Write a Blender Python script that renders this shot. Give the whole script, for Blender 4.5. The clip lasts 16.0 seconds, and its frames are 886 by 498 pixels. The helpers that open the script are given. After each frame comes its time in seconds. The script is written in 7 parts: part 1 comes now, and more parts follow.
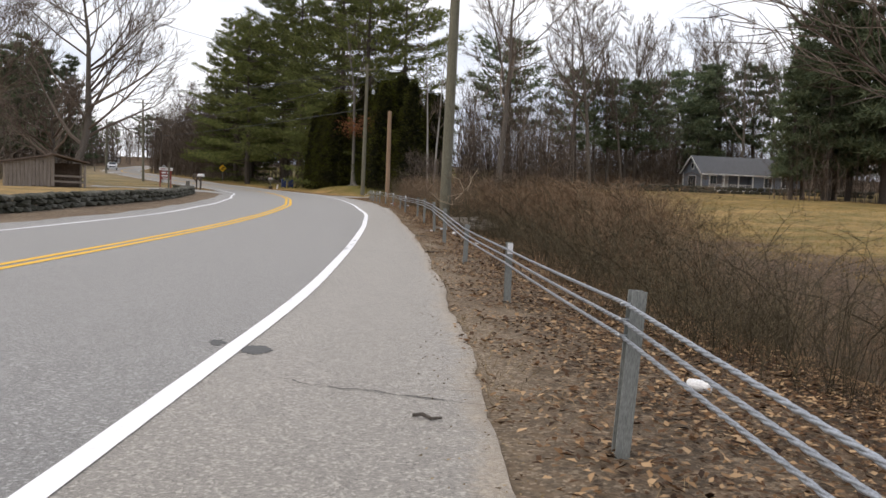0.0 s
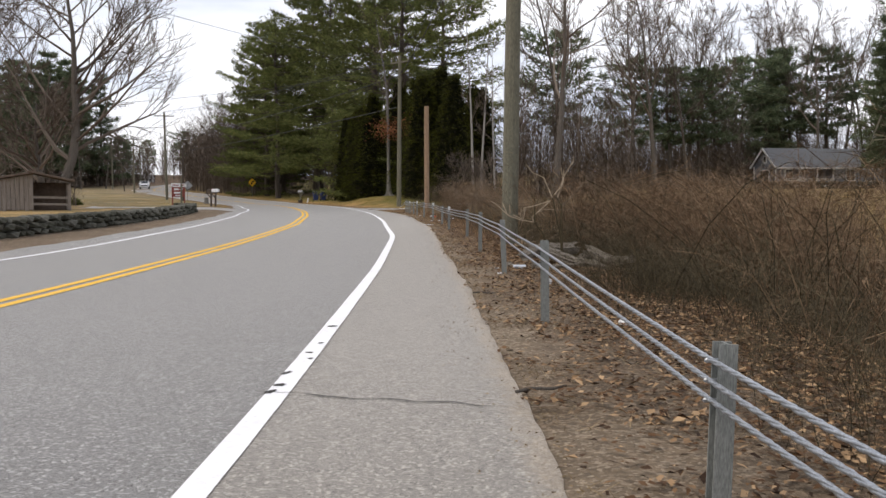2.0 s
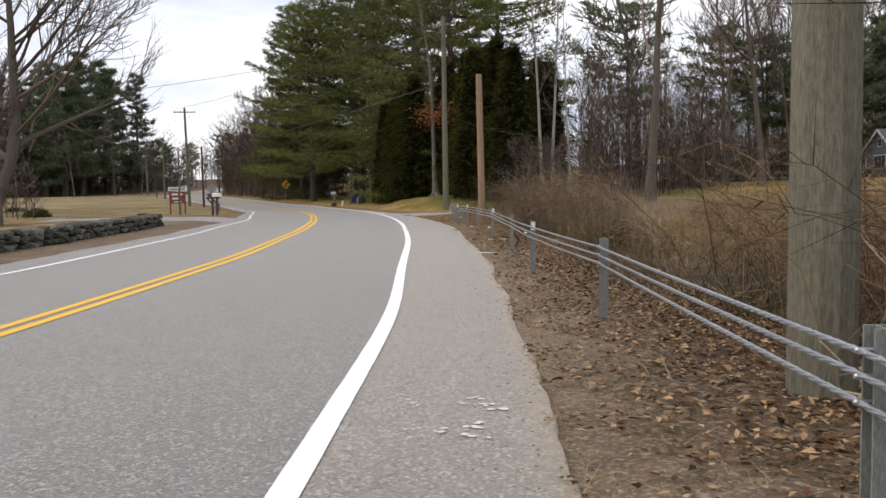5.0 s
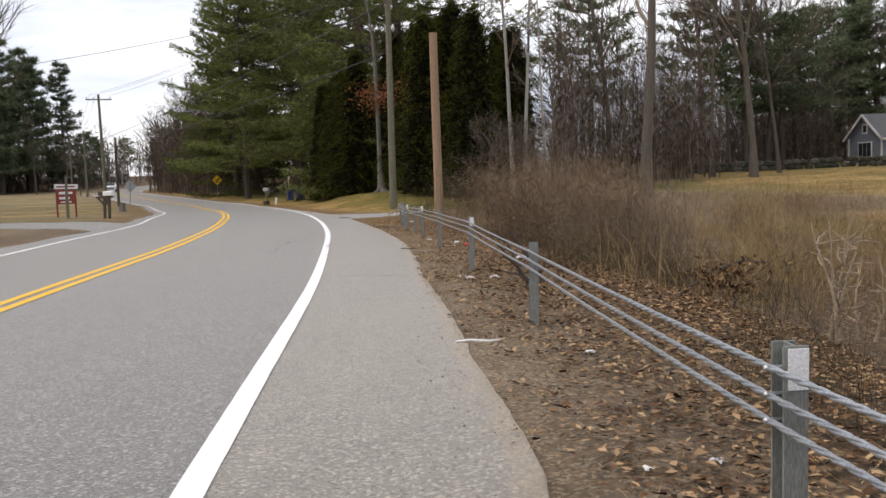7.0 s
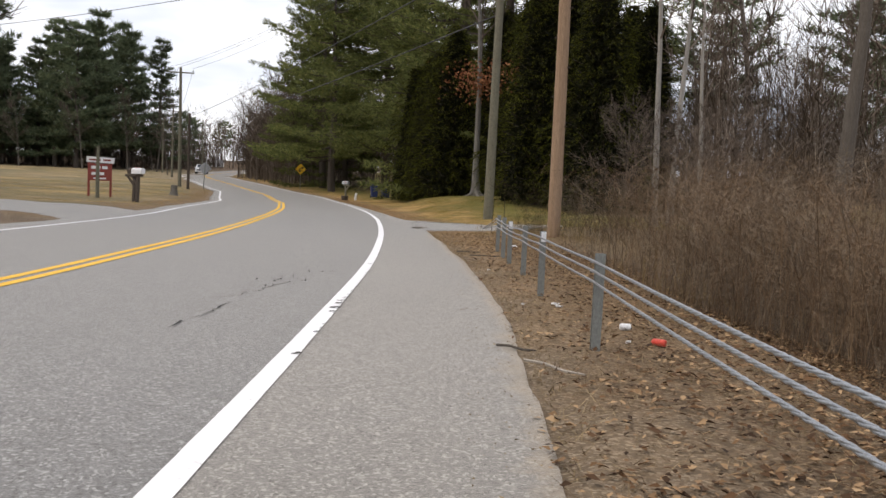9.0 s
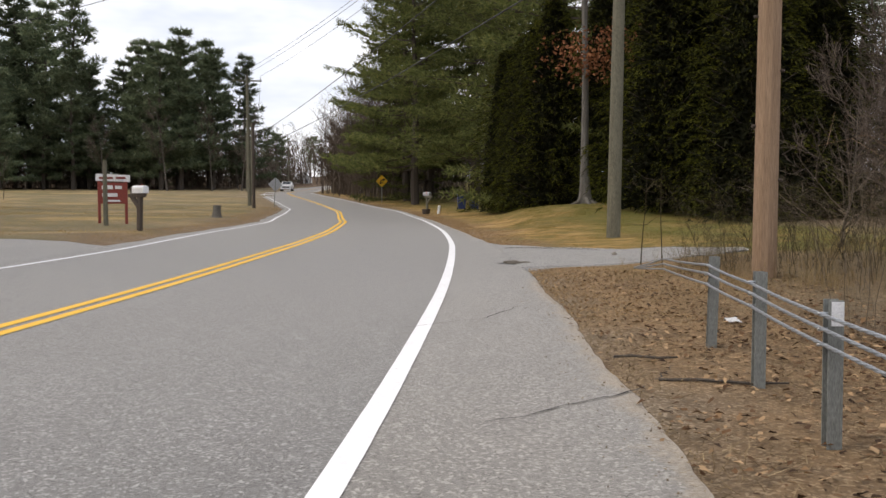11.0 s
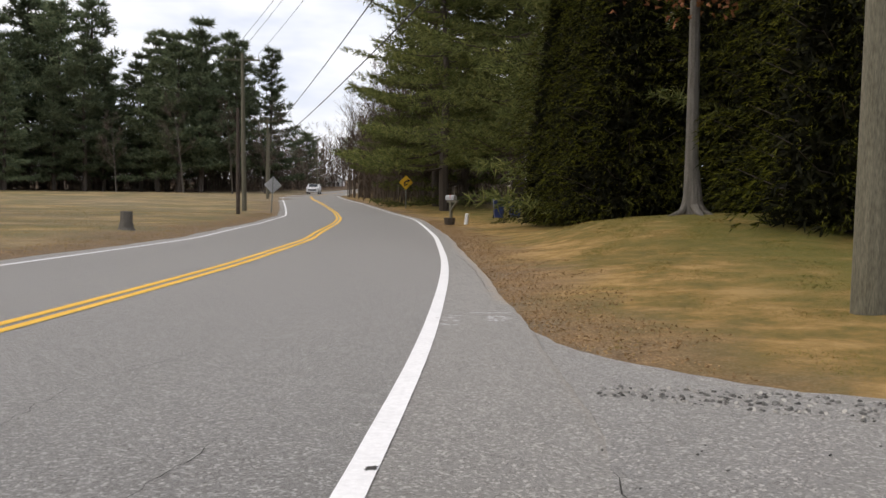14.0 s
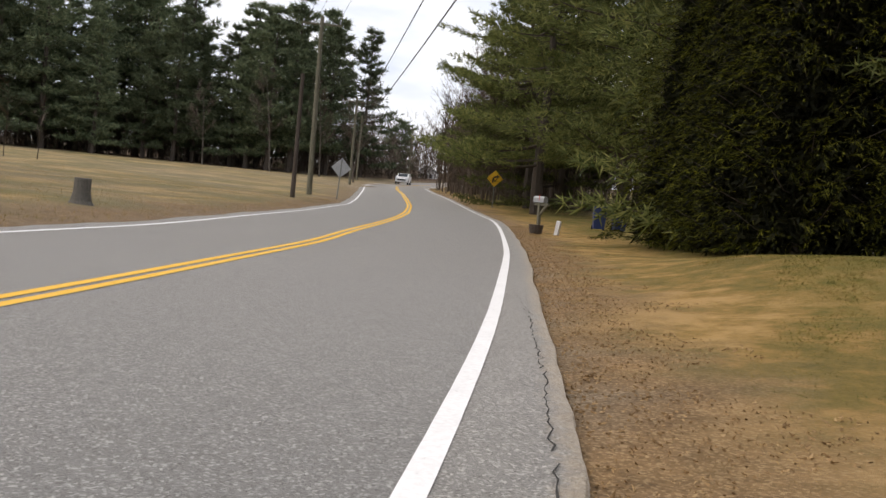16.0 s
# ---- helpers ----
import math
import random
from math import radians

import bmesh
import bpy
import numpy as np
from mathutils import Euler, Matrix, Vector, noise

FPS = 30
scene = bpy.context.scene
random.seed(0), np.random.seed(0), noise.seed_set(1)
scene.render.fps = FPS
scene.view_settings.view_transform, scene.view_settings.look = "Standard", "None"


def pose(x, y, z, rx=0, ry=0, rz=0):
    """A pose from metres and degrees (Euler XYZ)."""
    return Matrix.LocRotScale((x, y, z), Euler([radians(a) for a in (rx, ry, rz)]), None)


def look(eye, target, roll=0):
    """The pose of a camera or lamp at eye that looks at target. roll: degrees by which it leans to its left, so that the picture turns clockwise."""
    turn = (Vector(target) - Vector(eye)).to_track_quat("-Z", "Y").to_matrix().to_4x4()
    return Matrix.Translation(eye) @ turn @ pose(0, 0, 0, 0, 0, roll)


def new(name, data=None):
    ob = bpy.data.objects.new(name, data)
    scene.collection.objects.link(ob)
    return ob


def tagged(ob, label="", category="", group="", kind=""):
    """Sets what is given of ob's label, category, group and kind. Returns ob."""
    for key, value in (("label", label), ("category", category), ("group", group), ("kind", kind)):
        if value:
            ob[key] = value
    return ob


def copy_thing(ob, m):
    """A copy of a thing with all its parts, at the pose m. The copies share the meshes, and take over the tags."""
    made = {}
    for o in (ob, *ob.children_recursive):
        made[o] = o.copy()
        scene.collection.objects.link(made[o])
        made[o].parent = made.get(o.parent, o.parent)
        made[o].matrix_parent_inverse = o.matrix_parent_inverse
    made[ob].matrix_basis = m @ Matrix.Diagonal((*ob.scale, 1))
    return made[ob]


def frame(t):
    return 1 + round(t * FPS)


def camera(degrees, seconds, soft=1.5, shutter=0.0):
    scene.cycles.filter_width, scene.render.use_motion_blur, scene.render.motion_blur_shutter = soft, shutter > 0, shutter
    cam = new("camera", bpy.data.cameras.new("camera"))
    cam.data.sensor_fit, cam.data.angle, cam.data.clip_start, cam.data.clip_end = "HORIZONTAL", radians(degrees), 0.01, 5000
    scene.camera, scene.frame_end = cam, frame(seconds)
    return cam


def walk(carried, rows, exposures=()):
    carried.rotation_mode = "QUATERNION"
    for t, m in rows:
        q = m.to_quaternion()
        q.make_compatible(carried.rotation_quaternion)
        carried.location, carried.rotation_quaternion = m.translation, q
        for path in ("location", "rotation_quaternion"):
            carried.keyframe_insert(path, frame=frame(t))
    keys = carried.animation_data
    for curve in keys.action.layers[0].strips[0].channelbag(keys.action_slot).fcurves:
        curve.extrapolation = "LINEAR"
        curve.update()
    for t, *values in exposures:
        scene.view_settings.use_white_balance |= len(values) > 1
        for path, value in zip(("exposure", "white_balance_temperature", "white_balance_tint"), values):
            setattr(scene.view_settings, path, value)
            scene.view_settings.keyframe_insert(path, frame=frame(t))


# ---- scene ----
cam = camera(52.6, 16.0)
PATH = [
    (0, (2.356, 2.063, 1.049), (2.2, 4.052, 0.909), 2.1),
    (0.5, (2.122, 4.455, 1.041), (1.864, 6.433, 0.895), 2.3),
    (1, (1.827, 6.843, 1.023), (1.563, 8.82, 0.879), 1.3),
    (1.5, (1.51, 9.213, 1.018), (1.182, 11.181, 0.887), 1.2),
    (2, (1.177, 11.541, 1.011), (0.922, 13.521, 0.886), -0.1),
    (2.5, (0.849, 13.828, 1.001), (0.543, 15.8, 0.875), 0.7),
    (3, (0.545, 16.074, 1.004), (0.264, 18.05, 0.876), 1.8),
    (3.5, (0.253, 18.29, 1.003), (-0.086, 20.256, 0.875), 1.6),
    (4, (-0.073, 20.489, 1.008), (-0.398, 22.458, 0.877), 2.4),
    (4.5, (-0.429, 22.688, 1.014), (-0.846, 24.64, 0.895), 0.9),
    (4.7, (-0.580, 23.570, 1.020), (-0.964, 25.529, 0.896), -1.1),
    (6.8, (-2.170, 32.840, 1.040), (-2.530, 34.803, 0.909), -2.2),
    (7, (-2.326, 33.743, 1.045), (-2.595, 35.72, 0.903), -2.0),
    (7.5, (-2.694, 35.978, 1.038), (-3.025, 37.944, 0.88), 2.9),
    (8, (-3.125, 38.227, 1.01), (-3.64, 40.155, 0.881), 1.8),
    (8.5, (-3.559, 40.48, 1.015), (-3.955, 42.436, 0.881), -0.4),
    (9, (-4.034, 42.713, 1.013), (-4.503, 44.652, 0.881), 2.5),
    (9.5, (-4.587, 44.924, 1.002), (-5.116, 46.849, 0.883), 2.8),
    (10, (-5.208, 47.108, 1.001), (-5.853, 48.998, 0.896), 2.5),
    (10.2, (-5.450, 47.970, 1.005), (-6.144, 49.842, 0.889), 0.6),
    (12.3, (-7.960, 57.030, 1.030), (-8.536, 58.942, 0.920), -1.1),
    (12.5, (-8.205, 57.872, 1.03), (-8.739, 59.796, 0.909), -1.2),
    (13, (-8.828, 59.944, 1.025), (-9.444, 61.843, 0.903), 2.5),
    (13.5, (-9.501, 61.952, 1.025), (-10.265, 63.797, 0.914), 3.1),
    (14, (-10.212, 63.897, 1.021), (-10.978, 65.742, 0.915), 0.6),
    (14.5, (-10.935, 65.806, 1.025), (-11.715, 67.644, 0.914), -2.0),
    (15, (-11.591, 67.667, 1.026), (-12.177, 69.576, 0.908), -3.7),
    (15.5, (-12.246, 69.498, 1.03), (-12.834, 71.406, 0.917), 2.9),
    (16, (-12.922, 71.315, 1.035), (-13.873, 73.07, 0.914), 5.6),
]
walk(cam, [(t, look(eye, target, roll)) for t, eye, target, roll in PATH], [(0, 0.22, 6700, 10), (8, 0.31, 6850, 10), (12, 0.28, 6900, 10), (14.8, 0.23, 6950, 10), (16, 0.36, 7000, 10)])

# ---------------------------------------------------------------- light
world = bpy.data.worlds.new("overcast_sky")
scene.world = world
world.use_nodes = True
wn, wl = world.node_tree.nodes, world.node_tree.links
wn.clear()
w_out = wn.new("ShaderNodeOutputWorld")
w_bg = wn.new("ShaderNodeBackground")
w_sky = wn.new("ShaderNodeTexSky")
w_sky.sky_type = "NISHITA"
w_sky.sun_disc = False
w_sky.sun_elevation = radians(38)
w_sky.sun_rotation = radians(242)
w_sky.air_density, w_sky.dust_density, w_sky.ozone_density = 1.0, 2.0, 1.0
w_scale = wn.new("ShaderNodeVectorMath")
w_scale.operation = "SCALE"
w_scale.inputs["Scale"].default_value = 0.10
w_co = wn.new("ShaderNodeTexCoord")
w_map = wn.new("ShaderNodeMapping")
w_map.inputs["Scale"].default_value = (1.0, 1.0, 3.2)
w_noise = wn.new("ShaderNodeTexNoise")
w_noise.inputs["Scale"].default_value = 2.3
w_noise.inputs["Detail"].default_value = 5.0
w_noise.inputs["Roughness"].default_value = 0.55
w_ramp = wn.new("ShaderNodeValToRGB")
w_ramp.color_ramp.elements[0].position = 0.36
w_ramp.color_ramp.elements[0].color = (0.50, 0.57, 0.74, 1)
w_ramp.color_ramp.elements[1].position = 0.60
w_ramp.color_ramp.elements[1].color = (1.02, 1.03, 1.09, 1)
w_mix = wn.new("ShaderNodeMixRGB")
w_mix.inputs["Fac"].default_value = 0.88
wl.new(w_co.outputs["Generated"], w_map.inputs["Vector"])
wl.new(w_map.outputs["Vector"], w_noise.inputs["Vector"])
wl.new(w_noise.outputs["Fac"], w_ramp.inputs["Fac"])
wl.new(w_sky.outputs["Color"], w_scale.inputs[0])
wl.new(w_scale.outputs["Vector"], w_mix.inputs["Color1"])
wl.new(w_ramp.outputs["Color"], w_mix.inputs["Color2"])
wl.new(w_mix.outputs["Color"], w_bg.inputs["Color"])
w_bg.inputs["Strength"].default_value = 1.12
wl.new(w_bg.outputs["Background"], w_out.inputs["Surface"])

sun_data = bpy.data.lights.new("sun", "SUN")
sun_data.energy, sun_data.angle, sun_data.color = 1.25, radians(40), (1.0, 0.88, 0.74)
sun = new("sun", sun_data)
sun.matrix_world = look((0, 0, 60), (38, 20, 0))
scene.view_settings.exposure = 0.0


# ---------------------------------------------------------------- materials
class Nodes:
    """A small helper round one material's node tree."""

    def __init__(self, name, roughness=0.8, metallic=0.0):
        self.mat = bpy.data.materials.new(name)
        self.mat.use_nodes = True
        self.tree = self.mat.node_tree
        self.bsdf = self.tree.nodes["Principled BSDF"]
        self.bsdf.inputs["Roughness"].default_value = roughness
        self.bsdf.inputs["Metallic"].default_value = metallic
        self.bsdf.inputs["Specular IOR Level"].default_value = 0.3
        self.coord = self.tree.nodes.new("ShaderNodeTexCoord")

    def link(self, a, b):
        self.tree.links.new(a, b)

    def noise(self, scale, detail=4.0, rough=0.6, stretch=None, where="Object"):
        n = self.tree.nodes.new("ShaderNodeTexNoise")
        n.inputs["Scale"].default_value = scale
        n.inputs["Detail"].default_value = detail
        n.inputs["Roughness"].default_value = rough
        src = self.coord.outputs[where]
        if stretch:
            m = self.tree.nodes.new("ShaderNodeMapping")
            m.inputs["Scale"].default_value = stretch
            self.link(src, m.inputs["Vector"])
            src = m.outputs["Vector"]
        self.link(src, n.inputs["Vector"])
        return n.outputs["Fac"]

    def cells(self, scale, out="Color", where="Object"):
        n = self.tree.nodes.new("ShaderNodeTexVoronoi")
        n.inputs["Scale"].default_value = scale
        self.link(self.coord.outputs[where], n.inputs["Vector"])
        return n.outputs[out]

    def ramp(self, fac, *stops):
        n = self.tree.nodes.new("ShaderNodeValToRGB")
        e = n.color_ramp.elements
        while len(e) < len(stops):
            e.new(0.5)
        for el, (p, c) in zip(e, stops):
            el.position, el.color = p, (*c, 1)
        self.link(fac, n.inputs["Fac"])
        return n.outputs["Color"]

    def mix(self, fac, a, b, mode="MIX"):
        n = self.tree.nodes.new("ShaderNodeMixRGB")
        n.blend_type = mode
        for sock, val in ((n.inputs["Fac"], fac), (n.inputs["Color1"], a), (n.inputs["Color2"], b)):
            if isinstance(val, (int, float)):
                sock.default_value = val
            elif isinstance(val, tuple):
                sock.default_value = (*val, 1)
            else:
                self.link(val, sock)
        return n.outputs["Color"]

    def math(self, op, a, b):
        n = self.tree.nodes.new("ShaderNodeMath")
        n.operation = op
        for sock, val in ((n.inputs[0], a), (n.inputs[1], b)):
            if isinstance(val, (int, float)):
                sock.default_value = val
            else:
                self.link(val, sock)
        return n.outputs[0]

    def channel(self, colour, which):
        n = self.tree.nodes.new("ShaderNodeSeparateColor")
        self.link(colour, n.inputs[0])
        return n.outputs[which]

    def island(self):
        return self.tree.nodes.new("ShaderNodeNewGeometry").outputs["Random Per Island"]

    def rnd(self):
        return self.tree.nodes.new("ShaderNodeObjectInfo").outputs["Random"]

    def attr(self, name):
        n = self.tree.nodes.new("ShaderNodeAttribute")
        n.attribute_name = name
        return n.outputs["Color"]

    def base(self, col):
        if isinstance(col, tuple):
            self.bsdf.inputs["Base Color"].default_value = (*col, 1)
        else:
            self.link(col, self.bsdf.inputs["Base Color"])
        return self

    def bump(self, height, strength=0.4, dist=0.02):
        n = self.tree.nodes.new("ShaderNodeBump")
        n.inputs["Strength"].default_value = strength
        n.inputs["Distance"].default_value = dist
        self.link(height, n.inputs["Height"])
        self.link(n.outputs["Normal"], self.bsdf.inputs["Normal"])
        return self


def two_tone(name, a, b, scale, rough=0.8, metal=0.0, stretch=None, fine=None, bump=0.3, dist=0.01):
    m = Nodes(name, rough, metal)
    col = m.ramp(m.noise(scale, 5, 0.65, stretch), (0.3, a), (0.7, b))
    fine_n = m.noise(fine or scale * 9, 3, 0.6, stretch)
    col = m.mix(0.5, col, m.ramp(fine_n, (0.3, tuple(v * 0.6 for v in a)), (0.75, tuple(min(1, v * 1.35) for v in b))))
    m.base(col).bump(fine_n, bump, dist)
    return m.mat


def leafy(name, dark, mid, light, rough=0.6, tree_shift=0.35, thin=0.0):
    """Foliage: each leaf or tuft its own tone, each tree a little lighter or darker; thin needles let some light through."""
    m = Nodes(name, rough)
    col = m.ramp(m.island(), (0.0, dark), (0.55, mid), (1.0, light))
    tone = m.ramp(m.rnd(), (0.0, (1 - tree_shift,) * 3), (1.0, (1 + tree_shift,) * 3))
    col = m.mix(1.0, col, tone, "MULTIPLY")
    m.base(col)
    m.bsdf.inputs["Specular IOR Level"].default_value = 0.15
    if thin:
        through_light = m.tree.nodes.new("ShaderNodeBsdfTranslucent")
        m.link(col, through_light.inputs["Color"])
        both = m.tree.nodes.new("ShaderNodeMixShader")
        both.inputs[0].default_value = thin
        m.link(m.bsdf.outputs[0], both.inputs[1])
        m.link(through_light.outputs[0], both.inputs[2])
        m.link(both.outputs[0], m.tree.nodes["Material Output"].inputs["Surface"])
    return m.mat


def asphalt_look(m, lo, hi, warm):
    """Worn asphalt: broad mottling, streaks along the lanes and fine stone grit."""
    big = m.noise(0.22, 5, 0.6)
    streak = m.noise(0.5, 4, 0.6, (2.4, 0.16, 1))
    blotch = m.noise(2.2, 5, 0.7)
    grit = m.channel(m.cells(85), 0)
    coarse = m.channel(m.cells(78), 1)
    col = m.ramp(big, (0.32, lo), (0.68, hi))
    col = m.mix(0.55, col, m.ramp(streak, (0.32, tuple(v * 0.8 for v in lo)), (0.68, tuple(v * 1.12 for v in hi))))
    col = m.mix(0.42, col, m.ramp(blotch, (0.3, tuple(v * 0.6 for v in lo)), (0.7, tuple(v * 1.1 for v in hi))))
    col = m.mix(0.55, col, m.ramp(grit, (0.0, tuple(v * 0.45 for v in lo)), (0.45, lo), (0.85, hi), (1.0, warm)))
    col = m.mix(m.ramp(coarse, (0.90, (0, 0, 0)), (0.94, (0.55, 0.55, 0.55))), col, warm)
    return m.mix(m.ramp(coarse, (0.05, (0.8, 0.8, 0.8)), (0.09, (0, 0, 0))), col, tuple(v * 0.3 for v in lo)), grit


def asphalt_material(name, lo, hi, warm, other=None):
    """other: the look farther along, towards which the surface changes between y = 42 and 66."""
    m = Nodes(name, 0.80)
    # a warm sheen brightens the surface at a low angle
    m.bsdf.inputs["Sheen Weight"].default_value = 0.55
    m.bsdf.inputs["Sheen Roughness"].default_value = 0.45
    m.bsdf.inputs["Sheen Tint"].default_value = (1.0, 0.93, 0.84, 1)
    col, grit = asphalt_look(m, lo, hi, warm)
    if other:
        sep = m.tree.nodes.new("ShaderNodeSeparateXYZ")
        m.link(m.coord.outputs["Object"], sep.inputs[0])
        way = m.math("ADD", sep.outputs["Y"], m.math("MULTIPLY", m.noise(0.5, 4, 0.6), 14.0))
        way = m.math("MULTIPLY", m.math("SUBTRACT", way, 46.0), 1 / 24)
        col2, _ = asphalt_look(m, *other)
        col = m.mix(m.ramp(way, (0.0, (0, 0, 0)), (1.0, (1, 1, 1))), col, col2)
    if other:
        # soil and leaf dust washed over the outer edge
        soil = m.ramp(m.noise(5, 5, 0.7), (0.3, (0.17, 0.125, 0.082)), (0.7, (0.36, 0.285, 0.20)))
        soil = m.mix(0.5, soil, m.ramp(m.channel(m.cells(70), 1), (0.0, (0.06, 0.045, 0.03)), (0.6, (0.22, 0.17, 0.115)), (1.0, (0.50, 0.43, 0.33))))
        wash = m.math("ADD", m.channel(m.attr("sand"), 0), m.math("MULTIPLY", m.math("SUBTRACT", m.math("ADD", m.noise(3.2, 5, 0.7), m.math("MULTIPLY", m.noise(26, 3, 0.7), 0.5)), 0.75), 1.5))
        col = m.mix(m.ramp(wash, (0.50, (0, 0, 0)), (0.95, (0.9, 0.9, 0.9))), col, soil)
    m.base(col)
    m.bump(m.math("ADD", grit, m.noise(150, 2, 0.7)), 0.5, 0.006)
    return m.mat


ROAD_GREY = ((0.086, 0.088, 0.090), (0.134, 0.136, 0.137), (0.46, 0.455, 0.44))
M_ASPHALT = asphalt_material("worn_asphalt", *ROAD_GREY)
M_SHOULDER = asphalt_material("sandy_asphalt", (0.152, 0.140, 0.123), (0.222, 0.203, 0.177), (0.52, 0.48, 0.42), ((0.116, 0.115, 0.112), (0.174, 0.172, 0.167), (0.54, 0.52, 0.49)))
M_DRIVE = asphalt_material("driveway_asphalt", (0.110, 0.111, 0.112), (0.168, 0.168, 0.166), (0.56, 0.54, 0.51))


def paint_material(name, colour, wear):
    m = Nodes(name, 0.7)
    chips = m.math("ADD", m.noise(26, 5, 0.75), m.math("MULTIPLY", m.noise(3, 3, 0.6), 0.35))
    col = m.ramp(chips, (wear, (0.255, 0.245, 0.232)), (wear + 0.05, tuple(v * 0.85 for v in colour)), (0.8, colour))
    m.base(col).bump(m.channel(m.cells(95), 0), 0.4, 0.004)
    return m.mat


M_WHITE_LINE = paint_material("white_road_paint", (0.86, 0.86, 0.87), 0.42)
M_YELLOW_LINE = paint_material("yellow_road_paint", (0.80, 0.47, 0.05), 0.43)
M_FADED_PAINT = paint_material("faded_white_spray_paint", (0.66, 0.66, 0.66), 0.50)
M_CRACK = two_tone("dark_crack_fill", (0.03, 0.03, 0.03), (0.07, 0.065, 0.06), 8, 0.95)
M_OIL = two_tone("oily_stain_on_asphalt", (0.075, 0.075, 0.072), (0.12, 0.118, 0.115), 7, 0.75)


def lawn_look(m):
    """Winter lawn: green patches under drifts of golden dead grass."""
    drift = m.math("ADD", m.math("MULTIPLY", m.noise(1.7, 6, 0.68), 0.6), m.math("MULTIPLY", m.noise(0.30, 3, 0.5), 0.4))
    return m.ramp(drift, (0.38, (0.068, 0.074, 0.014)), (0.455, (0.150, 0.122, 0.028)), (0.52, (0.35, 0.215, 0.068)), (0.60, (0.62, 0.39, 0.165)))


def ground_material():
    m = Nodes("ground_cover", 0.95)
    cov = m.attr("cover")
    litter_w, lawn_w, straw_w = (m.channel(cov, i) for i in range(3))
    fleck = m.channel(m.cells(22), 1)
    small = m.channel(m.cells(60), 0)
    fine = m.noise(70, 4, 0.7)
    mid = m.noise(1.6, 5, 0.65)
    tiny = m.channel(m.cells(110), 2)
    dirt = m.ramp(m.noise(4, 6, 0.7), (0.3, (0.20, 0.148, 0.098)), (0.7, (0.40, 0.315, 0.222)))
    dirt = m.mix(0.55, dirt, m.ramp(small, (0.0, (0.05, 0.037, 0.024)), (0.6, (0.17, 0.128, 0.085)), (1.0, (0.46, 0.385, 0.29))))
    leaf = m.ramp(fleck, (0.0, (0.014, 0.009, 0.006)), (0.42, (0.044, 0.027, 0.015)), (0.75, (0.125, 0.064, 0.030)), (0.90, (0.25, 0.145, 0.075)), (1.0, (0.46, 0.35, 0.23)))
    leaf = m.mix(0.36, leaf, m.ramp(small, (0.0, (0.012, 0.008, 0.005)), (0.5, (0.050, 0.031, 0.017)), (0.85, (0.13, 0.078, 0.042)), (1.0, (0.46, 0.36, 0.24))))
    leaf = m.mix(0.12, leaf, m.ramp(tiny, (0.0, (0.02, 0.014, 0.009)), (1.0, (0.30, 0.21, 0.13))))
    leaf = m.mix(0.12, leaf, m.ramp(mid, (0.3, (0.05, 0.045, 0.022)), (0.7, (0.20, 0.115, 0.06))))
    edge = m.ramp(m.noise(2.1, 5, 0.7), (0.34, (0.17, 0.108, 0.055)), (0.66, (0.40, 0.25, 0.12)))
    edge = m.mix(0.45, edge, m.ramp(small, (0.0, (0.04, 0.026, 0.014)), (0.6, (0.19, 0.115, 0.056)), (1.0, (0.50, 0.37, 0.21))))
    blades = m.noise(42, 5, 0.8)
    lawn = m.mix(0.25, lawn_look(m), m.ramp(m.noise(11, 5, 0.75), (0.35, (0.085, 0.066, 0.020)), (0.68, (0.48, 0.275, 0.100))))
    lawn = m.mix(0.3, lawn, m.ramp(blades, (0.3, (0.060, 0.058, 0.016)), (0.72, (0.42, 0.27, 0.085))))
    lawn = m.mix(m.math("MULTIPLY", m.channel(m.attr("edge"), 1), m.ramp(m.noise(0.8, 4, 0.6), (0.32, (0.15, 0.15, 0.15)), (0.54, (0.9, 0.9, 0.9)))), lawn, m.ramp(blades, (0.3, (0.055, 0.064, 0.010)), (0.75, (0.205, 0.185, 0.040))))
    straw = m.ramp(m.noise(0.22, 6, 0.68), (0.40, (0.070, 0.078, 0.018)), (0.47, (0.125, 0.118, 0.030)), (0.53, (0.23, 0.165, 0.058)), (0.61, (0.42, 0.290, 0.115)))
    straw = m.mix(0.3, straw, m.ramp(blades, (0.3, (0.07, 0.060, 0.02)), (0.72, (0.38, 0.28, 0.115))))
    col = m.mix(litter_w, dirt, leaf)
    col = m.mix(m.channel(m.attr("edge"), 0), col, edge)
    col = m.mix(lawn_w, col, lawn)
    col = m.mix(straw_w, col, straw)
    m.base(col)
    m.bump(m.math("ADD", fine, fleck), 0.7, 0.03)
    return m.mat


M_GROUND = ground_material()
M_BARK = two_tone("grey_brown_bark", (0.065, 0.054, 0.045), (0.15, 0.13, 0.11), 3, 0.95, stretch=(6, 6, 0.9), bump=0.8, dist=0.03)
M_BARK_PALE = two_tone("smooth_grey_bark", (0.20, 0.185, 0.165), (0.34, 0.32, 0.29), 2.5, 0.9, stretch=(5, 5, 1.2), bump=0.6, dist=0.02)
M_OAK = two_tone("grey_oak_bark", (0.085, 0.078, 0.068), (0.23, 0.215, 0.19), 3, 0.95, stretch=(7, 7, 0.8), bump=0.9, dist=0.03)
M_BARK_DARK = two_tone("dark_conifer_bark", (0.045, 0.036, 0.03), (0.11, 0.09, 0.075), 3, 0.95, stretch=(6, 6, 0.9), bump=0.8, dist=0.03)
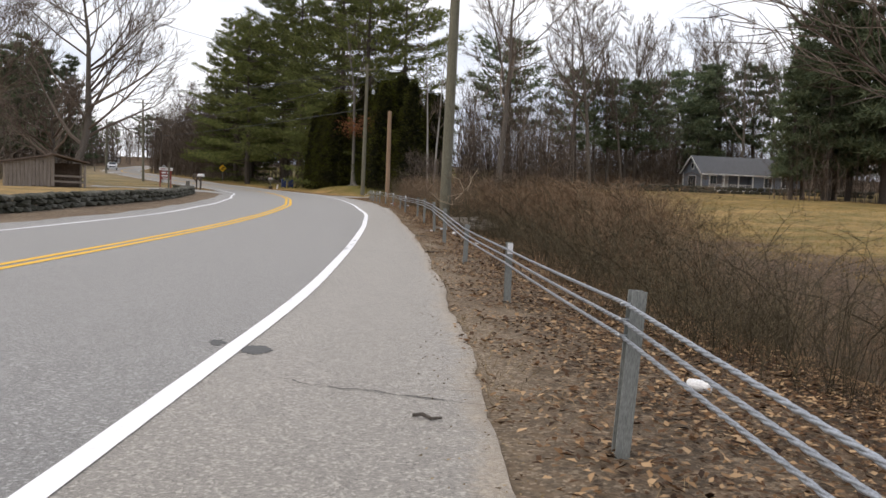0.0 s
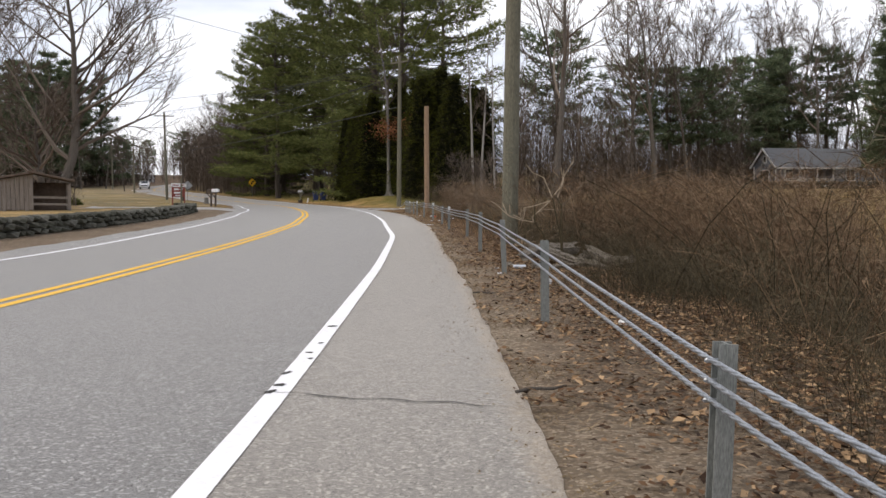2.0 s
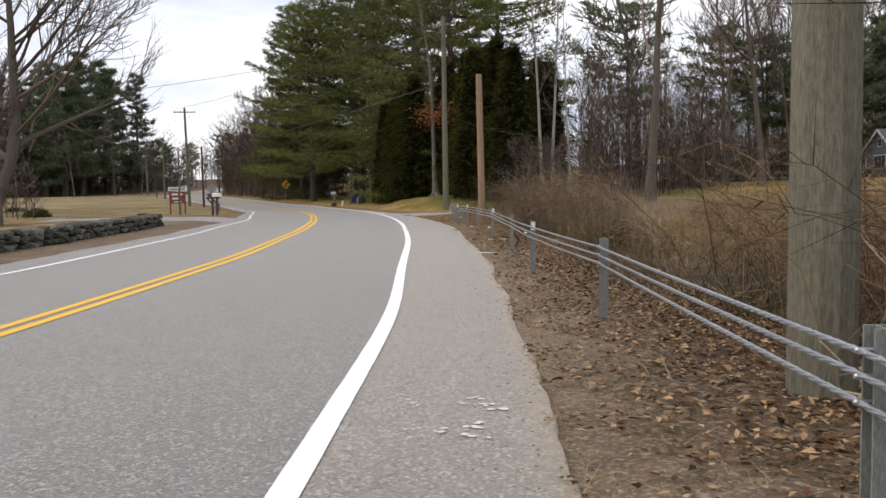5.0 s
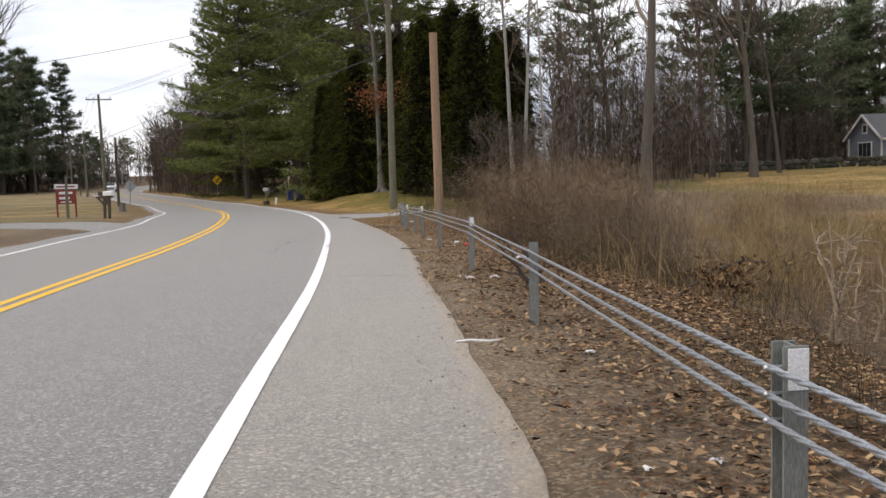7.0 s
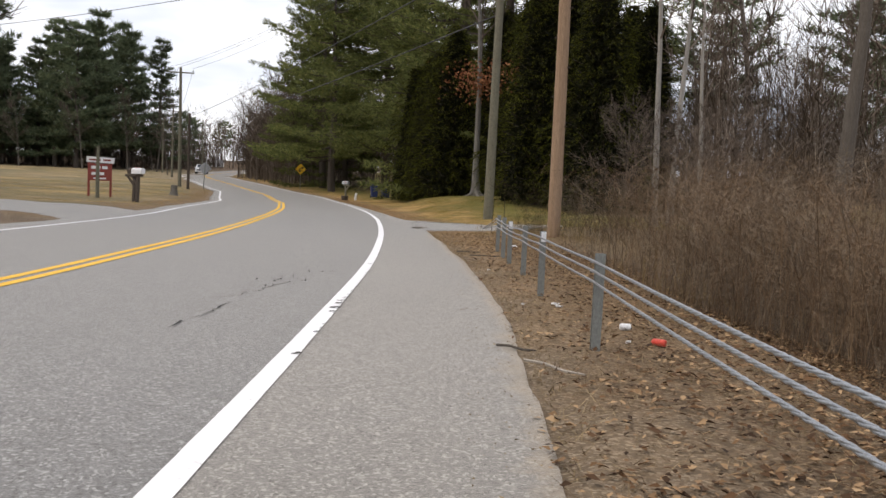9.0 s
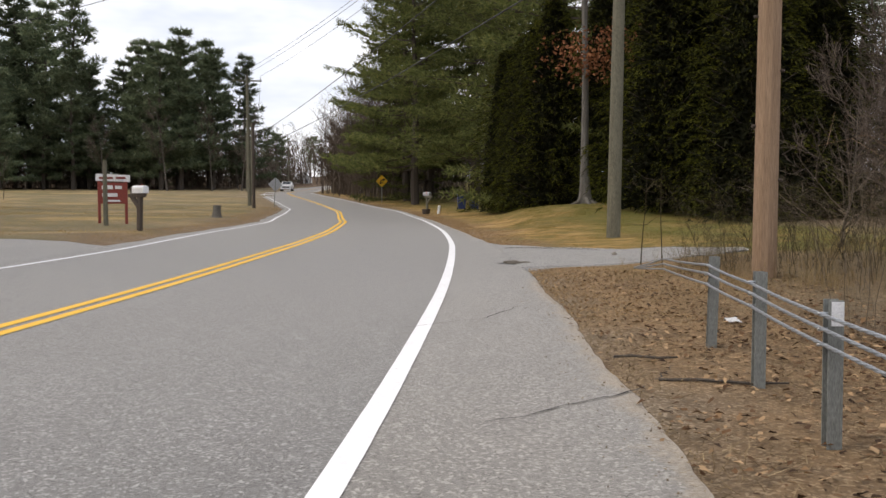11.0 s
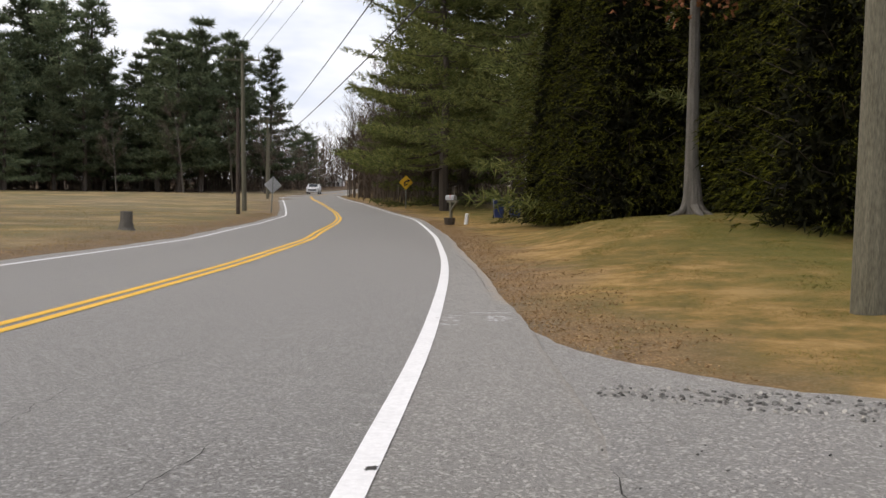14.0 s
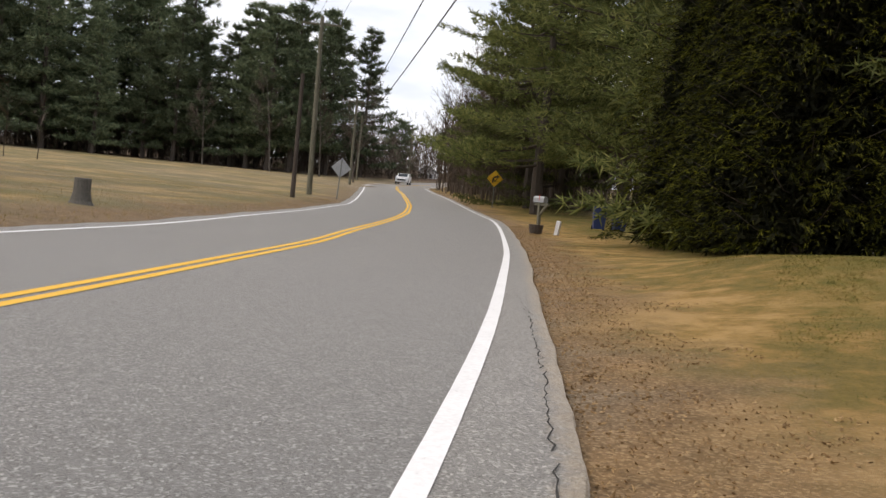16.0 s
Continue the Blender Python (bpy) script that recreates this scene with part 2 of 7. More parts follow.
M_TWIG = leafy("bare_twigs", (0.065, 0.05, 0.04), (0.115, 0.09, 0.072), (0.18, 0.148, 0.12), 0.9, 0.25)
M_BRUSH = leafy("red_brown_brush_stems", (0.080, 0.050, 0.030), (0.172, 0.113, 0.067), (0.280, 0.194, 0.120), 0.9, 0.25)
M_BRUSH_GREY = leafy("dark_brown_brush_stems", (0.030, 0.024, 0.013), (0.068, 0.054, 0.031), (0.135, 0.110, 0.066), 0.9, 0.25)
M_BRUSH_PALE = leafy("pale_grey_brown_stems", (0.090, 0.070, 0.050), (0.180, 0.142, 0.104), (0.280, 0.228, 0.172), 0.9, 0.25)
M_STRAW = leafy("dead_straw_grass", (0.15, 0.10, 0.045), (0.26, 0.185, 0.085), (0.40, 0.30, 0.155), 0.85, 0.2)


def lawn_blades(name, low, middle, high, shared):
    m = Nodes(name, 0.8)
    own = m.ramp(m.island(), (0.0, low), (0.5, middle), (1.0, high))
    m.base(m.mix(shared, own, lawn_look(m)))
    m.bsdf.inputs["Specular IOR Level"].default_value = 0.15
    return m.mat


M_LAWN_BLADE = lawn_blades("winter_lawn_blades", (0.105, 0.102, 0.020), (0.255, 0.180, 0.045), (0.52, 0.345, 0.12), 0.6)
M_GREEN_BLADE = lawn_blades("green_lawn_blades", (0.060, 0.072, 0.012), (0.125, 0.130, 0.024), (0.30, 0.235, 0.065), 0.2)

M_VERGE = leafy("flattened_dead_grass", (0.10, 0.070, 0.038), (0.21, 0.150, 0.082), (0.42, 0.32, 0.19), 0.85, 0.0)
M_LEAF = leafy("dead_oak_leaves", (0.030, 0.017, 0.010), (0.125, 0.066, 0.031), (0.44, 0.295, 0.165), 0.8, 0.0)
M_EDGE_LEAF = leafy("russet_leaf_crumbs", (0.21, 0.135, 0.07), (0.32, 0.205, 0.10), (0.46, 0.32, 0.17), 0.85, 0.0)
M_RUST_LEAF = leafy("clinging_russet_leaves", (0.14, 0.055, 0.028), (0.26, 0.11, 0.05), (0.38, 0.18, 0.085), 0.8, 0.1)
M_PINE = leafy("pine_needles", (0.050, 0.066, 0.023), (0.140, 0.160, 0.052), (0.245, 0.250, 0.088), 0.6, 0.3, 0.5)
# bluer, greyer copy of the pine needles: haze of distance put into colour
M_PINE_FAR = leafy("hazed_pine_needles", (0.056, 0.080, 0.046), (0.135, 0.168, 0.094), (0.210, 0.238, 0.140), 0.6, 0.35, 0.35)
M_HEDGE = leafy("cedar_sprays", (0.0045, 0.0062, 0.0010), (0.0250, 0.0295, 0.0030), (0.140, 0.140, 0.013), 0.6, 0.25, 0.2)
M_POLE = two_tone("weathered_pole_wood", (0.082, 0.078, 0.055), (0.195, 0.182, 0.135), 2.2, 0.9, stretch=(4.5, 4.5, 0.7), bump=0.6, dist=0.012)
M_POLE_BROWN = two_tone("newer_brown_pole_wood", (0.21, 0.135, 0.085), (0.34, 0.235, 0.155), 2.0, 0.88, stretch=(7, 7, 0.35), bump=0.5, dist=0.01)
M_POLE_DARK = two_tone("creosoted_pole_wood", (0.045, 0.035, 0.03), (0.10, 0.08, 0.065), 2.2, 0.85, stretch=(7, 7, 0.35), bump=0.5)
M_GRAVEL = leafy("mixed_gravel", (0.07, 0.068, 0.064), (0.19, 0.185, 0.175), (0.50, 0.48, 0.44), 0.9, 0.0)
M_WIRE = two_tone("black_cable_sheath", (0.02, 0.02, 0.022), (0.045, 0.045, 0.05), 5, 0.6)
M_GALV = two_tone("galvanised_steel", (0.27, 0.29, 0.31), (0.47, 0.49, 0.52), 14, 0.45, 0.75, bump=0.3, dist=0.003)
M_POST = two_tone("weathered_galvanised_post", (0.135, 0.145, 0.135), (0.27, 0.28, 0.265), 9, 0.7, 0.25, stretch=(3, 3, 0.6), bump=0.3, dist=0.004)
M_REFLECT = two_tone("white_reflector_sheet", (0.66, 0.67, 0.70), (0.80, 0.81, 0.83), 20, 0.35)
M_STONE = None
M_WHITE = two_tone("white_painted_wood", (0.66, 0.66, 0.66), (0.80, 0.80, 0.79), 3, 0.6, bump=0.15)
M_SIDING = two_tone("blue_grey_clapboard", (0.15, 0.17, 0.21), (0.22, 0.245, 0.29), 2, 0.7, stretch=(1, 1, 8), bump=0.2)
M_SHINGLE = two_tone("grey_roof_shingle", (0.085, 0.088, 0.095), (0.17, 0.173, 0.182), 5, 0.9)
M_DARK_ROOF = two_tone("rotten_dark_roof", (0.06, 0.045, 0.035), (0.15, 0.11, 0.085), 5, 0.95, bump=0.6)
M_BARNWOOD = two_tone("weathered_barn_boards", (0.11, 0.088, 0.072), (0.29, 0.25, 0.21), 2, 0.92, stretch=(8, 8, 0.6), bump=0.6)
M_RED_BOARD = two_tone("dark_red_painted_board", (0.17, 0.035, 0.028), (0.27, 0.06, 0.045), 3, 0.6)
M_YELLOW_SIGN = two_tone("yellow_sign_sheet", (0.72, 0.40, 0.02), (0.82, 0.48, 0.03), 6, 0.4)
M_BLACK = two_tone("black_paint", (0.015, 0.015, 0.016), (0.035, 0.035, 0.036), 6, 0.5)
M_SIGN_BACK = two_tone("dull_aluminium_sign_back", (0.30, 0.31, 0.32), (0.43, 0.44, 0.45), 5, 0.55, 0.5)
M_BLUE_BIN = two_tone("blue_bin_plastic", (0.025, 0.04, 0.12), (0.04, 0.06, 0.18), 3, 0.45)
M_WINDOW = two_tone("dark_window_glass", (0.02, 0.025, 0.03), (0.05, 0.06, 0.07), 1, 0.08)
M_WATER = two_tone("still_ditch_water", (0.012, 0.013, 0.012), (0.022, 0.022, 0.018), 3, 0.10, bump=0.5, dist=0.02)
M_RED_CAN = two_tone("red_can_paint", (0.50, 0.045, 0.03), (0.66, 0.09, 0.06), 8, 0.4)
M_PAPER = two_tone("white_paper_litter", (0.66, 0.66, 0.66), (0.82, 0.82, 0.82), 12, 0.7)
M_CLEAR = two_tone("cloudy_bottle_plastic", (0.45, 0.48, 0.55), (0.62, 0.65, 0.70), 9, 0.25)
M_CAR = two_tone("white_car_paint", (0.72, 0.72, 0.73), (0.80, 0.80, 0.81), 2, 0.25, bump=0.0)
M_TYRE = two_tone("black_rubber", (0.015, 0.015, 0.015), (0.03, 0.03, 0.03), 8, 0.85)
M_DEADWOOD = two_tone("bleached_dead_wood", (0.20, 0.175, 0.15), (0.44, 0.40, 0.345), 4, 0.9, stretch=(3, 3, 8), bump=0.7)
M_LOG = two_tone("weathered_log_wood", (0.125, 0.105, 0.085), (0.34, 0.30, 0.25), 4, 0.95, stretch=(2, 8, 8), bump=0.9, dist=0.03)
M_PEELED = two_tone("peeled_pale_branch", (0.12, 0.085, 0.055), (0.48, 0.39, 0.28), 7, 0.8, bump=0.4)
# near-black copy of the cedar sprays: the hedge's inner shade put into colour
M_CEDAR_SHADE = leafy("shade_dark_cedar_foliage", (0.006, 0.007, 0.003), (0.012, 0.013, 0.004), (0.022, 0.022, 0.007), 0.8, 0.1)


def stone_material():
    m = Nodes("mossy_fieldstone", 0.92)
    col = m.ramp(m.rnd(), (0.0, (0.025, 0.023, 0.018)), (0.65, (0.052, 0.048, 0.038)), (1.0, (0.17, 0.16, 0.14)))
    stain = m.noise(6, 5, 0.7)
    col = m.mix(0.5, col, m.ramp(stain, (0.42, (0.036, 0.040, 0.020)), (0.78, (0.17, 0.16, 0.14))))
    m.base(col).bump(m.noise(25, 4, 0.7), 0.6, 0.02)
    return m.mat


M_STONE = stone_material()


# ---------------------------------------------------------------- mesh helpers
class Shape:
    """Gathers vertices and faces of one mesh."""

    def __init__(self):
        self.v, self.f = [], []

    def add(self, verts, faces):
        n = len(self.v)
        self.v.extend(tuple(p) for p in verts)
        self.f.extend(tuple(i + n for i in face) for face in faces)
        return self

    def tube(self, pts, radii, sides=6, caps=True):
        pts = [Vector(p) for p in pts]
        rings, n = [], len(self.v)
        side = None
        for i, p in enumerate(pts):
            along = (pts[min(i + 1, len(pts) - 1)] - pts[max(i - 1, 0)]).normalized()
            if side is None:
                side = along.orthogonal().normalized()
            else:
                side = (side - along * side.dot(along)).normalized()
            up = along.cross(side)
            r = radii[i] if isinstance(radii, (list, tuple)) else radii
            for k in range(sides):
                a = 2 * math.pi * k / sides
                self.v.append(tuple(p + side * (r * math.cos(a)) + up * (r * math.sin(a))))
            rings.append(n + i * sides)
        for a, b in zip(rings, rings[1:]):
            for k in range(sides):
                j = (k + 1) % sides
                self.f.append((a + k, a + j, b + j, b + k))
        if caps:
            self.f.append(tuple(rings[0] + k for k in reversed(range(sides))))
            self.f.append(tuple(rings[-1] + k for k in range(sides)))
        return self

    def box(self, sx, sy, sz, m=Matrix(), bevel=0.0):
        bm = bmesh.new()
        bmesh.ops.create_cube(bm, size=1.0)
        bmesh.ops.scale(bm, vec=(sx, sy, sz), verts=bm.verts)
        if bevel:
            bmesh.ops.bevel(bm, geom=bm.edges[:], offset=bevel, segments=2, affect="EDGES", profile=0.6)
        bm.verts.index_update()
        self.add([m @ v.co for v in bm.verts], [[v.index for v in f.verts] for f in bm.faces])
        bm.free()
        return self


def mesh_of(name, shape, material, smooth=False):
    me = bpy.data.meshes.new(name)
    me.from_pydata(shape.v, [], shape.f)
    me.materials.append(material)
    if smooth:
        me.polygons.foreach_set("use_smooth", [True] * len(me.polygons))
    me.update()
    return me


def part(name, shape, material, parent, label="", smooth=False):
    data = shape if isinstance(shape, bpy.types.Mesh) else mesh_of(name, shape, material, smooth)
    ob = new(name, data)
    ob.parent = parent
    if label:
        ob["label"] = label
    return ob


def thing(name, m, label, category, group="", kind=""):
    ob = new(name)
    ob.matrix_world = m
    return tagged(ob, label, category, group, kind)


def single(name, shape, material, label, category, group="", kind="", m=None, smooth=False):
    ob = new(name, mesh_of(name, shape, material, smooth))
    if m is not None:
        ob.matrix_world = m
    return tagged(ob, label, category, group, kind)


def from_arrays(name, verts, tris, material):
    """A mesh of triangles from numpy arrays."""
    me = bpy.data.meshes.new(name)
    me.vertices.add(len(verts))
    me.vertices.foreach_set("co", np.asarray(verts, dtype=np.float32).ravel())
    me.loops.add(3 * len(tris))
    me.loops.foreach_set("vertex_index", np.asarray(tris, dtype=np.int32).ravel())
    me.polygons.add(len(tris))
    me.polygons.foreach_set("loop_start", np.arange(0, 3 * len(tris), 3, dtype=np.int32))
    me.materials.append(material)
    me.update(calc_edges=True)
    me.validate()
    return me


# ---------------------------------------------------------------- the plan
# The road's lines by the way north: y, right white line, pavement's right edge
RIGHT_LINE = [(-30, 2.6), (-10, 1.75), (4.9, 0.82), (10.2, 0.45), (16.2, -0.27), (23.5, -1.27), (32.2, -2.66), (36.9, -3.72), (43, -5.02), (47.7, -6.16),
              (53.3, -7.57), (56.3, -8.42), (60.9, -9.80), (64.7, -11.04), (69.5, -12.68), (74.5, -14.6), (78.2, -16.12), (83.4, -18.42), (87.5, -20.25),
              (94.3, -23.5), (100.2, -26.4), (106, -29.4), (115, -34.9), (125, -41.2), (137, -48.8), (150, -57.5), (166, -67.6), (186, -77.3),
              (200, -80.8), (216, -79.5), (240, -70), (290, -45)]
CENTRE_LINE = [(-30, -0.6), (-10, -1.5), (4.6, -2.75), (11.4, -3.18), (16.2, -3.6), (21, -4.1), (27.7, -5.05), (32.9, -5.95), (40, -7.35), (44.4, -8.5),
               (50.2, -9.95), (57, -11.95), (61.2, -13.3), (65.3, -14.75), (69, -16.05), (75.3, -18.5), (79.6, -20.4), (84.7, -22.65), (87.2, -24.05),
               (99.7, -30.3), (105, -33.15), (115, -39.0), (125, -45.3), (137, -53), (150, -61.6), (166, -71.5), (186, -80.8), (200, -84.2), (216, -83),
               (240, -73.5), (290, -48.5)]
LEFT_LINE = [(-30, -3.8), (-10, -4.7), (5, -5.7), (17, -6.5), (20.6, -6.85), (25.6, -7.35), (29.2, -8.0), (33.7, -9.0), (37.3, -9.7), (43.8, -11.4), (49.3, -12.85),
             (54.5, -14.55), (60.6, -16.3), (65, -17.8), (71.6, -20.6), (77.7, -22.95), (83, -25.1), (90.2, -29.0), (97, -32.5), (107.5, -38.0),
             (115.4, -43.0), (125, -49.2), (137, -57), (150, -65.6), (166, -75.4), (186, -84.3), (200, -87.6), (216, -86.5), (240, -77), (290, -52)]
SHOULDER = [(-30, 1.64), (4.8, 1.64), (10, 1.35), (16, 1.25), (22, 1.14), (27, 1.02), (33, 1.06), (38, 1.34), (44, 1.28), (46.5, 1.42), (50, 1.52), (58, 1.28), (64, 1.14), (69, 1.0), (73, 0.72), (80, 0.48),
            (100, 0.45), (290, 0.5)]
RISE = [(-200, 0), (96, 0), (115, 0.2), (137, 0.75), (160, 1.35), (186, 1.9), (216, 3.4), (290, 6.0), (600, 10.0), (3000, 14.0)]


def on(line, y):
    ys, vs = zip(*line)
    return np.interp(y, ys, vs)


def smooth_line(line, ys, window):
    """The line's values at even steps, smoothed."""
    v = on(line, ys)
    kernel = np.hanning(window + 2)[1:-1]
    kernel /= kernel.sum()
    pad = window // 2
    slope0, slope1 = v[1] - v[0], v[-1] - v[-2]
    ext = np.r_[v[0] - slope0 * np.arange(pad, 0, -1), v, v[-1] + slope1 * np.arange(1, pad + 1)]
    return np.convolve(ext, kernel, "valid")


def step(a, b, v):
    s = np.clip((np.asarray(v, float) - a) / (b - a), 0, 1)
    return s * s * (3 - 2 * s)


def waves(x, y, size, seed):
    """Soft unevenness between -1 and 1."""
    r = np.random.RandomState(seed)
    out = np.zeros(np.broadcast(x, y).shape)
    for k in range(5):
        a, p = r.uniform(0, 6.28), r.uniform(0, 6.28)
        w = 6.28 / size * r.uniform(0.6, 1.7)
        out = out + np.sin(w * (x * math.cos(a) + y * math.sin(a)) + p)
    return out / 3.0


def right_edge(y):
    return on(RIGHT_LINE, y) + on(SHOULDER, y)


def left_edge(y):
    return on(LEFT_LINE, y) - on([(-30, 1.1), (40, 1.0), (60, 0.8), (80, 0.55), (290, 0.5)], y)


def height(x, y):
    """The ground's height beside and under the road."""
    x, y = np.asarray(x, float), np.asarray(y, float)
    base = on(RISE, y)
    dr, dl = x - right_edge(y), left_edge(y) - x
    south = 1 - step(56, 66, y)
    # right of the road: a verge, a brushy hollow, then a hayfield that climbs to the house
    hollow = -0.012 * step(0, 0.8, dr) - 0.55 * step(1.4, 4.5, dr) + 0.75 * step(9, 40, dr)
    field = 1.45 * step(85, 122, y) * step(18, 30, dr) + 0.25 * step(60, 90, y) * step(6, 14, dr)
    lawn = 0.010 * np.clip(dr, 0, 12) + (0.16 - 0.12 * step(95, 103, y)) * step(0.5, 5, dr)
    lawn = lawn + 0.58 * step(0.6, 4, dr) * np.exp(-(((x + 12.9) / 4.6) ** 2 + ((y - 85.6) / 4.6) ** 2)) + 0.3 * step(84, 92, y) * (1 - step(96, 104, y)) * step(3, 9, dr)
    right = np.where(dr > 0, south * (hollow + field) + (1 - south) * (lawn + 0.7 * field), 0)
    # left of the road: a low bank with the yard, then an open field
    yard = 0.06 * step(0, 1.2, dl) + 0.08 * step(2.0, 6.0, dl) + 0.004 * np.clip(dl - 10, 0, 60)
    open_field = 0.06 * step(0, 1.0, dl) + 0.013 * np.clip(dl, 0, 70)
    north = step(56, 66, y)
    left = np.where(dl > 0, (1 - north) * yard + north * open_field, 0)
    right = right - 0.30 * np.exp(-(((x - 0.8) / 1.1) ** 2 + ((y - 39.7) / 1.3) ** 2))
    rough = 0.02 * waves(x, y, 2.5, 3) + 0.05 * waves(x, y, 14, 4)
    off = np.maximum(dr, dl)
    thin = step(66, 72, y)
    bed = -0.075 * (1 - step(-0.6 + 0.3 * thin, 0.1 + 0.65 * thin, off)) - 0.006 - 0.006 * thin + np.where(off > 0, rough * step(0.4, 2.5, off), 0)
    return base + right + left + bed


def hz(x, y):
    return float(height(x, y))


# ---------------------------------------------------------------- ground and road
def spaced(stops):
    """Grid lines: from each stop to the next at the given step."""
    out = []
    for (a, d), (b, _) in zip(stops, stops[1:]):
        n = max(1, round((b - a) / d))
        out.extend(a + (b - a) * k / n for k in range(n))
    out.append(stops[-1][0])
    return np.array(out)


def build_ground():
    xs = spaced([(-3000, 700), (-900, 150), (-300, 40), (-140, 8), (-60, 2), (-42, 0.7), (14, 1.5), (40, 5), (100, 40), (300, 150), (900, 700), (3000, 1)])
    ys = spaced([(-2000, 500), (-400, 90), (-40, 4), (-8, 0.7), (112, 1.5), (160, 4), (300, 40), (600, 150), (1000, 500), (3500, 1)])
    gx, gy = np.meshgrid(xs, ys)
    gz = height(gx, gy)
    verts = np.stack([gx, gy, gz], -1).reshape(-1, 3)
    nx, ny = len(xs), len(ys)
    idx = np.arange(nx * ny).reshape(ny, nx)
    a, b, c, d = idx[:-1, :-1].ravel(), idx[:-1, 1:].ravel(), idx[1:, 1:].ravel(), idx[1:, :-1].ravel()
    tris = np.concatenate([np.stack([a, b, c], -1), np.stack([a, c, d], -1)])
    me = from_arrays("ground", verts, tris, M_GROUND)
    me.polygons.foreach_set("use_smooth", [True] * len(me.polygons))
    x, y = verts[:, 0], verts[:, 1]
    dr, dl = x - right_edge(y), left_edge(y) - x
    wob = waves(x, y, 5, 11) * 0.6
    south = 1 - step(58, 63, y + wob)
    litter = np.where(dr > 0, south * (0.08 + 0.90 * step(0.2, 1.9, dr + 0.7 * wob)) * (1 - step(16, 24, dr + 3 * wob)), 0)
    litter = litter + np.where(dr > 0, (1 - south) * 0.55 * (1 - step(0.6, 2.2, dr + wob)), 0)
    litter = np.maximum(litter, 0.7 * step(9, 11, dr + wob) * (1 - south) * (1 - step(15, 19, dr + wob)))
    litter = np.maximum(litter, np.where(dl > 0, 0.6 * (1 - step(1.2, 2.6, dl + wob)), 0))
    lawn = np.where(dr > 0, (1 - south) * step(0.6, 1.5, dr + 0.7 * wob) * (1 - step(8.5, 11, dr + wob)), 0)
    before_drive = np.where((dr > 0) & (x < 6), 1 - step(65.6, 67.2, y + 0.5 * wob), 0)
    lawn = lawn * (1 - 0.8 * before_drive)
    litter = np.maximum(litter, 0.6 * before_drive * (dr > 0.3))
    open_north = step(58, 72, y + 5 * wob)
    lawn = lawn + np.where(dl > 0, 0.8 * (1 - open_north) * step(2.4, 4.0, dl + wob), 0)
    hay = np.where(dr > 0, south * step(10, 16, dr + 3 * wob) + (1 - south) * step(16, 20, dr + wob), 0)
    lawn, straw = np.maximum(lawn, hay * 0.9), hay * 0.35
    straw = straw + np.where(dl > 0, open_north * (0.62 + 0.2 * waves(x, y, 7, 31)) * step(0.8, 2.6, dl + 1.5 * wob), 0)
    far = step(140, 220, np.hypot(x, y - 60))
    # leaf-strewn ground under the woods
    stand_line = step(0, 5, (y - 131) - 1.14 * (x + 150)) * (dl > 0)
    wood_line = step(0, 4, y - np.where(x < 21, np.where(x > 8, 117, 80 + 1.35 * (x + 3)), 116 + 0.8 * (x - 21) + 16 * step(20, 25, x) * (1 - step(42, 48, x)))) * (x > -3)
    far = np.maximum(far, np.maximum(stand_line, wood_line))
    lawn, straw, litter = lawn * (1 - far), straw * (1 - far), litter * (1 - far) + far
    # a strip of russet leaf crumbs between the road and the lawn
    strip = np.where(dr > 0, (1 - south) * (1 - step(0.7, 1.6, dr + 0.6 * wob)) * step(65, 70, y), 0) + np.where((dl > 0) & (y >= 60), 0.45 * (1 - step(0.8, 2.6, dl + wob)), 0)
    strip = np.maximum(strip, np.where(dr > 0, (0.58 * step(42, 52, y) + 0.25 * step(55, 60, y)) * (1 - step(1.6, 3.2, dr + 0.6 * wob)) * (y < 67.5), 0))
    strip_att = me.color_attributes.new("edge", "FLOAT_COLOR", "POINT")
    green = np.where((dr > 0) & (x < 6), (1 - south) * step(1.8, 6.0, dr + wob), 0)
    s4 = np.stack([strip, green, strip, np.ones_like(x)], -1).clip(0, 1)
    strip_att.data.foreach_set("color", s4.astype(np.float32).ravel())
    att = me.color_attributes.new("cover", "FLOAT_COLOR", "POINT")
    data = np.stack([litter, lawn, straw, np.ones_like(x)], -1).clip(0, 1)
    att.data.foreach_set("color", data.astype(np.float32).ravel())
    return tagged(new("ground", me), "leaf-littered verge, winter lawn and dry straw-coloured fields", "ground", kind="structure")


build_ground()

Y_STEPS = np.arange(-20, 288.01, 0.5)
EDGE_RIGHT = smooth_line(RIGHT_LINE, Y_STEPS, 13) + smooth_line(SHOULDER, Y_STEPS, 15)
X_RIGHT = smooth_line(RIGHT_LINE, Y_STEPS, 13)
X_CENTRE = smooth_line(CENTRE_LINE, Y_STEPS, 13)
X_LEFT = smooth_line(LEFT_LINE, Y_STEPS, 13)
Z_ROAD = smooth_line(RISE, Y_STEPS, 25)


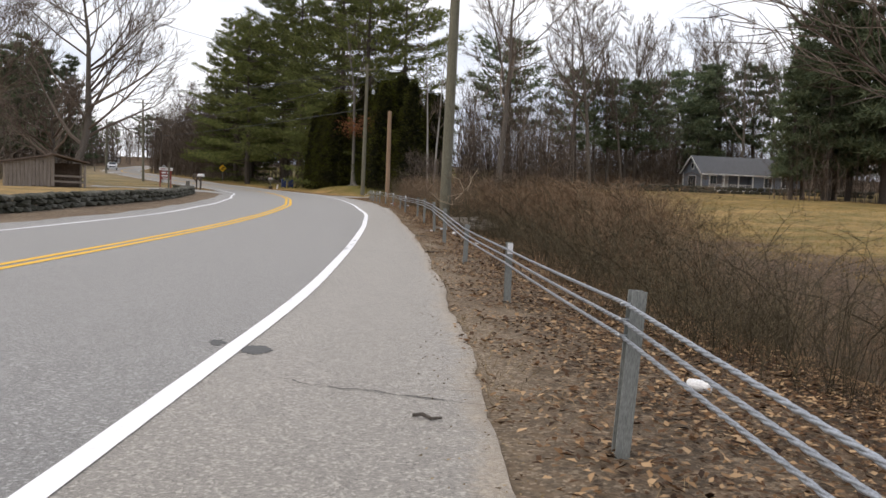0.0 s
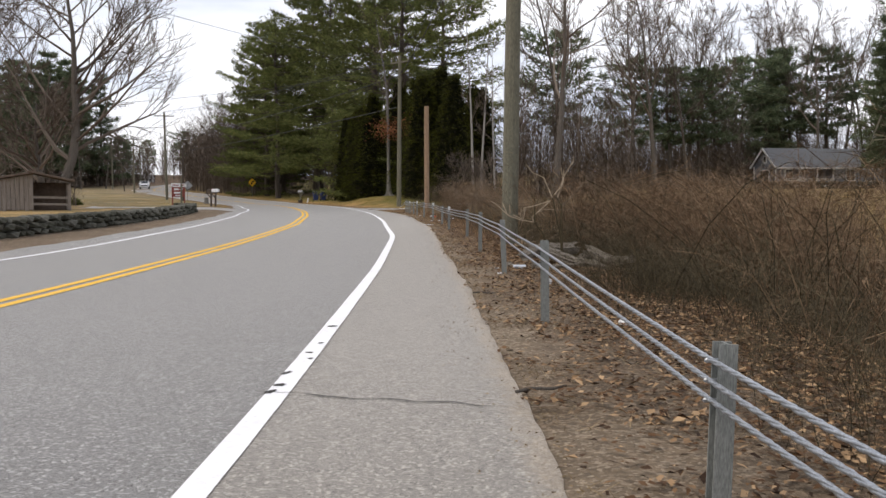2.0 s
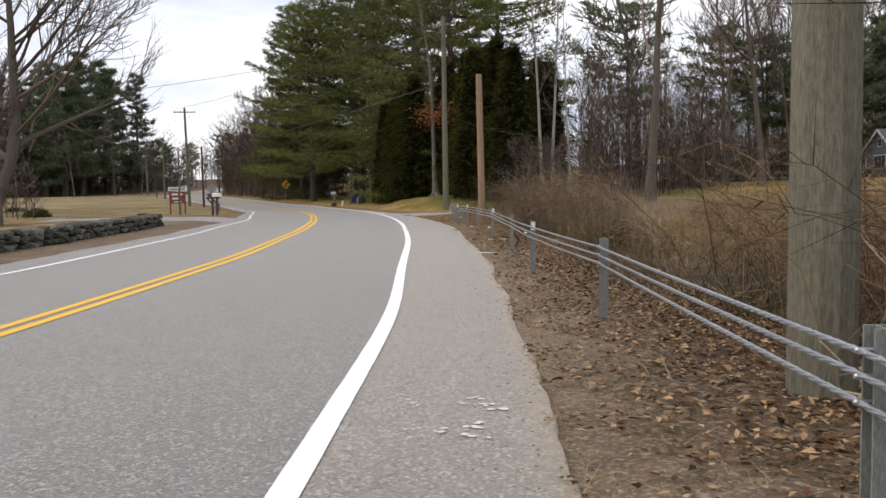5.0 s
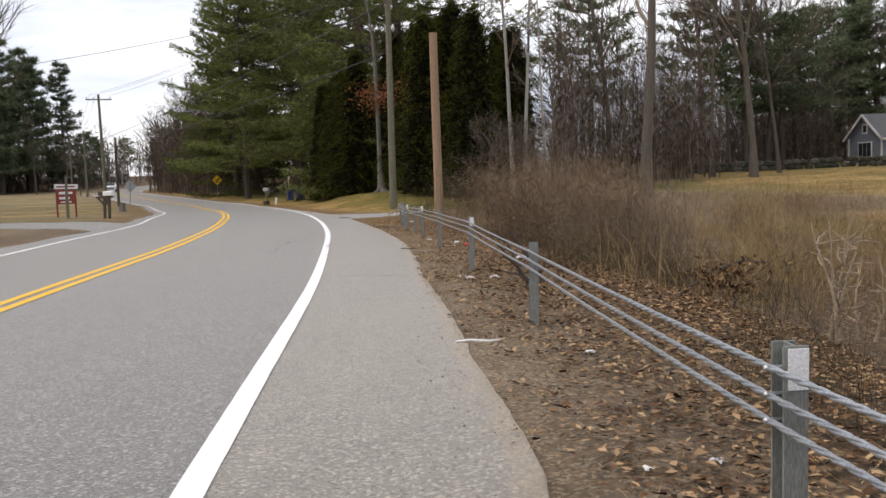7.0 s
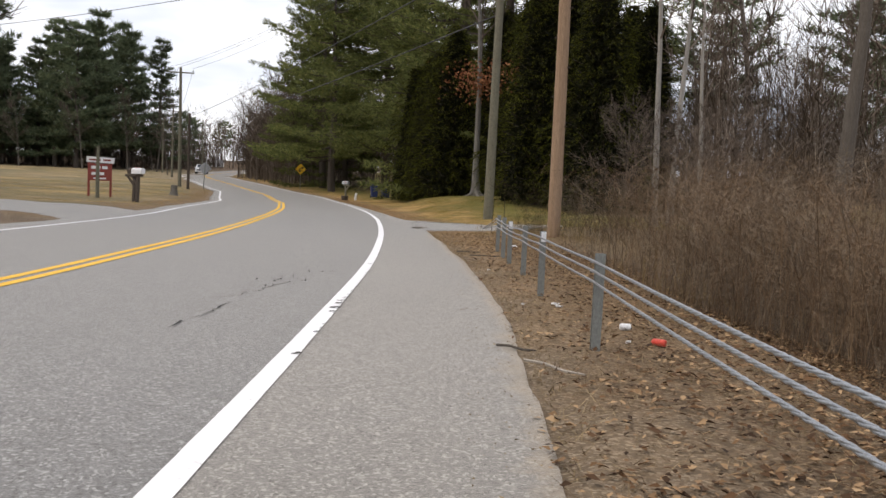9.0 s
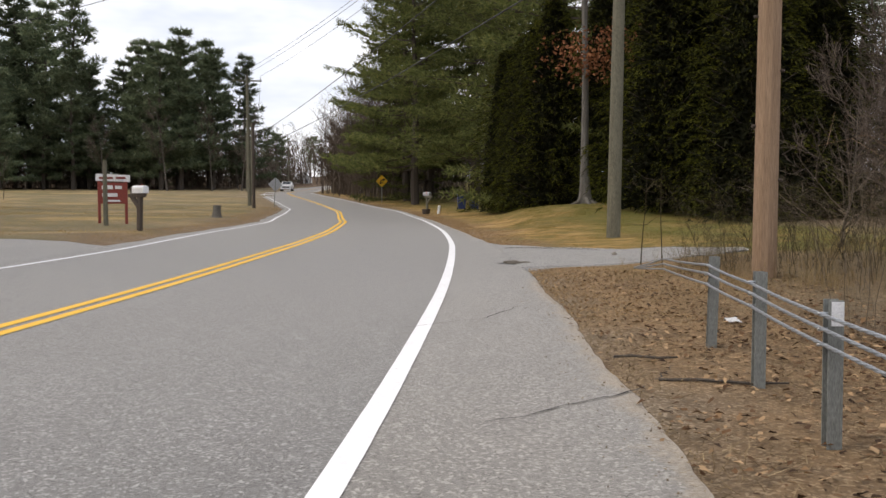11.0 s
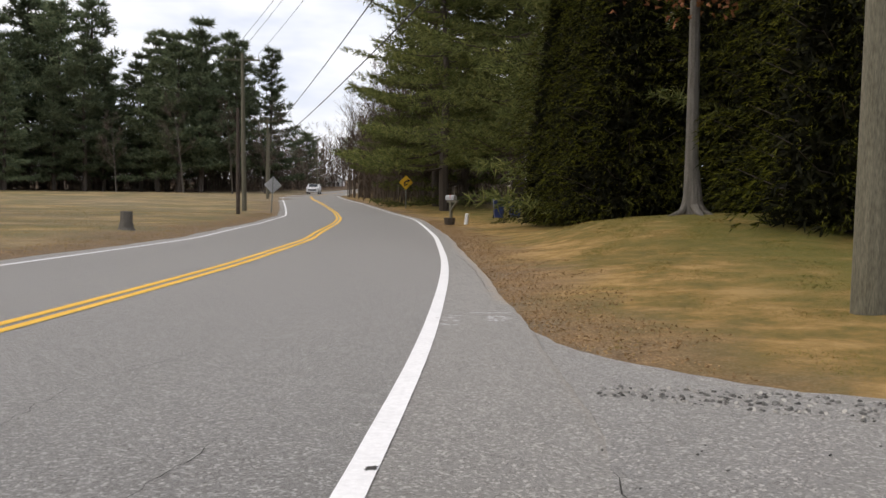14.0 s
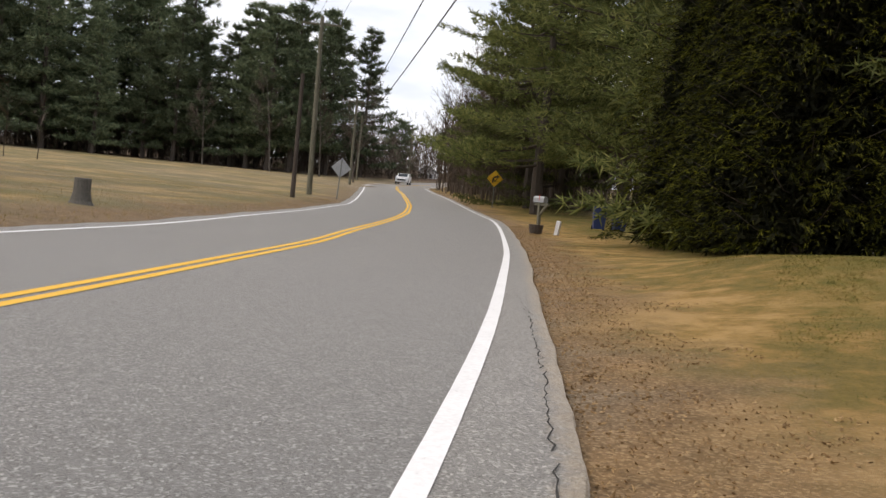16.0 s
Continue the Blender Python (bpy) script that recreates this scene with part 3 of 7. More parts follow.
def strip(name, left, right, lift, material, y0=-20, y1=288, cross=1, skirt=0):
    """A sheet between two lines of the road's plan."""
    use = np.where((Y_STEPS >= y0) & (Y_STEPS <= y1))[0]
    s = Shape()
    for i in use:
        for k in range(cross + 1):
            x = left[i] + (right[i] - left[i]) * k / cross
            s.v.append((float(x), float(Y_STEPS[i]), float(Z_ROAD[i] + lift)))
    w = cross + 1
    for r in range(len(use) - 1):
        for k in range(cross):
            a = r * w + k
            s.f.append((a, a + 1, a + 1 + w, a + w))
    if skirt:
        # the broken pavement edge runs down into the ground
        n, side = len(s.v), (cross if skirt > 0 else 0)
        for r in range(len(use)):
            x, y, z = s.v[r * w + side]
            s.v.append((x + 0.04 * skirt, y, z - 0.14))
        for r in range(len(use) - 1):
            a, b = r * w + side, (r + 1) * w + side
            s.f.append((a, n + r, n + r + 1, b) if skirt > 0 else (b, n + r + 1, n + r, a))
    return s


def paved_shoulder():
    """The asphalt beside the white line; its outer edge crumbles finely and soil has washed over it."""
    ys = np.concatenate([np.arange(-12, 76, 0.12), np.arange(76, 288, 0.5)])
    left = np.interp(ys, Y_STEPS, X_RIGHT) + 0.02
    right = np.interp(ys, Y_STEPS, EDGE_RIGHT) + 0.024 * waves(ys, 0 * ys, 2.6, 61) + 0.010 * waves(ys, 0 * ys, 0.7, 62) + 0.006 * waves(ys, 0 * ys, 0.3, 63)
    zs = np.interp(ys, Y_STEPS, Z_ROAD)
    across = np.array([0.0, 0.3, 0.6, 0.75, 0.85, 0.93, 1.0])
    m = len(across) + 1
    verts, sand = [], []
    for x0, x1, y, z in zip(left, right, ys, zs):
        for u in across:
            verts.append((x0 + (x1 - x0) * u, y, z))
            sand.append(max(0.0, 1 - (1 - u) * (x1 - x0) / 0.30) * (1 - float(step(61.8, 63.2, y)) * (1 - float(step(71.2, 73, y)))))
        verts.append((x1 + 0.05, y, z - 0.14))
        sand.append(sand[-1])
    n = len(ys)
    a = (np.arange(n - 1)[:, None] * m + np.arange(m - 1)[None]).ravel()
    tris = np.concatenate([np.stack([a, a + 1, a + 1 + m], -1), np.stack([a, a + 1 + m, a + m], -1)])
    me = from_arrays("road_shoulder", np.array(verts), tris, M_SHOULDER)
    att = me.color_attributes.new("sand", "FLOAT_COLOR", "POINT")
    v = np.array(sand)
    att.data.foreach_set("color", np.stack([v, v, v, np.ones_like(v)], -1).astype(np.float32).ravel())
    return tagged(new("road_shoulder", me), "sandy grey asphalt shoulder with a crumbling soil-washed edge", "road shoulder", kind="structure")


rag = random.Random(5)
ragged_l = np.array([left_edge(y) + rag.uniform(-0.05, 0.05) + 0.06 * math.sin(y * 1.3) for y in Y_STEPS])
single("road", strip("road", ragged_l, X_RIGHT + 0.02, 0.0, M_ASPHALT, cross=4, skirt=-1), M_ASPHALT, "worn grey asphalt two-lane road curving away", "road", kind="structure")
paved_shoulder()


def painted_line(name, centre, width, y0, y1, material, label, rag_amount=0.002, gaps=()):
    """A painted stripe that follows the road, with the places where it is worn through."""
    fine_y = np.arange(y0, y1, 0.2)
    cx, cz = np.interp(fine_y, Y_STEPS, centre), np.interp(fine_y, Y_STEPS, Z_ROAD)
    slope = np.gradient(cx, fine_y)
    wide = width * np.sqrt(1 + slope**2)
    r = random.Random(len(name) + int(width * 1000))
    s = Shape()
    for i, y in enumerate(fine_y):
        for sgn in (-1, 1):
            s.v.append((float(cx[i] + sgn * wide[i] / 2 + r.uniform(-rag_amount, rag_amount)), float(y), float(cz[i] + 0.005)))
    for i in range(len(fine_y) - 1):
        if any(g0 <= fine_y[i] <= g1 for g0, g1 in gaps):
            continue
        s.f.append((2 * i, 2 * i + 1, 2 * i + 3, 2 * i + 2))
    return single(name, s, material, label, "road marking", kind="structure")


painted_line("edge_line", X_RIGHT + 0.012, 0.12, -18, 280, M_WHITE_LINE, "thick white painted edge line, chipped in places", 0.0015)
painted_line("edge_line", X_LEFT, 0.11, -18, 280, M_WHITE_LINE, "white painted edge line along the far lane")
painted_line("centre_line", X_CENTRE - 0.105, 0.115, -18, 280, M_YELLOW_LINE, "solid yellow painted centre stripe of a double line", 0.002)
painted_line("centre_line", X_CENTRE + 0.105, 0.115, -18, 280, M_YELLOW_LINE, "solid yellow painted centre stripe of a double line", 0.002)


def road_z(y):
    return float(np.interp(y, Y_STEPS, Z_ROAD))


def patch(name, outline, lift, material, label, category="road stain"):
    s = Shape()
    s.add([(x, y, road_z(y) + lift) for x, y in outline], [tuple(range(len(outline)))])
    return single(name, s, material, label, category, kind="structure")


def crack(points, width, seed, label="thin dark crack wandering across the asphalt"):
    """A wandering crack as a narrow dark sliver just proud of the road."""
    r = random.Random(seed)
    line = []
    for (x0, y0), (x1, y1) in zip(points, points[1:]):
        n = max(3, int(math.hypot(x1 - x0, y1 - y0) / 0.09))
        for k in range(n):
            t = k / n
            line.append((x0 + (x1 - x0) * t + r.uniform(-0.02, 0.02), y0 + (y1 - y0) * t + r.uniform(-0.025, 0.025)))
    line.append(points[-1])
    s = Shape()
    for i, (x, y) in enumerate(line):
        a, b = line[max(i - 1, 0)], line[min(i + 1, len(line) - 1)]
        nx, ny = -(b[1] - a[1]), b[0] - a[0]
        ln = math.hypot(nx, ny) or 1
        w = width * r.uniform(0.12, 0.5) * min(1, 4 * i / len(line) + 0.2, 4 * (len(line) - 1 - i) / len(line) + 0.2) / 2
        for sgn in (-1, 1):
            s.v.append((x + sgn * w * nx / ln, y + sgn * w * ny / ln, road_z(y) + 0.0065))
    for i in range(len(line) - 1):
        if math.sin(i * 0.9 + seed) + math.sin(i * 0.37 + 2 * seed) < 1.35:
            s.f.append((2 * i, 2 * i + 1, 2 * i + 3, 2 * i + 2))
    return single("road_crack", s, M_CRACK, label, "crack", "road cracks", kind="structure")


def blot(cx, cy, rx, ry, turn, seed, n=28, jag=0.25):
    r = random.Random(seed)
    out = []
    for k in range(n):
        a = 2 * math.pi * k / n
        s = 1 + r.uniform(-jag, jag)
        px, py = rx * s * math.cos(a), ry * s * math.sin(a)
        out.append((cx + px * math.cos(turn) - py * math.sin(turn), cy + px * math.sin(turn) + py * math.cos(turn)))
    return out


crack([(0.95, 6.75), (1.4, 6.55), (1.9, 6.42), (2.35, 6.3)], 0.03, 1)
crack([(2.0, 6.62), (2.25, 6.58)], 0.02, 2)
crack([(-3.3, 9.3), (-2.9, 9.35)], 0.03, 3)
crack([(-0.43, 15.94), (-0.1, 15.86), (0.3, 15.79), (0.68, 15.76), (1.03, 15.69)], 0.034, 4)
crack([(-5.08, 44.09), (-4.64, 44.08), (-4.25, 44.08), (-3.85, 44.13)], 0.055, 5)
crack([(-7.2, 48.02), (-7.31, 48.54), (-7.33, 48.85), (-7.44, 49.34), (-7.48, 49.49)], 0.05, 16, "broken dark crack along the lane with loose bits")
crack([(-7.72, 49.62), (-7.68, 49.8), (-7.61, 49.93), (-7.67, 50.2), (-7.6, 50.35), (-7.69, 50.66), (-7.69, 51.02), (-7.69, 51.27), (-7.86, 51.74), (-8.02, 52.09)], 0.034, 6, "broken dark crack along the lane with loose bits")
crack([(-7.6, 55.2), (-7.0, 56.2), (-6.9, 57.0)], 0.03, 8)
crack([(-12.6, 63.5), (-12.2, 65.6), (-12.6, 67.4)], 0.012, 9)
crack([(-13.2, 66.0), (-13.9, 67.6), (-14.0, 69.0)], 0.012, 10)
crack([(-10.91, 67.27), (-10.72, 66.8), (-10.58, 66.42), (-10.36, 65.81), (-10.15, 65.21)], 0.024, 11)
crack([(-13.3, 72.7), (-14.06, 74.5), (-14.37, 75.2), (-14.85, 76.32), (-15.51, 77.69), (-16.08, 78.91), (-16.91, 80.51)], 0.026, 12, "long dark crack beside the painted edge line")
crack([(-9.2, 57.6), (-8.6, 58.6), (-8.55, 59.6)], 0.03, 13)
patch("oil_stain", blot(0.80, 7.42, 0.095, 0.15, 0.35, 21, 44, 0.16), 0.003, M_OIL, "dark oily stain beside the white line")


def line_chip(y, out, rx, ry, seed, material=M_CRACK):
    """A spot where the paint of the edge line has flaked off, out metres from the line's middle."""
    x = float(np.interp(y, Y_STEPS, X_RIGHT)) + 0.012 + out
    patch("worn_gap", blot(x, y, rx, ry, -0.25, seed, 16, 0.38), 0.0085, material, "chipped dark spot in the white edge line")


patch("oil_stain", blot(0.50, 7.60, 0.05, 0.10, 0.35, 22, 20, 0.3), 0.003, M_OIL, "small dark smear beside the white line")
for k, (gy, out, rx, ry) in enumerate([(49.42, 0.035, 0.022, 0.03), (49.66, 0.03, 0.034, 0.05), (49.92, 0.032, 0.030, 0.035), (50.08, 0.022, 0.036, 0.018), (50.13, 0.05, 0.014, 0.035), (50.34, 0.055, 0.012, 0.05),
                                       (50.58, 0.06, 0.008, 0.03), (50.88, 0.056, 0.010, 0.022), (51.8, 0.058, 0.010, 0.03), (52.7, 0.062, 0.008, 0.06), (53.88, 0.022, 0.036, 0.028), (48.43, 0.05, 0.016, 0.03), (47.64, 0.045, 0.02, 0.04),
                                       (18.1, 0.01, 0.03, 0.035), (17.35, 0.015, 0.018, 0.022), (17.0, -0.01, 0.028, 0.016), (16.8, 0.03, 0.015, 0.02), (16.35, -0.04, 0.016, 0.05), (16.05, -0.02, 0.03, 0.03), (15.88, -0.04, 0.02, 0.04), (66.9, 0.04, 0.02, 0.03)]):
    line_chip(gy, out, rx, ry, 120 + k)
for k in range(18):
    line_chip(48.6 + k * 0.24 + 0.05 * math.sin(k * 5.1), 0.060, 0.006 + 0.003 * math.sin(k * 2.3), 0.022 + 0.014 * math.sin(k * 1.7), 70 + k)


# a broken pothole with rubble at the driveway's mouth
patch("pothole_patch", blot(-10.03, 64.75, 0.27, 0.22, 0.6, 31, 40, 0.28), 0.003, M_OIL, "ragged dark pothole in the driveway apron", "pothole")


def rubble(name, cx, cy, rx, ry, n, lo, hi, seed, material, label, lift=0.0):
    r = random.Random(seed)
    s = Shape()
    for _ in range(n):
        a, q = r.uniform(0, 6.28), math.sqrt(r.random())
        x, y = cx + rx * q * math.cos(a), cy + ry * q * math.sin(a)
        d = r.uniform(lo, hi)
        m = pose(x, y, max(hz(x, y), road_z(y) if left_edge(y) < x < right_edge(y) else -9) + lift + d * 0.25, r.uniform(0, 40), r.uniform(0, 40), r.uniform(0, 360))
        p = [m @ Vector((d * sx * r.uniform(0.4, 0.6), d * sy * r.uniform(0.3, 0.5), d * sz * 0.3)) for sx in (-1, 1) for sy in (-1, 1) for sz in (-1, 1)]
        s.add(p, [(0, 1, 3, 2), (4, 6, 7, 5), (0, 4, 5, 1), (2, 3, 7, 6), (0, 2, 6, 4), (1, 5, 7, 3)])
    return single(name, s, material, label, "gravel", kind="stuff")


rubble("pothole_rubble", -10.0, 64.80, 0.20, 0.17, 140, 0.012, 0.055, 32, M_LOG, "broken bits of asphalt, leaves and gravel in the pothole")


def paint_marks(cx, cy, turn, strokes, label):
    s = Shape()
    r = random.Random(int(cy))
    for x, y, w, h in strokes:
        along = max(w, h)
        for k in range(int(along / 0.022) + 1):
            if r.random() < (0.12 if cy > 50 else 0.3):
                continue
            u = (k * 0.022 - along / 2) * 0.8
            m = pose(cx, cy, road_z(cy) + 0.006, 0, 0, turn) @ pose(x + (u if w > h else 0) + r.gauss(0, 0.012), y + (u if h >= w else 0) + r.gauss(0, 0.014), r.uniform(0, 0.001))
            q = r.uniform(0.012, 0.026) if cy > 50 else r.uniform(0.008, 0.024)
            s.add([m @ Vector((q * r.uniform(0.6, 1.5) * math.cos(c * 1.0472), q * r.uniform(0.5, 1.2) * math.sin(c * 1.0472), 0)) for c in range(6)], [(0, 1, 2, 3, 4, 5)])
    return single("spray_mark", s, M_FADED_PAINT, label, "road marking", kind="structure")


paint_marks(-1.55, 28.95, 10, [(-0.24, 0.26, 0.07, 0.05), (-0.2, 0.14, 0.04, 0.08), (0.1, 0.26, 0.12, 0.04), (0.03, 0.17, 0.05, 0.07), (0.14, 0.1, 0.1, 0.04), (0.2, 0.02, 0.1, 0.03),
                                (-0.18, -0.28, 0.1, 0.05), (-0.19, -0.42, 0.04, 0.08), (-0.06, -0.32, 0.04, 0.1), (0.12, -0.2, 0.08, 0.05), (0.1, -0.3, 0.1, 0.04), (0.04, -0.36, 0.05, 0.06), (0.1, -0.45, 0.12, 0.04)], "faint white sprayed surveyor's marks on the shoulder")
paint_marks(-12.78, 71.3, 22, [(-0.02, 0.36, 0.42, 0.05), (0.03, 0.08, 0.12, 0.04), (0.09, 0.0, 0.035, 0.16), (0.03, -0.07, 0.12, 0.04), (-0.04, 0.02, 0.035, 0.12), (0.0, -0.16, 0.15, 0.04),
                                (-0.42, -0.02, 0.18, 0.04), (-0.40, -0.2, 0.16, 0.03), (-0.42, -0.45, 0.1, 0.05), (-0.36, 0.12, 0.12, 0.03)], "white sprayed surveyor's marks on the shoulder")

# driveways
def draped(name, near, far, n, m, lift, material, label, seed):
    """A paved sheet between two wandering edges, laid on the ground, its rim sunk into it."""
    r = random.Random(seed)

    def along(line, t):
        ds = [0.0]
        for a, b in zip(line, line[1:]):
            ds.append(ds[-1] + math.hypot(b[0] - a[0], b[1] - a[1]))
        return Vector((float(np.interp(t * ds[-1], ds, [q[0] for q in line])), float(np.interp(t * ds[-1], ds, [q[1] for q in line]))))

    s = Shape()
    for i in range(n + 1):
        t = i / n
        a, b = along(near, t), along(far, t)
        a, b = a + (a - b).normalized() * r.uniform(-0.02, 0.03), b + (b - a).normalized() * r.uniform(-0.03, 0.05)
        for k in range(m + 1):
            p = a.lerp(b, k / m)
            z = max(hz(p.x, p.y), road_z(p.y) - 0.03)
            s.v.append((p.x, p.y, z + (lift if 0 < k < m and i < n else -0.03)))
    w = m + 1
    for i in range(n):
        for k in range(m):
            q = i * w + k
            s.f.append((q, q + w, q + w + 1, q + 1))
    return single(name, s, material, label, "driveway", kind="structure")


draped("driveway", [(-10.4, 62.9), (-9.85, 63.5), (-9.3, 64.05), (-8.8, 64.5), (-8.2, 65.2), (-7.6, 66.1), (-6.6, 66.9)], [(-12.9, 71.9), (-12.0, 70.45), (-11.4, 69.75), (-10.4, 69.2), (-9.3, 69.1), (-8.3, 68.9), (-7.5, 68.3), (-6.6, 67.5)],
       44, 30, 0.022, M_DRIVE, "cracked grey asphalt driveway apron beside the road", 1)
draped("driveway", [(-16.6, 59.9), (-17.5, 60.3), (-19.5, 60.9), (-27.5, 62.0)], [(-18.2, 66.6), (-20.1, 66.4), (-22.0, 65.4), (-28.5, 65.6)], 40, 24, 0.018, M_DRIVE, "pale grey driveway opening across the road", 2)
rubble("driveway_gravel", -10.35, 68.68, 1.0, 0.26, 420, 0.006, 0.026, 33, M_GRAVEL, "loose dark and pale gravel along the driveway edge", 0.018)
rubble("driveway_gravel", -8.9, 68.8, 1.3, 0.40, 130, 0.005, 0.018, 36, M_GRAVEL, "loose dark and pale gravel along the driveway edge", 0.018)
rubble("loose_gravel", -9.7, 66.6, 1.6, 1.9, 200, 0.004, 0.012, 34, M_GRAVEL, "bits of loose gravel on the driveway", 0.022)
rubble("lane_crumbs", -7.85, 51.7, 0.26, 1.2, 22, 0.004, 0.014, 37, M_CRACK, "dark crumbs of asphalt lying along the lane crack", 0.003)


# ---------------------------------------------------------------- plants
def bare_tree(seed, tall, girth, limbs, spread, first=0.3, finer=True, bend=0.07, open_out=(0.42, 0.62), stout=1.0):
    """Trunk and crown of a leafless tree, as two shapes."""
    r = random.Random(seed)
    trunk, crown = Shape(), Shape()

    def wander(p, way, length, n, bend, lift):
        pts, q, w = [p.copy()], p.copy(), way.normalized()
        for _ in range(n):
            w = (w + Vector((r.uniform(-bend, bend), r.uniform(-bend, bend), r.uniform(-bend, bend) + lift))).normalized()
            q = q + w * (length / n)
            pts.append(q.copy())
        return pts, w

    def aside(way, amount):
        side = way.orthogonal().normalized()
        side.rotate(Matrix.Rotation(r.uniform(0, 6.28), 3, way))
        return (way * (1 - amount) + side * amount).normalized()

    def at(pts, t):
        f = t * (len(pts) - 1)
        i = min(int(f), len(pts) - 2)
        return pts[i].lerp(pts[i + 1], f - i), (pts[i + 1] - pts[i]).normalized()

    stem, _ = wander(Vector((0, 0, -0.2)), Vector((0, 0, 1)), tall, 10, bend, 0.02)
    rad = [girth * (1 - 0.88 * (k / 10)) for k in range(11)]
    rad[0] = girth * 1.45
    trunk.tube(stem, rad, 9)
    for li in range(limbs):
        t = first + (0.97 - first) * (li + r.random() * 0.7) / limbs
        p, w = at(stem, t)
        length = tall * spread * (1.15 - 0.75 * t) * r.uniform(0.75, 1.2)
        limb, lw = wander(p, aside(w, r.uniform(*open_out)), length, 6, 0.16, 0.07)
        lr = girth * (1 - 0.88 * t) * r.uniform(0.45, 0.62)
        crown.tube(limb, [lr * (1 - 0.8 * k / 6) for k in range(7)], 5, False)
        for bi in range(7):
            t2 = 0.25 + 0.75 * (bi + r.random()) / 7
            p2, w2 = at(limb, min(t2, 0.99))
            bl = length * r.uniform(0.28, 0.48) * (1.2 - 0.5 * t2)
            br, _ = wander(p2, aside(w2, r.uniform(0.3, 0.55)), bl, 4, 0.2, 0.08)
            brr = max(0.012 * stout, lr * (1 - 0.8 * t2) * 0.5)
            crown.tube(br, [brr * (1 - 0.65 * k / 4) for k in range(5)], 4, False)
            for ti in range(6 if finer else 4):
                t3 = 0.2 + 0.8 * (ti + r.random()) / 6
                p3, w3 = at(br, min(t3, 0.99))
                tl = bl * r.uniform(0.3, 0.6)
                tw, _ = wander(p3, aside(w3, r.uniform(0.25, 0.5)), tl, 2, 0.22, 0.08)
                crown.tube(tw, [0.013 * stout, 0.010 * stout, 0.005 * stout], 3, False)
                if finer:
                    for _ in range(4):
                        p4, w4 = at(tw, r.uniform(0.25, 0.95))
                        t4, _ = wander(p4, aside(w4, 0.4), tl * r.uniform(0.4, 0.9), 1, 0.2, 0.06)
                        q = t4[0] + Vector((0.012, 0.008, 0.0)) * stout
                        crown.add([t4[0], q, t4[-1]], [(0, 1, 2)])
    return trunk, crown


def tufts(centres, ways, sizes, k, wide, fan, rng):
    """Needle or spray clusters: k slender blades fanning out from each centre."""
    n = len(centres)
    c = np.repeat(centres, k, 0)
    w = np.repeat(ways, k, 0) + rng.normal(0, fan, (n * k, 3))
    w /= np.linalg.norm(w, axis=1, keepdims=True) + 1e-9
    s = np.repeat(sizes, k)[:, None] * rng.uniform(0.65, 1.15, (n * k, 1))
    side = np.cross(w, rng.normal(0, 1, (n * k, 3)))
    side /= np.linalg.norm(side, axis=1, keepdims=True) + 1e-9
    low = c - w * s * 0.12
    verts = np.stack([low - side * wide, low + side * wide, c + w * s], 1).reshape(-1, 3)
    tris = np.arange(3 * n * k).reshape(-1, 3)
    return verts, tris


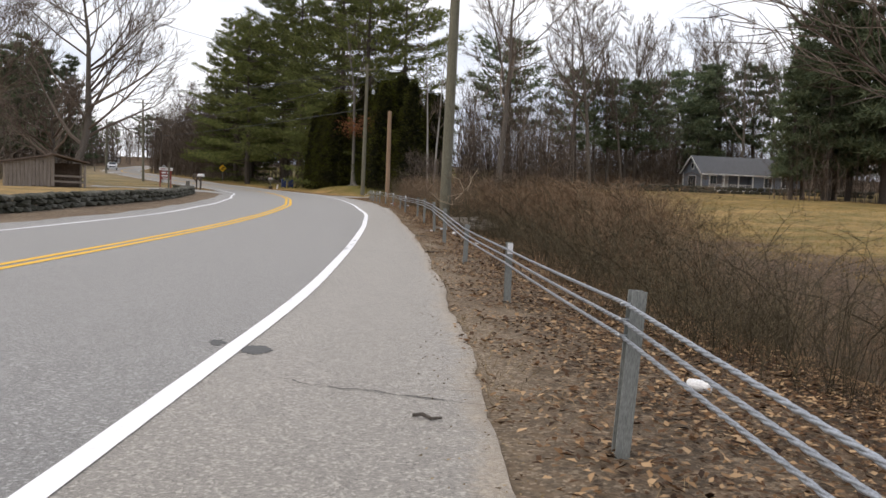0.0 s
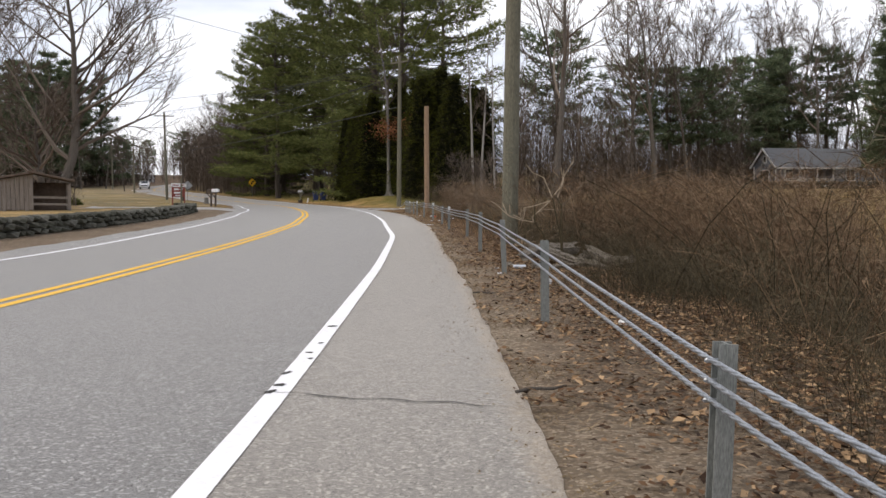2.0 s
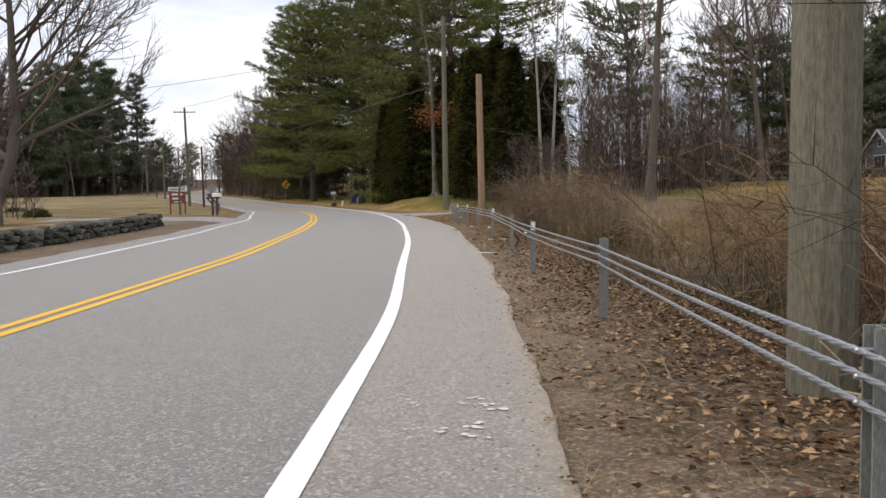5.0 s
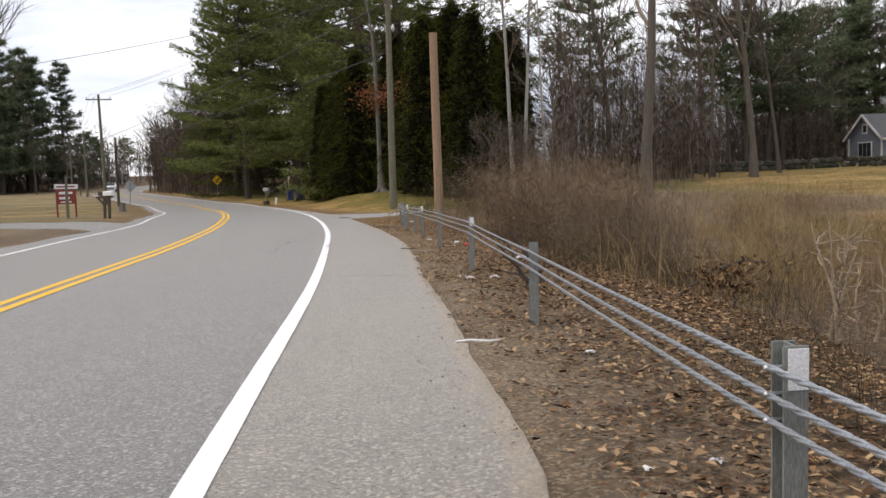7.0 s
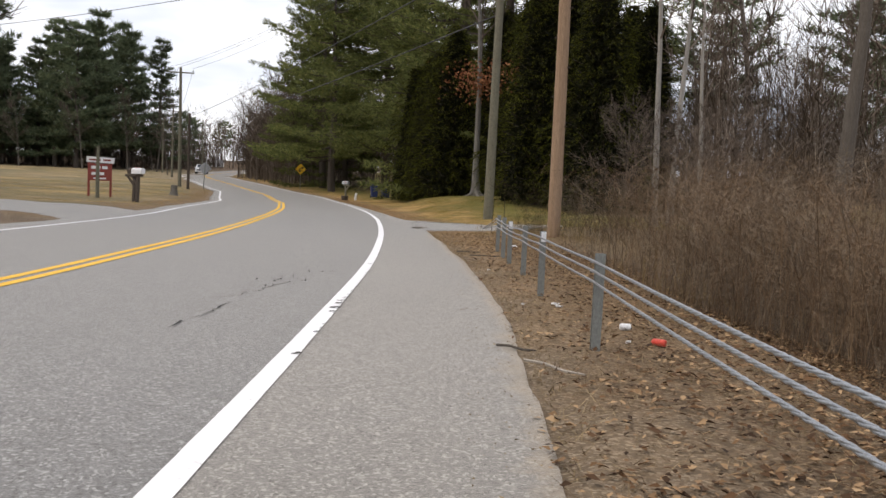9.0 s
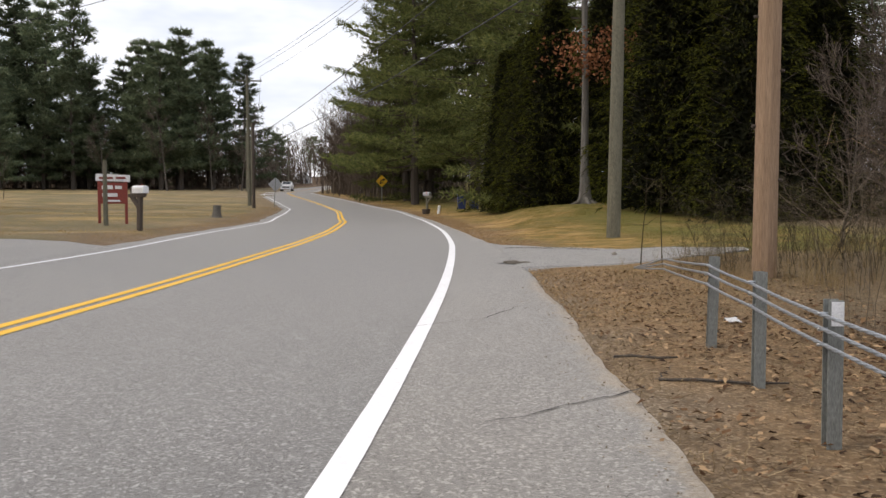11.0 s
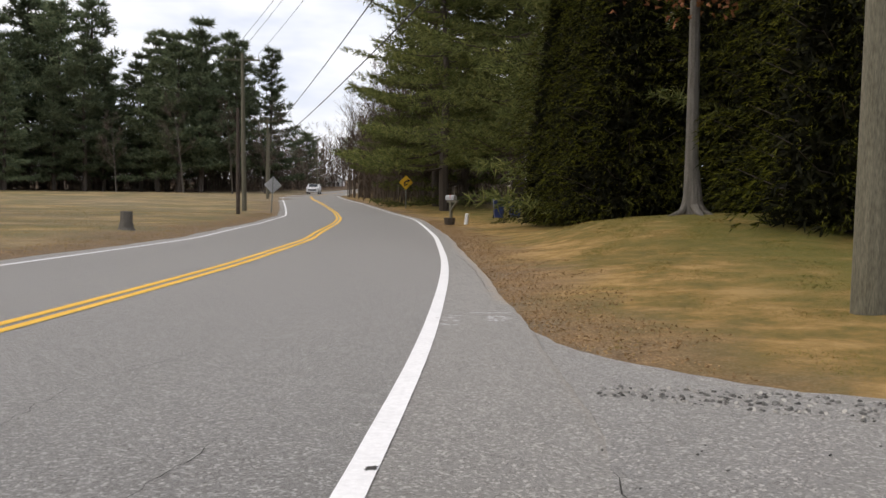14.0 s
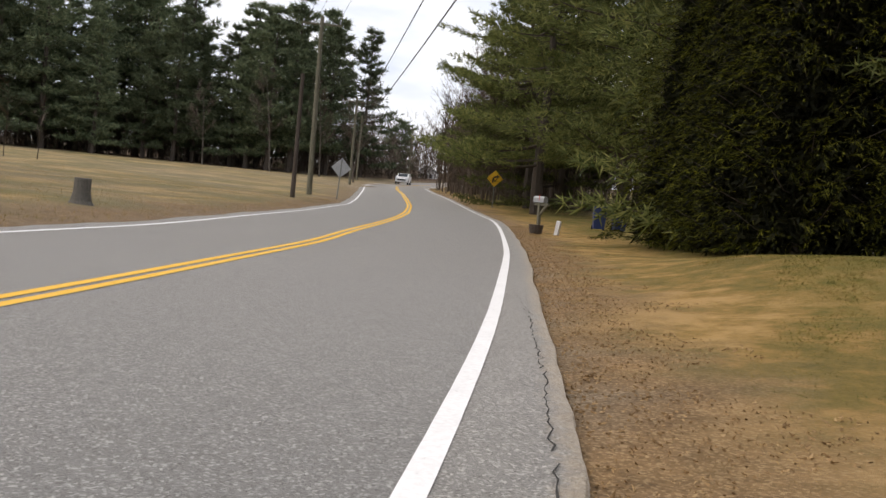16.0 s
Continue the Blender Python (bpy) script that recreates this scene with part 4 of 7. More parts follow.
def pine(seed, tall, reach, branches, per, blades, size, wide, bare=0.06, material=None, droop=0.0, gap=0.0, crown=(0.25, 0.70, 0.7)):
    """A white pine: trunk, boughs and needle crown, as two meshes."""
    rng = np.random.RandomState(seed)
    trunk = Shape()
    lean = rng.uniform(-0.02, 0.02, 2)
    stem = [Vector((lean[0] * z + 0.12 * math.sin(z * 0.4 + seed), lean[1] * z, z - 0.2)) for z in np.linspace(0, tall, 12)]
    trunk.tube(stem, [0.022 * tall * (1 - 0.93 * k / 11) * 0.75 for k in range(12)], 8)
    cs, ws, ss = [], [], []
    for b in range(branches):
        t = bare + (0.985 - bare) * (6 * (b // 6) + 1 + rng.normal(0, 1.2)) / branches
        z = tall * t
        turn = b * 2.4 + rng.uniform(-0.5, 0.5)
        u = (t - bare) / (1 - bare)
        prof = math.sin(math.pi * (crown[0] + crown[1] * u)) ** crown[2]
        length = reach * prof * (0.78 + 0.22 * math.sin(turn * 1.0 + seed + 5 * t)) * rng.uniform(0.5, 1.15) + 0.35
        if rng.rand() < gap:
            length *= 0.35
        rise = (-0.16 - droop) + 0.45 * t + rng.uniform(-0.12, 0.12)
        base = Vector(stem[0]).lerp(stem[-1], t)
        out = Vector((math.cos(turn), math.sin(turn), rise)).normalized()
        pts = []
        for k in range(6):
            q = k / 5
            pts.append(base + out * (length * q) + Vector((0, 0, 0.12 * length * q * q * (1.0 - 2.2 * droop) - 0.05 * length * math.sin(3.1 * q))))
        trunk.tube(pts, [max(0.012, 0.014 * length * (1 - 0.85 * k / 5)) for k in range(6)], 3, False)
        m = max(4, int(per * (0.35 + length / reach)))
        q = rng.uniform(0.25, 1.0, m) ** 0.7
        p = np.array(pts)
        f = q * 5
        i0 = np.minimum(f.astype(int), 4)
        on_b = p[i0] + (p[i0 + 1] - p[i0]) * (f - i0)[:, None]
        side = np.array([-math.sin(turn), math.cos(turn), 0.0])
        off = rng.uniform(-1, 1, m) * 0.5 * length * (1.10 - q) ** 0.55 * (0.35 + q)
        cs.append(on_b + side * off[:, None] + np.array(out) * (np.abs(off) * 0.45)[:, None] + rng.normal(0, 0.3 * size, (m, 3)) * [1, 1, 0.45] + [0, 0, 0.15 * size])
        w = np.array(out) * 0.75 + side * np.sign(off)[:, None] * 0.55 + [0, 0, 0.26]
        ws.append(w)
        ss.append(np.full(m, size) * rng.uniform(0.75, 1.25, m))
    v, t = tufts(np.concatenate(cs), np.concatenate(ws), np.concatenate(ss), blades, wide, 0.75, rng)
    return mesh_of("trunk", trunk, M_BARK_DARK), from_arrays("crown", v, t, material or M_PINE)


def cedar(seed, tall, reach, n, material=None):
    """A dense cedar of flat drooping sprays that reach to the ground."""
    rng = np.random.RandomState(seed)
    trunk = Shape()
    trunk.tube([Vector((0, 0, -0.2)), Vector((0.05, 0, tall * 0.5)), Vector((0, 0.05, tall * 0.96))], [0.2, 0.12, 0.02], 7)
    for b in range(90):
        t = 0.03 + 0.93 * b / 90
        a = b * 2.4
        ln = reach * (1 - t) ** 0.7 * 0.9 + 0.1
        p0 = Vector((0, 0, tall * t))
        p1 = p0 + Vector((math.cos(a) * ln * 0.6, math.sin(a) * ln * 0.6, 0.05 * ln))
        trunk.tube([p0, p1, p1 + Vector((math.cos(a) * ln * 0.4, math.sin(a) * ln * 0.4, 0.18 * ln))], [0.03, 0.018, 0.006], 3, False)
    t = rng.uniform(0.0, 1.0, n) ** 1.15
    a = rng.uniform(0, 6.283, n)
    lump = 1 + 0.16 * np.sin(3 * a + 9 * t + seed) + 0.12 * np.sin(5 * a - 17 * t) + 0.08 * np.sin(31 * t + 2 * a)
    rad = reach * ((1 - t) ** 0.62) * (0.82 + 0.18 * np.minimum(1, t * 9)) * lump * (1 - 0.42 * rng.rand(n) ** 2.2) + 0.05
    root = np.stack([rad * np.cos(a), rad * np.sin(a), 0.1 + (tall - 0.25) * t], -1)
    # each frond: a flat plate of sprays that runs outward and hangs at its tip
    k = 9
    u = np.tile(np.linspace(0.0, 1.0, k), n)
    aa = np.repeat(a, k) + np.repeat(rng.normal(0, 0.3, n), k)
    ln = np.repeat(rng.uniform(0.35, 0.75, n), k)
    side = rng.uniform(-1, 1, n * k) * 0.22 * np.sin(3.0 * u + 0.1)
    out, fall = ln * (0.9 * u - 0.35), ln * (0.25 * u - np.repeat(rng.uniform(0.35, 0.95, n), k) * u * u)
    c = np.repeat(root, k, 0) + np.stack([out * np.cos(aa) - side * np.sin(aa), out * np.sin(aa) + side * np.cos(aa), fall], -1)
    c[:, 2] = np.maximum(c[:, 2], 0.04)
    w = np.stack([np.cos(aa) - 1.6 * side * np.sin(aa), np.sin(aa) + 1.6 * side * np.cos(aa), 0.15 - 1.0 * u], -1)
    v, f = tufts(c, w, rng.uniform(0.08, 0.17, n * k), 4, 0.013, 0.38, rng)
    # inner sprays fill the crown, coloured dark to stand in for its shade
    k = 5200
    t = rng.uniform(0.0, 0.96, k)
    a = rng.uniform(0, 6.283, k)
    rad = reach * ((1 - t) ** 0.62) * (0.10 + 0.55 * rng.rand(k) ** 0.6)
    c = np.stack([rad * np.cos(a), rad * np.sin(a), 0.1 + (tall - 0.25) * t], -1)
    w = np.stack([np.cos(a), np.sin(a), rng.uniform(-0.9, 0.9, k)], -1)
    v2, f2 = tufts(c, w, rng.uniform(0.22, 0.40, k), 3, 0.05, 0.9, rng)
    return mesh_of("trunk", trunk, M_BARK_DARK), from_arrays("crown", v, f, material or M_HEDGE), from_arrays("inner_foliage", v2, f2, M_CEDAR_SHADE)


def brush(seed, tall, reach, stems, arch=0.5, thick=0.006, twigs=11):
    """A leafless bush: crooked stems that bow over, and a haze of side twigs, as two shapes."""
    r = random.Random(seed)
    s, tw = Shape(), Shape()
    for _ in range(stems):
        a, d = r.uniform(0, 6.28), reach * 0.85 * math.sqrt(r.random())
        b = r.uniform(0, 6.28)
        h = tall * r.uniform(0.3, 1.05)
        lean = arch * h * r.uniform(0.15, 1.2)
        bow = r.uniform(1.3, 2.3)
        pts = []
        for k in range(6):
            t = k / 5
            side = lean * t**1.35
            pts.append(Vector((d * math.cos(a) + side * math.cos(b) + r.uniform(-0.05, 0.05), d * math.sin(a) + side * math.sin(b) + r.uniform(-0.05, 0.05),
                               -0.1 + (h + 0.1) * math.sin(bow * t) / math.sin(min(bow, 1.57)) + r.uniform(-0.03, 0.03))))
        w = thick * r.uniform(0.5, 1.5)
        s.tube(pts, [w, w * 0.95, w * 0.8, w * 0.65, w * 0.45, w * 0.2], 3, False)
        for k in range(twigs):
            f = 5 * r.uniform(0.12, 0.99)
            i = min(int(f), 4)
            q = pts[i].lerp(pts[i + 1], f - i)
            c = r.uniform(0, 6.28)
            ln = tall * r.uniform(0.10, 0.32)
            e = q + Vector((math.cos(c) * ln * 0.85, math.sin(c) * ln * 0.85, ln * r.uniform(-0.45, 0.75)))
            o = Vector((-math.sin(c), math.cos(c), 0.4)) * (w * 0.5)
            tw.add([q - o, q + o, e], [(0, 1, 2)])
            q2 = q.lerp(e, r.uniform(0.3, 0.7))
            c += r.uniform(-1.4, 1.4)
            e2 = q2 + Vector((math.cos(c), math.sin(c), r.uniform(-0.5, 0.8))) * (ln * 0.55)
            tw.add([q2 - o * 0.7, q2 + o * 0.7, e2], [(0, 1, 2)])
    return s, tw


def stand(name, meshes, spots, label, category, group, names=("trunk", "crown", "inner_foliage")):
    """Sets copies of one plant at the spots (x, y, scale, turn), each with its own trunk and crown."""
    first = None
    for x, y, sc, turn in spots:
        m = pose(x, y, hz(x, y), 0, 0, turn) @ Matrix.Scale(sc, 4)
        if first is None:
            first = thing(name, Matrix(), label, category, group)
            for nm, me in zip(names, meshes):
                piece = part(nm, me, None, first)
                if nm in ("stem", "twigwork", "crown", "inner_foliage"):
                    piece["kind"] = "stuff"
            first.matrix_world = m
        else:
            ob = copy_thing(first, m)
            ob.matrix_basis = m
    return first


def scatter(name, meshes, spots, label, category, group):
    stand(name, meshes, [(x, y, sc, turn) for x, y, sc, turn in spots], label, category, group, ("stem", "twigwork"))


# white pines and cedars along the lawn and the bend
pine_big_a = pine(11, 27, 8.2, 120, 100, 5, 0.46, 0.038, 0.04, gap=0.20, crown=(0.38, 0.56, 0.6))
pine_big_b = pine(12, 26, 7.6, 114, 100, 5, 0.46, 0.038, 0.15, gap=0.22, crown=(0.36, 0.57, 0.6))
PINE_LABEL = "tall dark green white pine with layered boughs"
pine_big_c = pine(13, 26, 8.2, 108, 104, 5, 0.46, 0.038, 0.15, gap=0.18, crown=(0.40, 0.54, 0.55))
stand("pine_tree", pine_big_a, [(-13.5, 97.0, 0.95, 20), (-36.6, 132.0, 0.86, 80)], PINE_LABEL, "tree", "pines by the lawn")
stand("pine_tree", pine_big_c, [(-25.5, 117.0, 1.04, 200), (-41.5, 135.0, 0.80, 150), (-38.0, 129.5, 0.90, 230), (-20.0, 112.0, 0.97, 320), (-33.6, 120.5, 0.84, 190), (-43.5, 140.0, 0.6, 10)], "tall white pine with its boughs high over the road", "tree", "pines by the lawn")
stand("pine_tree", pine_big_b, [(-17.5, 102.5, 1.04, 120), (-30.5, 127.0, 1.08, 10), (-32.5, 137.0, 0.95, 250), (-9.0, 92.5, 0.82, 70)], PINE_LABEL, "tree", "pines by the lawn")
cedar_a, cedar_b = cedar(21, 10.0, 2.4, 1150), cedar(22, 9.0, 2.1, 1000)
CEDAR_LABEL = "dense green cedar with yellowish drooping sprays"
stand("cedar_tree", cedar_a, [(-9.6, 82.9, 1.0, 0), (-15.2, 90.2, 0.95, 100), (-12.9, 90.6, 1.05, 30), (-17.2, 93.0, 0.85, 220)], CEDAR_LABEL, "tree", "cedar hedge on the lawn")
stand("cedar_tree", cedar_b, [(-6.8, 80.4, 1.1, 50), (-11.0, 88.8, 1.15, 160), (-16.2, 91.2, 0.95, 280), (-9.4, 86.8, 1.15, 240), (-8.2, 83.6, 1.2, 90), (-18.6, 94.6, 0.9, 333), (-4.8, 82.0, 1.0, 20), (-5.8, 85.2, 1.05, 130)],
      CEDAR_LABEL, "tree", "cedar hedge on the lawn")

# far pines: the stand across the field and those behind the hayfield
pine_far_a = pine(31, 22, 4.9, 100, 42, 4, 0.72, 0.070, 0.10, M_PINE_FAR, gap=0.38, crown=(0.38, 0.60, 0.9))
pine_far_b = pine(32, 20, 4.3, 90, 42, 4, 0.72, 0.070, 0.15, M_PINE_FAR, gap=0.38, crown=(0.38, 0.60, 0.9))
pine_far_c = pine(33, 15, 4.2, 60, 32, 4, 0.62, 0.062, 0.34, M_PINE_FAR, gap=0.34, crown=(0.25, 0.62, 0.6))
rt = random.Random(77)
FAR_LABEL = "tall dark pine with a bare lower trunk"
row_left = [(-140, 136), (-133, 140), (-128, 150), (-136, 147), (-124, 155), (-131, 158), (-120, 160), (-126, 166), (-116, 166), (-122, 173), (-113, 173), (-118, 181),
            (-129, 143), (-138, 154), (-117, 158), (-112, 168), (-128, 172), (-110, 178), (-146, 146), (-142, 158), (-134, 166), (-131, 178), (-125, 184), (-118, 190), (-141, 168), (-150, 136)]
row_left2 = [(-105, 176), (-100, 180), (-104, 185), (-109, 183), (-99, 188), (-103, 193), (-97, 195), (-101, 176), (-107, 190)]
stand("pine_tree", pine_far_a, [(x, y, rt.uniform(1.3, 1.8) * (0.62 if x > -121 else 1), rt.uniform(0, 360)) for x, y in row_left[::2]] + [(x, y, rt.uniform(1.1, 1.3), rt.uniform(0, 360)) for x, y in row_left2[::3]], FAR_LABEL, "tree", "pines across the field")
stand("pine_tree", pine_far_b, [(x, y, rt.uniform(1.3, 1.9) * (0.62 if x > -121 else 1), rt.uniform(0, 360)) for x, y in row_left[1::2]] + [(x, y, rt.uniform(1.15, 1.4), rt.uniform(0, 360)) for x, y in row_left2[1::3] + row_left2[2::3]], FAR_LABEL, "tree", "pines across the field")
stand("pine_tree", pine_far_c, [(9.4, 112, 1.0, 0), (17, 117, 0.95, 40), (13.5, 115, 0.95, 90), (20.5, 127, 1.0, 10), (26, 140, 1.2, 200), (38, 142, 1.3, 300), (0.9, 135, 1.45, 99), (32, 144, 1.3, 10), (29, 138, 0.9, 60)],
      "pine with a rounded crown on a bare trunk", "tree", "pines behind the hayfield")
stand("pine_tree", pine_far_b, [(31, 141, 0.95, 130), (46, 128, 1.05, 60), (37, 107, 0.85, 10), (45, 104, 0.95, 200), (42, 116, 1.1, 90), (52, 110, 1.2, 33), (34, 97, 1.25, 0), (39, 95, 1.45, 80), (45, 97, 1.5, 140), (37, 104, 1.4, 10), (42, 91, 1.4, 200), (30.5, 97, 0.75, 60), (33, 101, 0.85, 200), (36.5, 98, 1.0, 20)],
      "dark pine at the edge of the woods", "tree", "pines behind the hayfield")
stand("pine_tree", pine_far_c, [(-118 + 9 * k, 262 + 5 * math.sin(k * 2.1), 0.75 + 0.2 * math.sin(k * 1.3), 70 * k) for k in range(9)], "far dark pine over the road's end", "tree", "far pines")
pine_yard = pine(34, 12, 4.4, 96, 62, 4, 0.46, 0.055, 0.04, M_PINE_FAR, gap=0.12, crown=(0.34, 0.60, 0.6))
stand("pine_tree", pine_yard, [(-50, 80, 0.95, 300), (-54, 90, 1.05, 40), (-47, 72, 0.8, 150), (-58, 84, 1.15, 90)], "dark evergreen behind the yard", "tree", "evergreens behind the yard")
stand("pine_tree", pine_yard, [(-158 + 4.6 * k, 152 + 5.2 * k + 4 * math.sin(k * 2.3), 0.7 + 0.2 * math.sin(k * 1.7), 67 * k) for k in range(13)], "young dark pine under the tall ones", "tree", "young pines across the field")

# leafless trees
oak_a = [mesh_of(n, s, m) for n, s, m in zip(("trunk", "crown"), bare_tree(41, 19, 0.23, 13, 0.40, 0.34, True, 0.11, (0.45, 0.68), 1.8), (M_BARK, M_TWIG))]
oak_b = [mesh_of(n, s, m) for n, s, m in zip(("trunk", "crown"), bare_tree(42, 22, 0.19, 14, 0.30, 0.30, True, 0.07, (0.4, 0.6), 1.6), (M_BARK, M_TWIG))]
oak_c = [mesh_of(n, s, m) for n, s, m in zip(("trunk", "crown"), bare_tree(43, 19, 0.15, 13, 0.29, 0.28, True, 0.09, (0.4, 0.6), 1.6), (M_BARK, M_TWIG))]
maple = [mesh_of(n, s, m) for n, s, m in zip(("trunk", "crown"), bare_tree(44, 13, 0.17, 22, 0.72, 0.17, True, 0.1, (0.55, 0.78), 1.6), (M_BARK, M_TWIG))]
slim = [mesh_of(n, s, m) for n, s, m in zip(("trunk", "crown"), bare_tree(45, 13, 0.10, 8, 0.17, 0.4, False, 0.025), (M_BARK_PALE, M_TWIG))]
stand("bare_tree", maple, [(-39, 66, 1.1, 160), (-33, 52, 0.9, 260)], "leafless spreading maple behind the yard", "tree", "bare trees of the yard")


def leaning_maple():
    """A maple with a stout trunk that leans out over the yard before its limbs rise."""
    shapes = bare_tree(47, 14.5, 0.30, 24, 0.62, 0.20, True, 0.09, (0.5, 0.75), 1.6)
    for shape in shapes:
        for k, q in enumerate(shape.v):
            out = 3.0 * (1 - math.exp(-max(q[2], 0.0) / 4.7))
            shape.v[k] = (q[0] + 0.86 * out, q[1] + 0.5 * out, q[2])
    return [mesh_of(n, q, m) for n, q, m in zip(("trunk", "crown"), shapes, (M_BARK, M_TWIG))]


stand("bare_tree", leaning_maple(), [(-26.9, 58.3, 1.0, 0)], "leafless maple with a stout leaning trunk", "tree", "leaning maple")
stand("bare_tree", maple, [(13.6, 24.0, 0.9, 40)], "leafless maple reaching over the hayfield", "tree", "hayfield maple")
stand("bare_tree", slim, [(-4.25, 69, 1.0, 0), (-3.8, 69.4, 0.95, 120), (-3.0, 70.5, 0.8, 250)], "slim leafless tree with pale grey bark", "tree", "slim pale trees")
stand("bare_tree", oak_a, [(0.95, 71, 1.05, 70), (9.5, 92, 1.05, 200), (16, 118, 1.1, 10), (34, 133, 1.1, 90)], "leafless oak with heavy crooked limbs", "tree", "bare woodland trees")
woods = []
for k in range(34):
    t = k / 34
    wx = -1 + 52 * t
    woods.append((wx + rt.uniform(-1.5, 1.5), (84 + 1.35 * (wx + 1) if wx < 20 else 116 + 0.9 * (wx - 20)) + rt.uniform(0, 22) + (14 if 22 < wx < 42 else 0), rt.uniform(0.95, 1.3), rt.uniform(0, 360)))
woods = [q for k, q in enumerate(woods) if q[0] > 25 or (k % 3 and (q[0] > 11 or k % 2))]
stand("bare_tree", oak_b, woods[::2] + [(-60, 166, 0.75, 10), (-56, 158, 0.7, 50), (-66, 178, 0.8, 100), (-50, 149, 0.7, 10), (-62, 172, 0.8, 200), (-53, 164, 0.8, 20)], "tall leafless woodland tree", "tree", "bare woodland trees")
stand("bare_tree", oak_c, woods[1::2] + [(-48, 148, 0.6, 0), (-52, 155, 0.65, 30), (-58, 172, 0.7, 10), (-95, 190, 0.6, 40), (-100, 200, 0.7, 80)], "slender leafless woodland tree", "tree", "bare woodland trees")
stand("bare_tree", oak_c, [(-96, 171, 0.75, 30), (-91, 176, 0.7, 130), (-88, 180, 0.72, 220), (-104, 166, 0.6, 10), (-74, 160, 0.5, 77)], "small leafless tree before the pines", "tree", "bare trees across the field")


def far_woods():
    """The brown thicket of far trunks and twigs that closes the view."""
    r = random.Random(9)
    s = Shape()

    def stem(x, y, h, w, twig=0.022):
        """A thin trunk, upswept limbs and a haze of twigs."""
        z = hz(x, y)
        pts = [Vector((x + 0.3 * k * r.uniform(-0.5, 0.5), y, z - 0.2 + h * k / 4)) for k in range(5)]
        s.tube(pts, [w, w * 0.8, w * 0.6, w * 0.35, w * 0.1], 3, False)
        for k in range(11):
            t = 0.15 + 0.8 * (k + r.random()) / 11
            p = pts[min(3, int(t * 4))].lerp(pts[min(3, int(t * 4)) + 1], t * 4 - min(3, int(t * 4)))
            a = r.uniform(0, 6.28)
            ln = h * r.uniform(0.18, 0.38) * (1.15 - 0.6 * t)
            e = p + Vector((math.cos(a) * ln * 0.75, math.sin(a) * ln * 0.75, ln * r.uniform(0.35, 0.9)))
            q = Vector((-math.sin(a), math.cos(a), 0.3)) * (twig * 1.2)
            s.add([p - q, p + q, e], [(0, 1, 2)])
            for _ in range(6):
                u = r.uniform(0.15, 1.0)
                o = p.lerp(e, u)
                c = a + r.uniform(-1.5, 1.5)
                tl = ln * r.uniform(0.25, 0.6)
                f = o + Vector((math.cos(c) * tl * 0.7, math.sin(c) * tl * 0.7, tl * r.uniform(0.0, 0.9)))
                g = Vector((-math.sin(c), math.cos(c), 0.4)) * (twig * 0.7)
                s.add([o - g, o + g, f], [(0, 1, 2)])

    for _ in range(1900):
        x = -3 + 66 * r.random() ** 1.15
        y = (78 + 1.35 * (x + 3) if x < 8 else 117 + 0.8 * max(0, x - 21)) + r.uniform(0, 26) + (16 if 23 < x < 44 else 0)
        stem(x, y, r.uniform(3, 12) if x < 25 else r.uniform(3, 12), r.uniform(0.02, 0.06))
    for _ in range(420):
        x, y = r.uniform(7, 50), r.uniform(118, 152)
        if not (22 < x < 44 and y < 139):
            stem(x, y, r.uniform(2.5, 6) if x < 24 else r.uniform(4, 11), r.uniform(0.02, 0.06), 0.028)
    for _ in range(130):
        stem(r.uniform(29.5, 46), r.uniform(92, 102), r.uniform(2.5, 10), r.uniform(0.02, 0.05))
    for _ in range(950):
        t = r.random()
        y = 131 + 72 * t
        x = float(on(RIGHT_LINE, y)) + 3.0 + 22 * r.random() ** 1.3
        stem(x, y, r.uniform(3, 14), r.uniform(0.02, 0.06), 0.034)
    for _ in range(300):
        y = r.uniform(146, 174)
        x = float(on(RIGHT_LINE, y)) + 1.5 + 14 * r.random()
        stem(x, y, r.uniform(6, 13.5), r.uniform(0.03, 0.06), 0.036)
    for _ in range(420):
        t = r.random()
        stem(-150 + 54 * t + r.uniform(-2, 5), 138 + 62 * t + r.uniform(0, 8), r.uniform(1.2, 3.5), 0.03, 0.05)
    for _ in range(1100):
        t = r.random()
        x, y = -150 + 54 * t + r.uniform(-4, 6), 137 + 62 * t + r.uniform(0, 26)
        stem(x, y, r.uniform(2, 13) * (0.6 + 0.4 * r.random()), r.uniform(0.03, 0.08), 0.045)
    for _ in range(260):
        x, y = r.uniform(-170, -20), r.uniform(240, 300)
        stem(x, y, r.uniform(7, 15), r.uniform(0.03, 0.07), 0.06)
    for _ in range(330):
        y = r.uniform(64, 92)
        x = -11 - (y - 47) - 26 * r.random() ** 1.4
        stem(x, y, r.uniform(1.5, 6.5), r.uniform(0.02, 0.04), 0.02)
    for _ in range(420):
        t = r.random()
        stem(-205 + 100 * t + r.uniform(-6, 6), 160 + 75 * t + r.uniform(0, 20), r.uniform(3, 12), r.uniform(0.04, 0.09), 0.10)
    for _ in range(160):
        x, y = r.uniform(-84, -52), r.uniform(92, 112)
        stem(x - 22, y + 6, r.uniform(3, 6), r.uniform(0.02, 0.05), 0.03)
    return single("far_woods", s, M_TWIG, "brown leafless thicket of far woodland", "woods", kind="stuff")


far_woods()

# the brushy hollow behind the cable rail
def brush_meshes(material, *args):
    return [mesh_of(n, s, material) for n, s in zip(("stem", "twigwork"), brush(*args))]


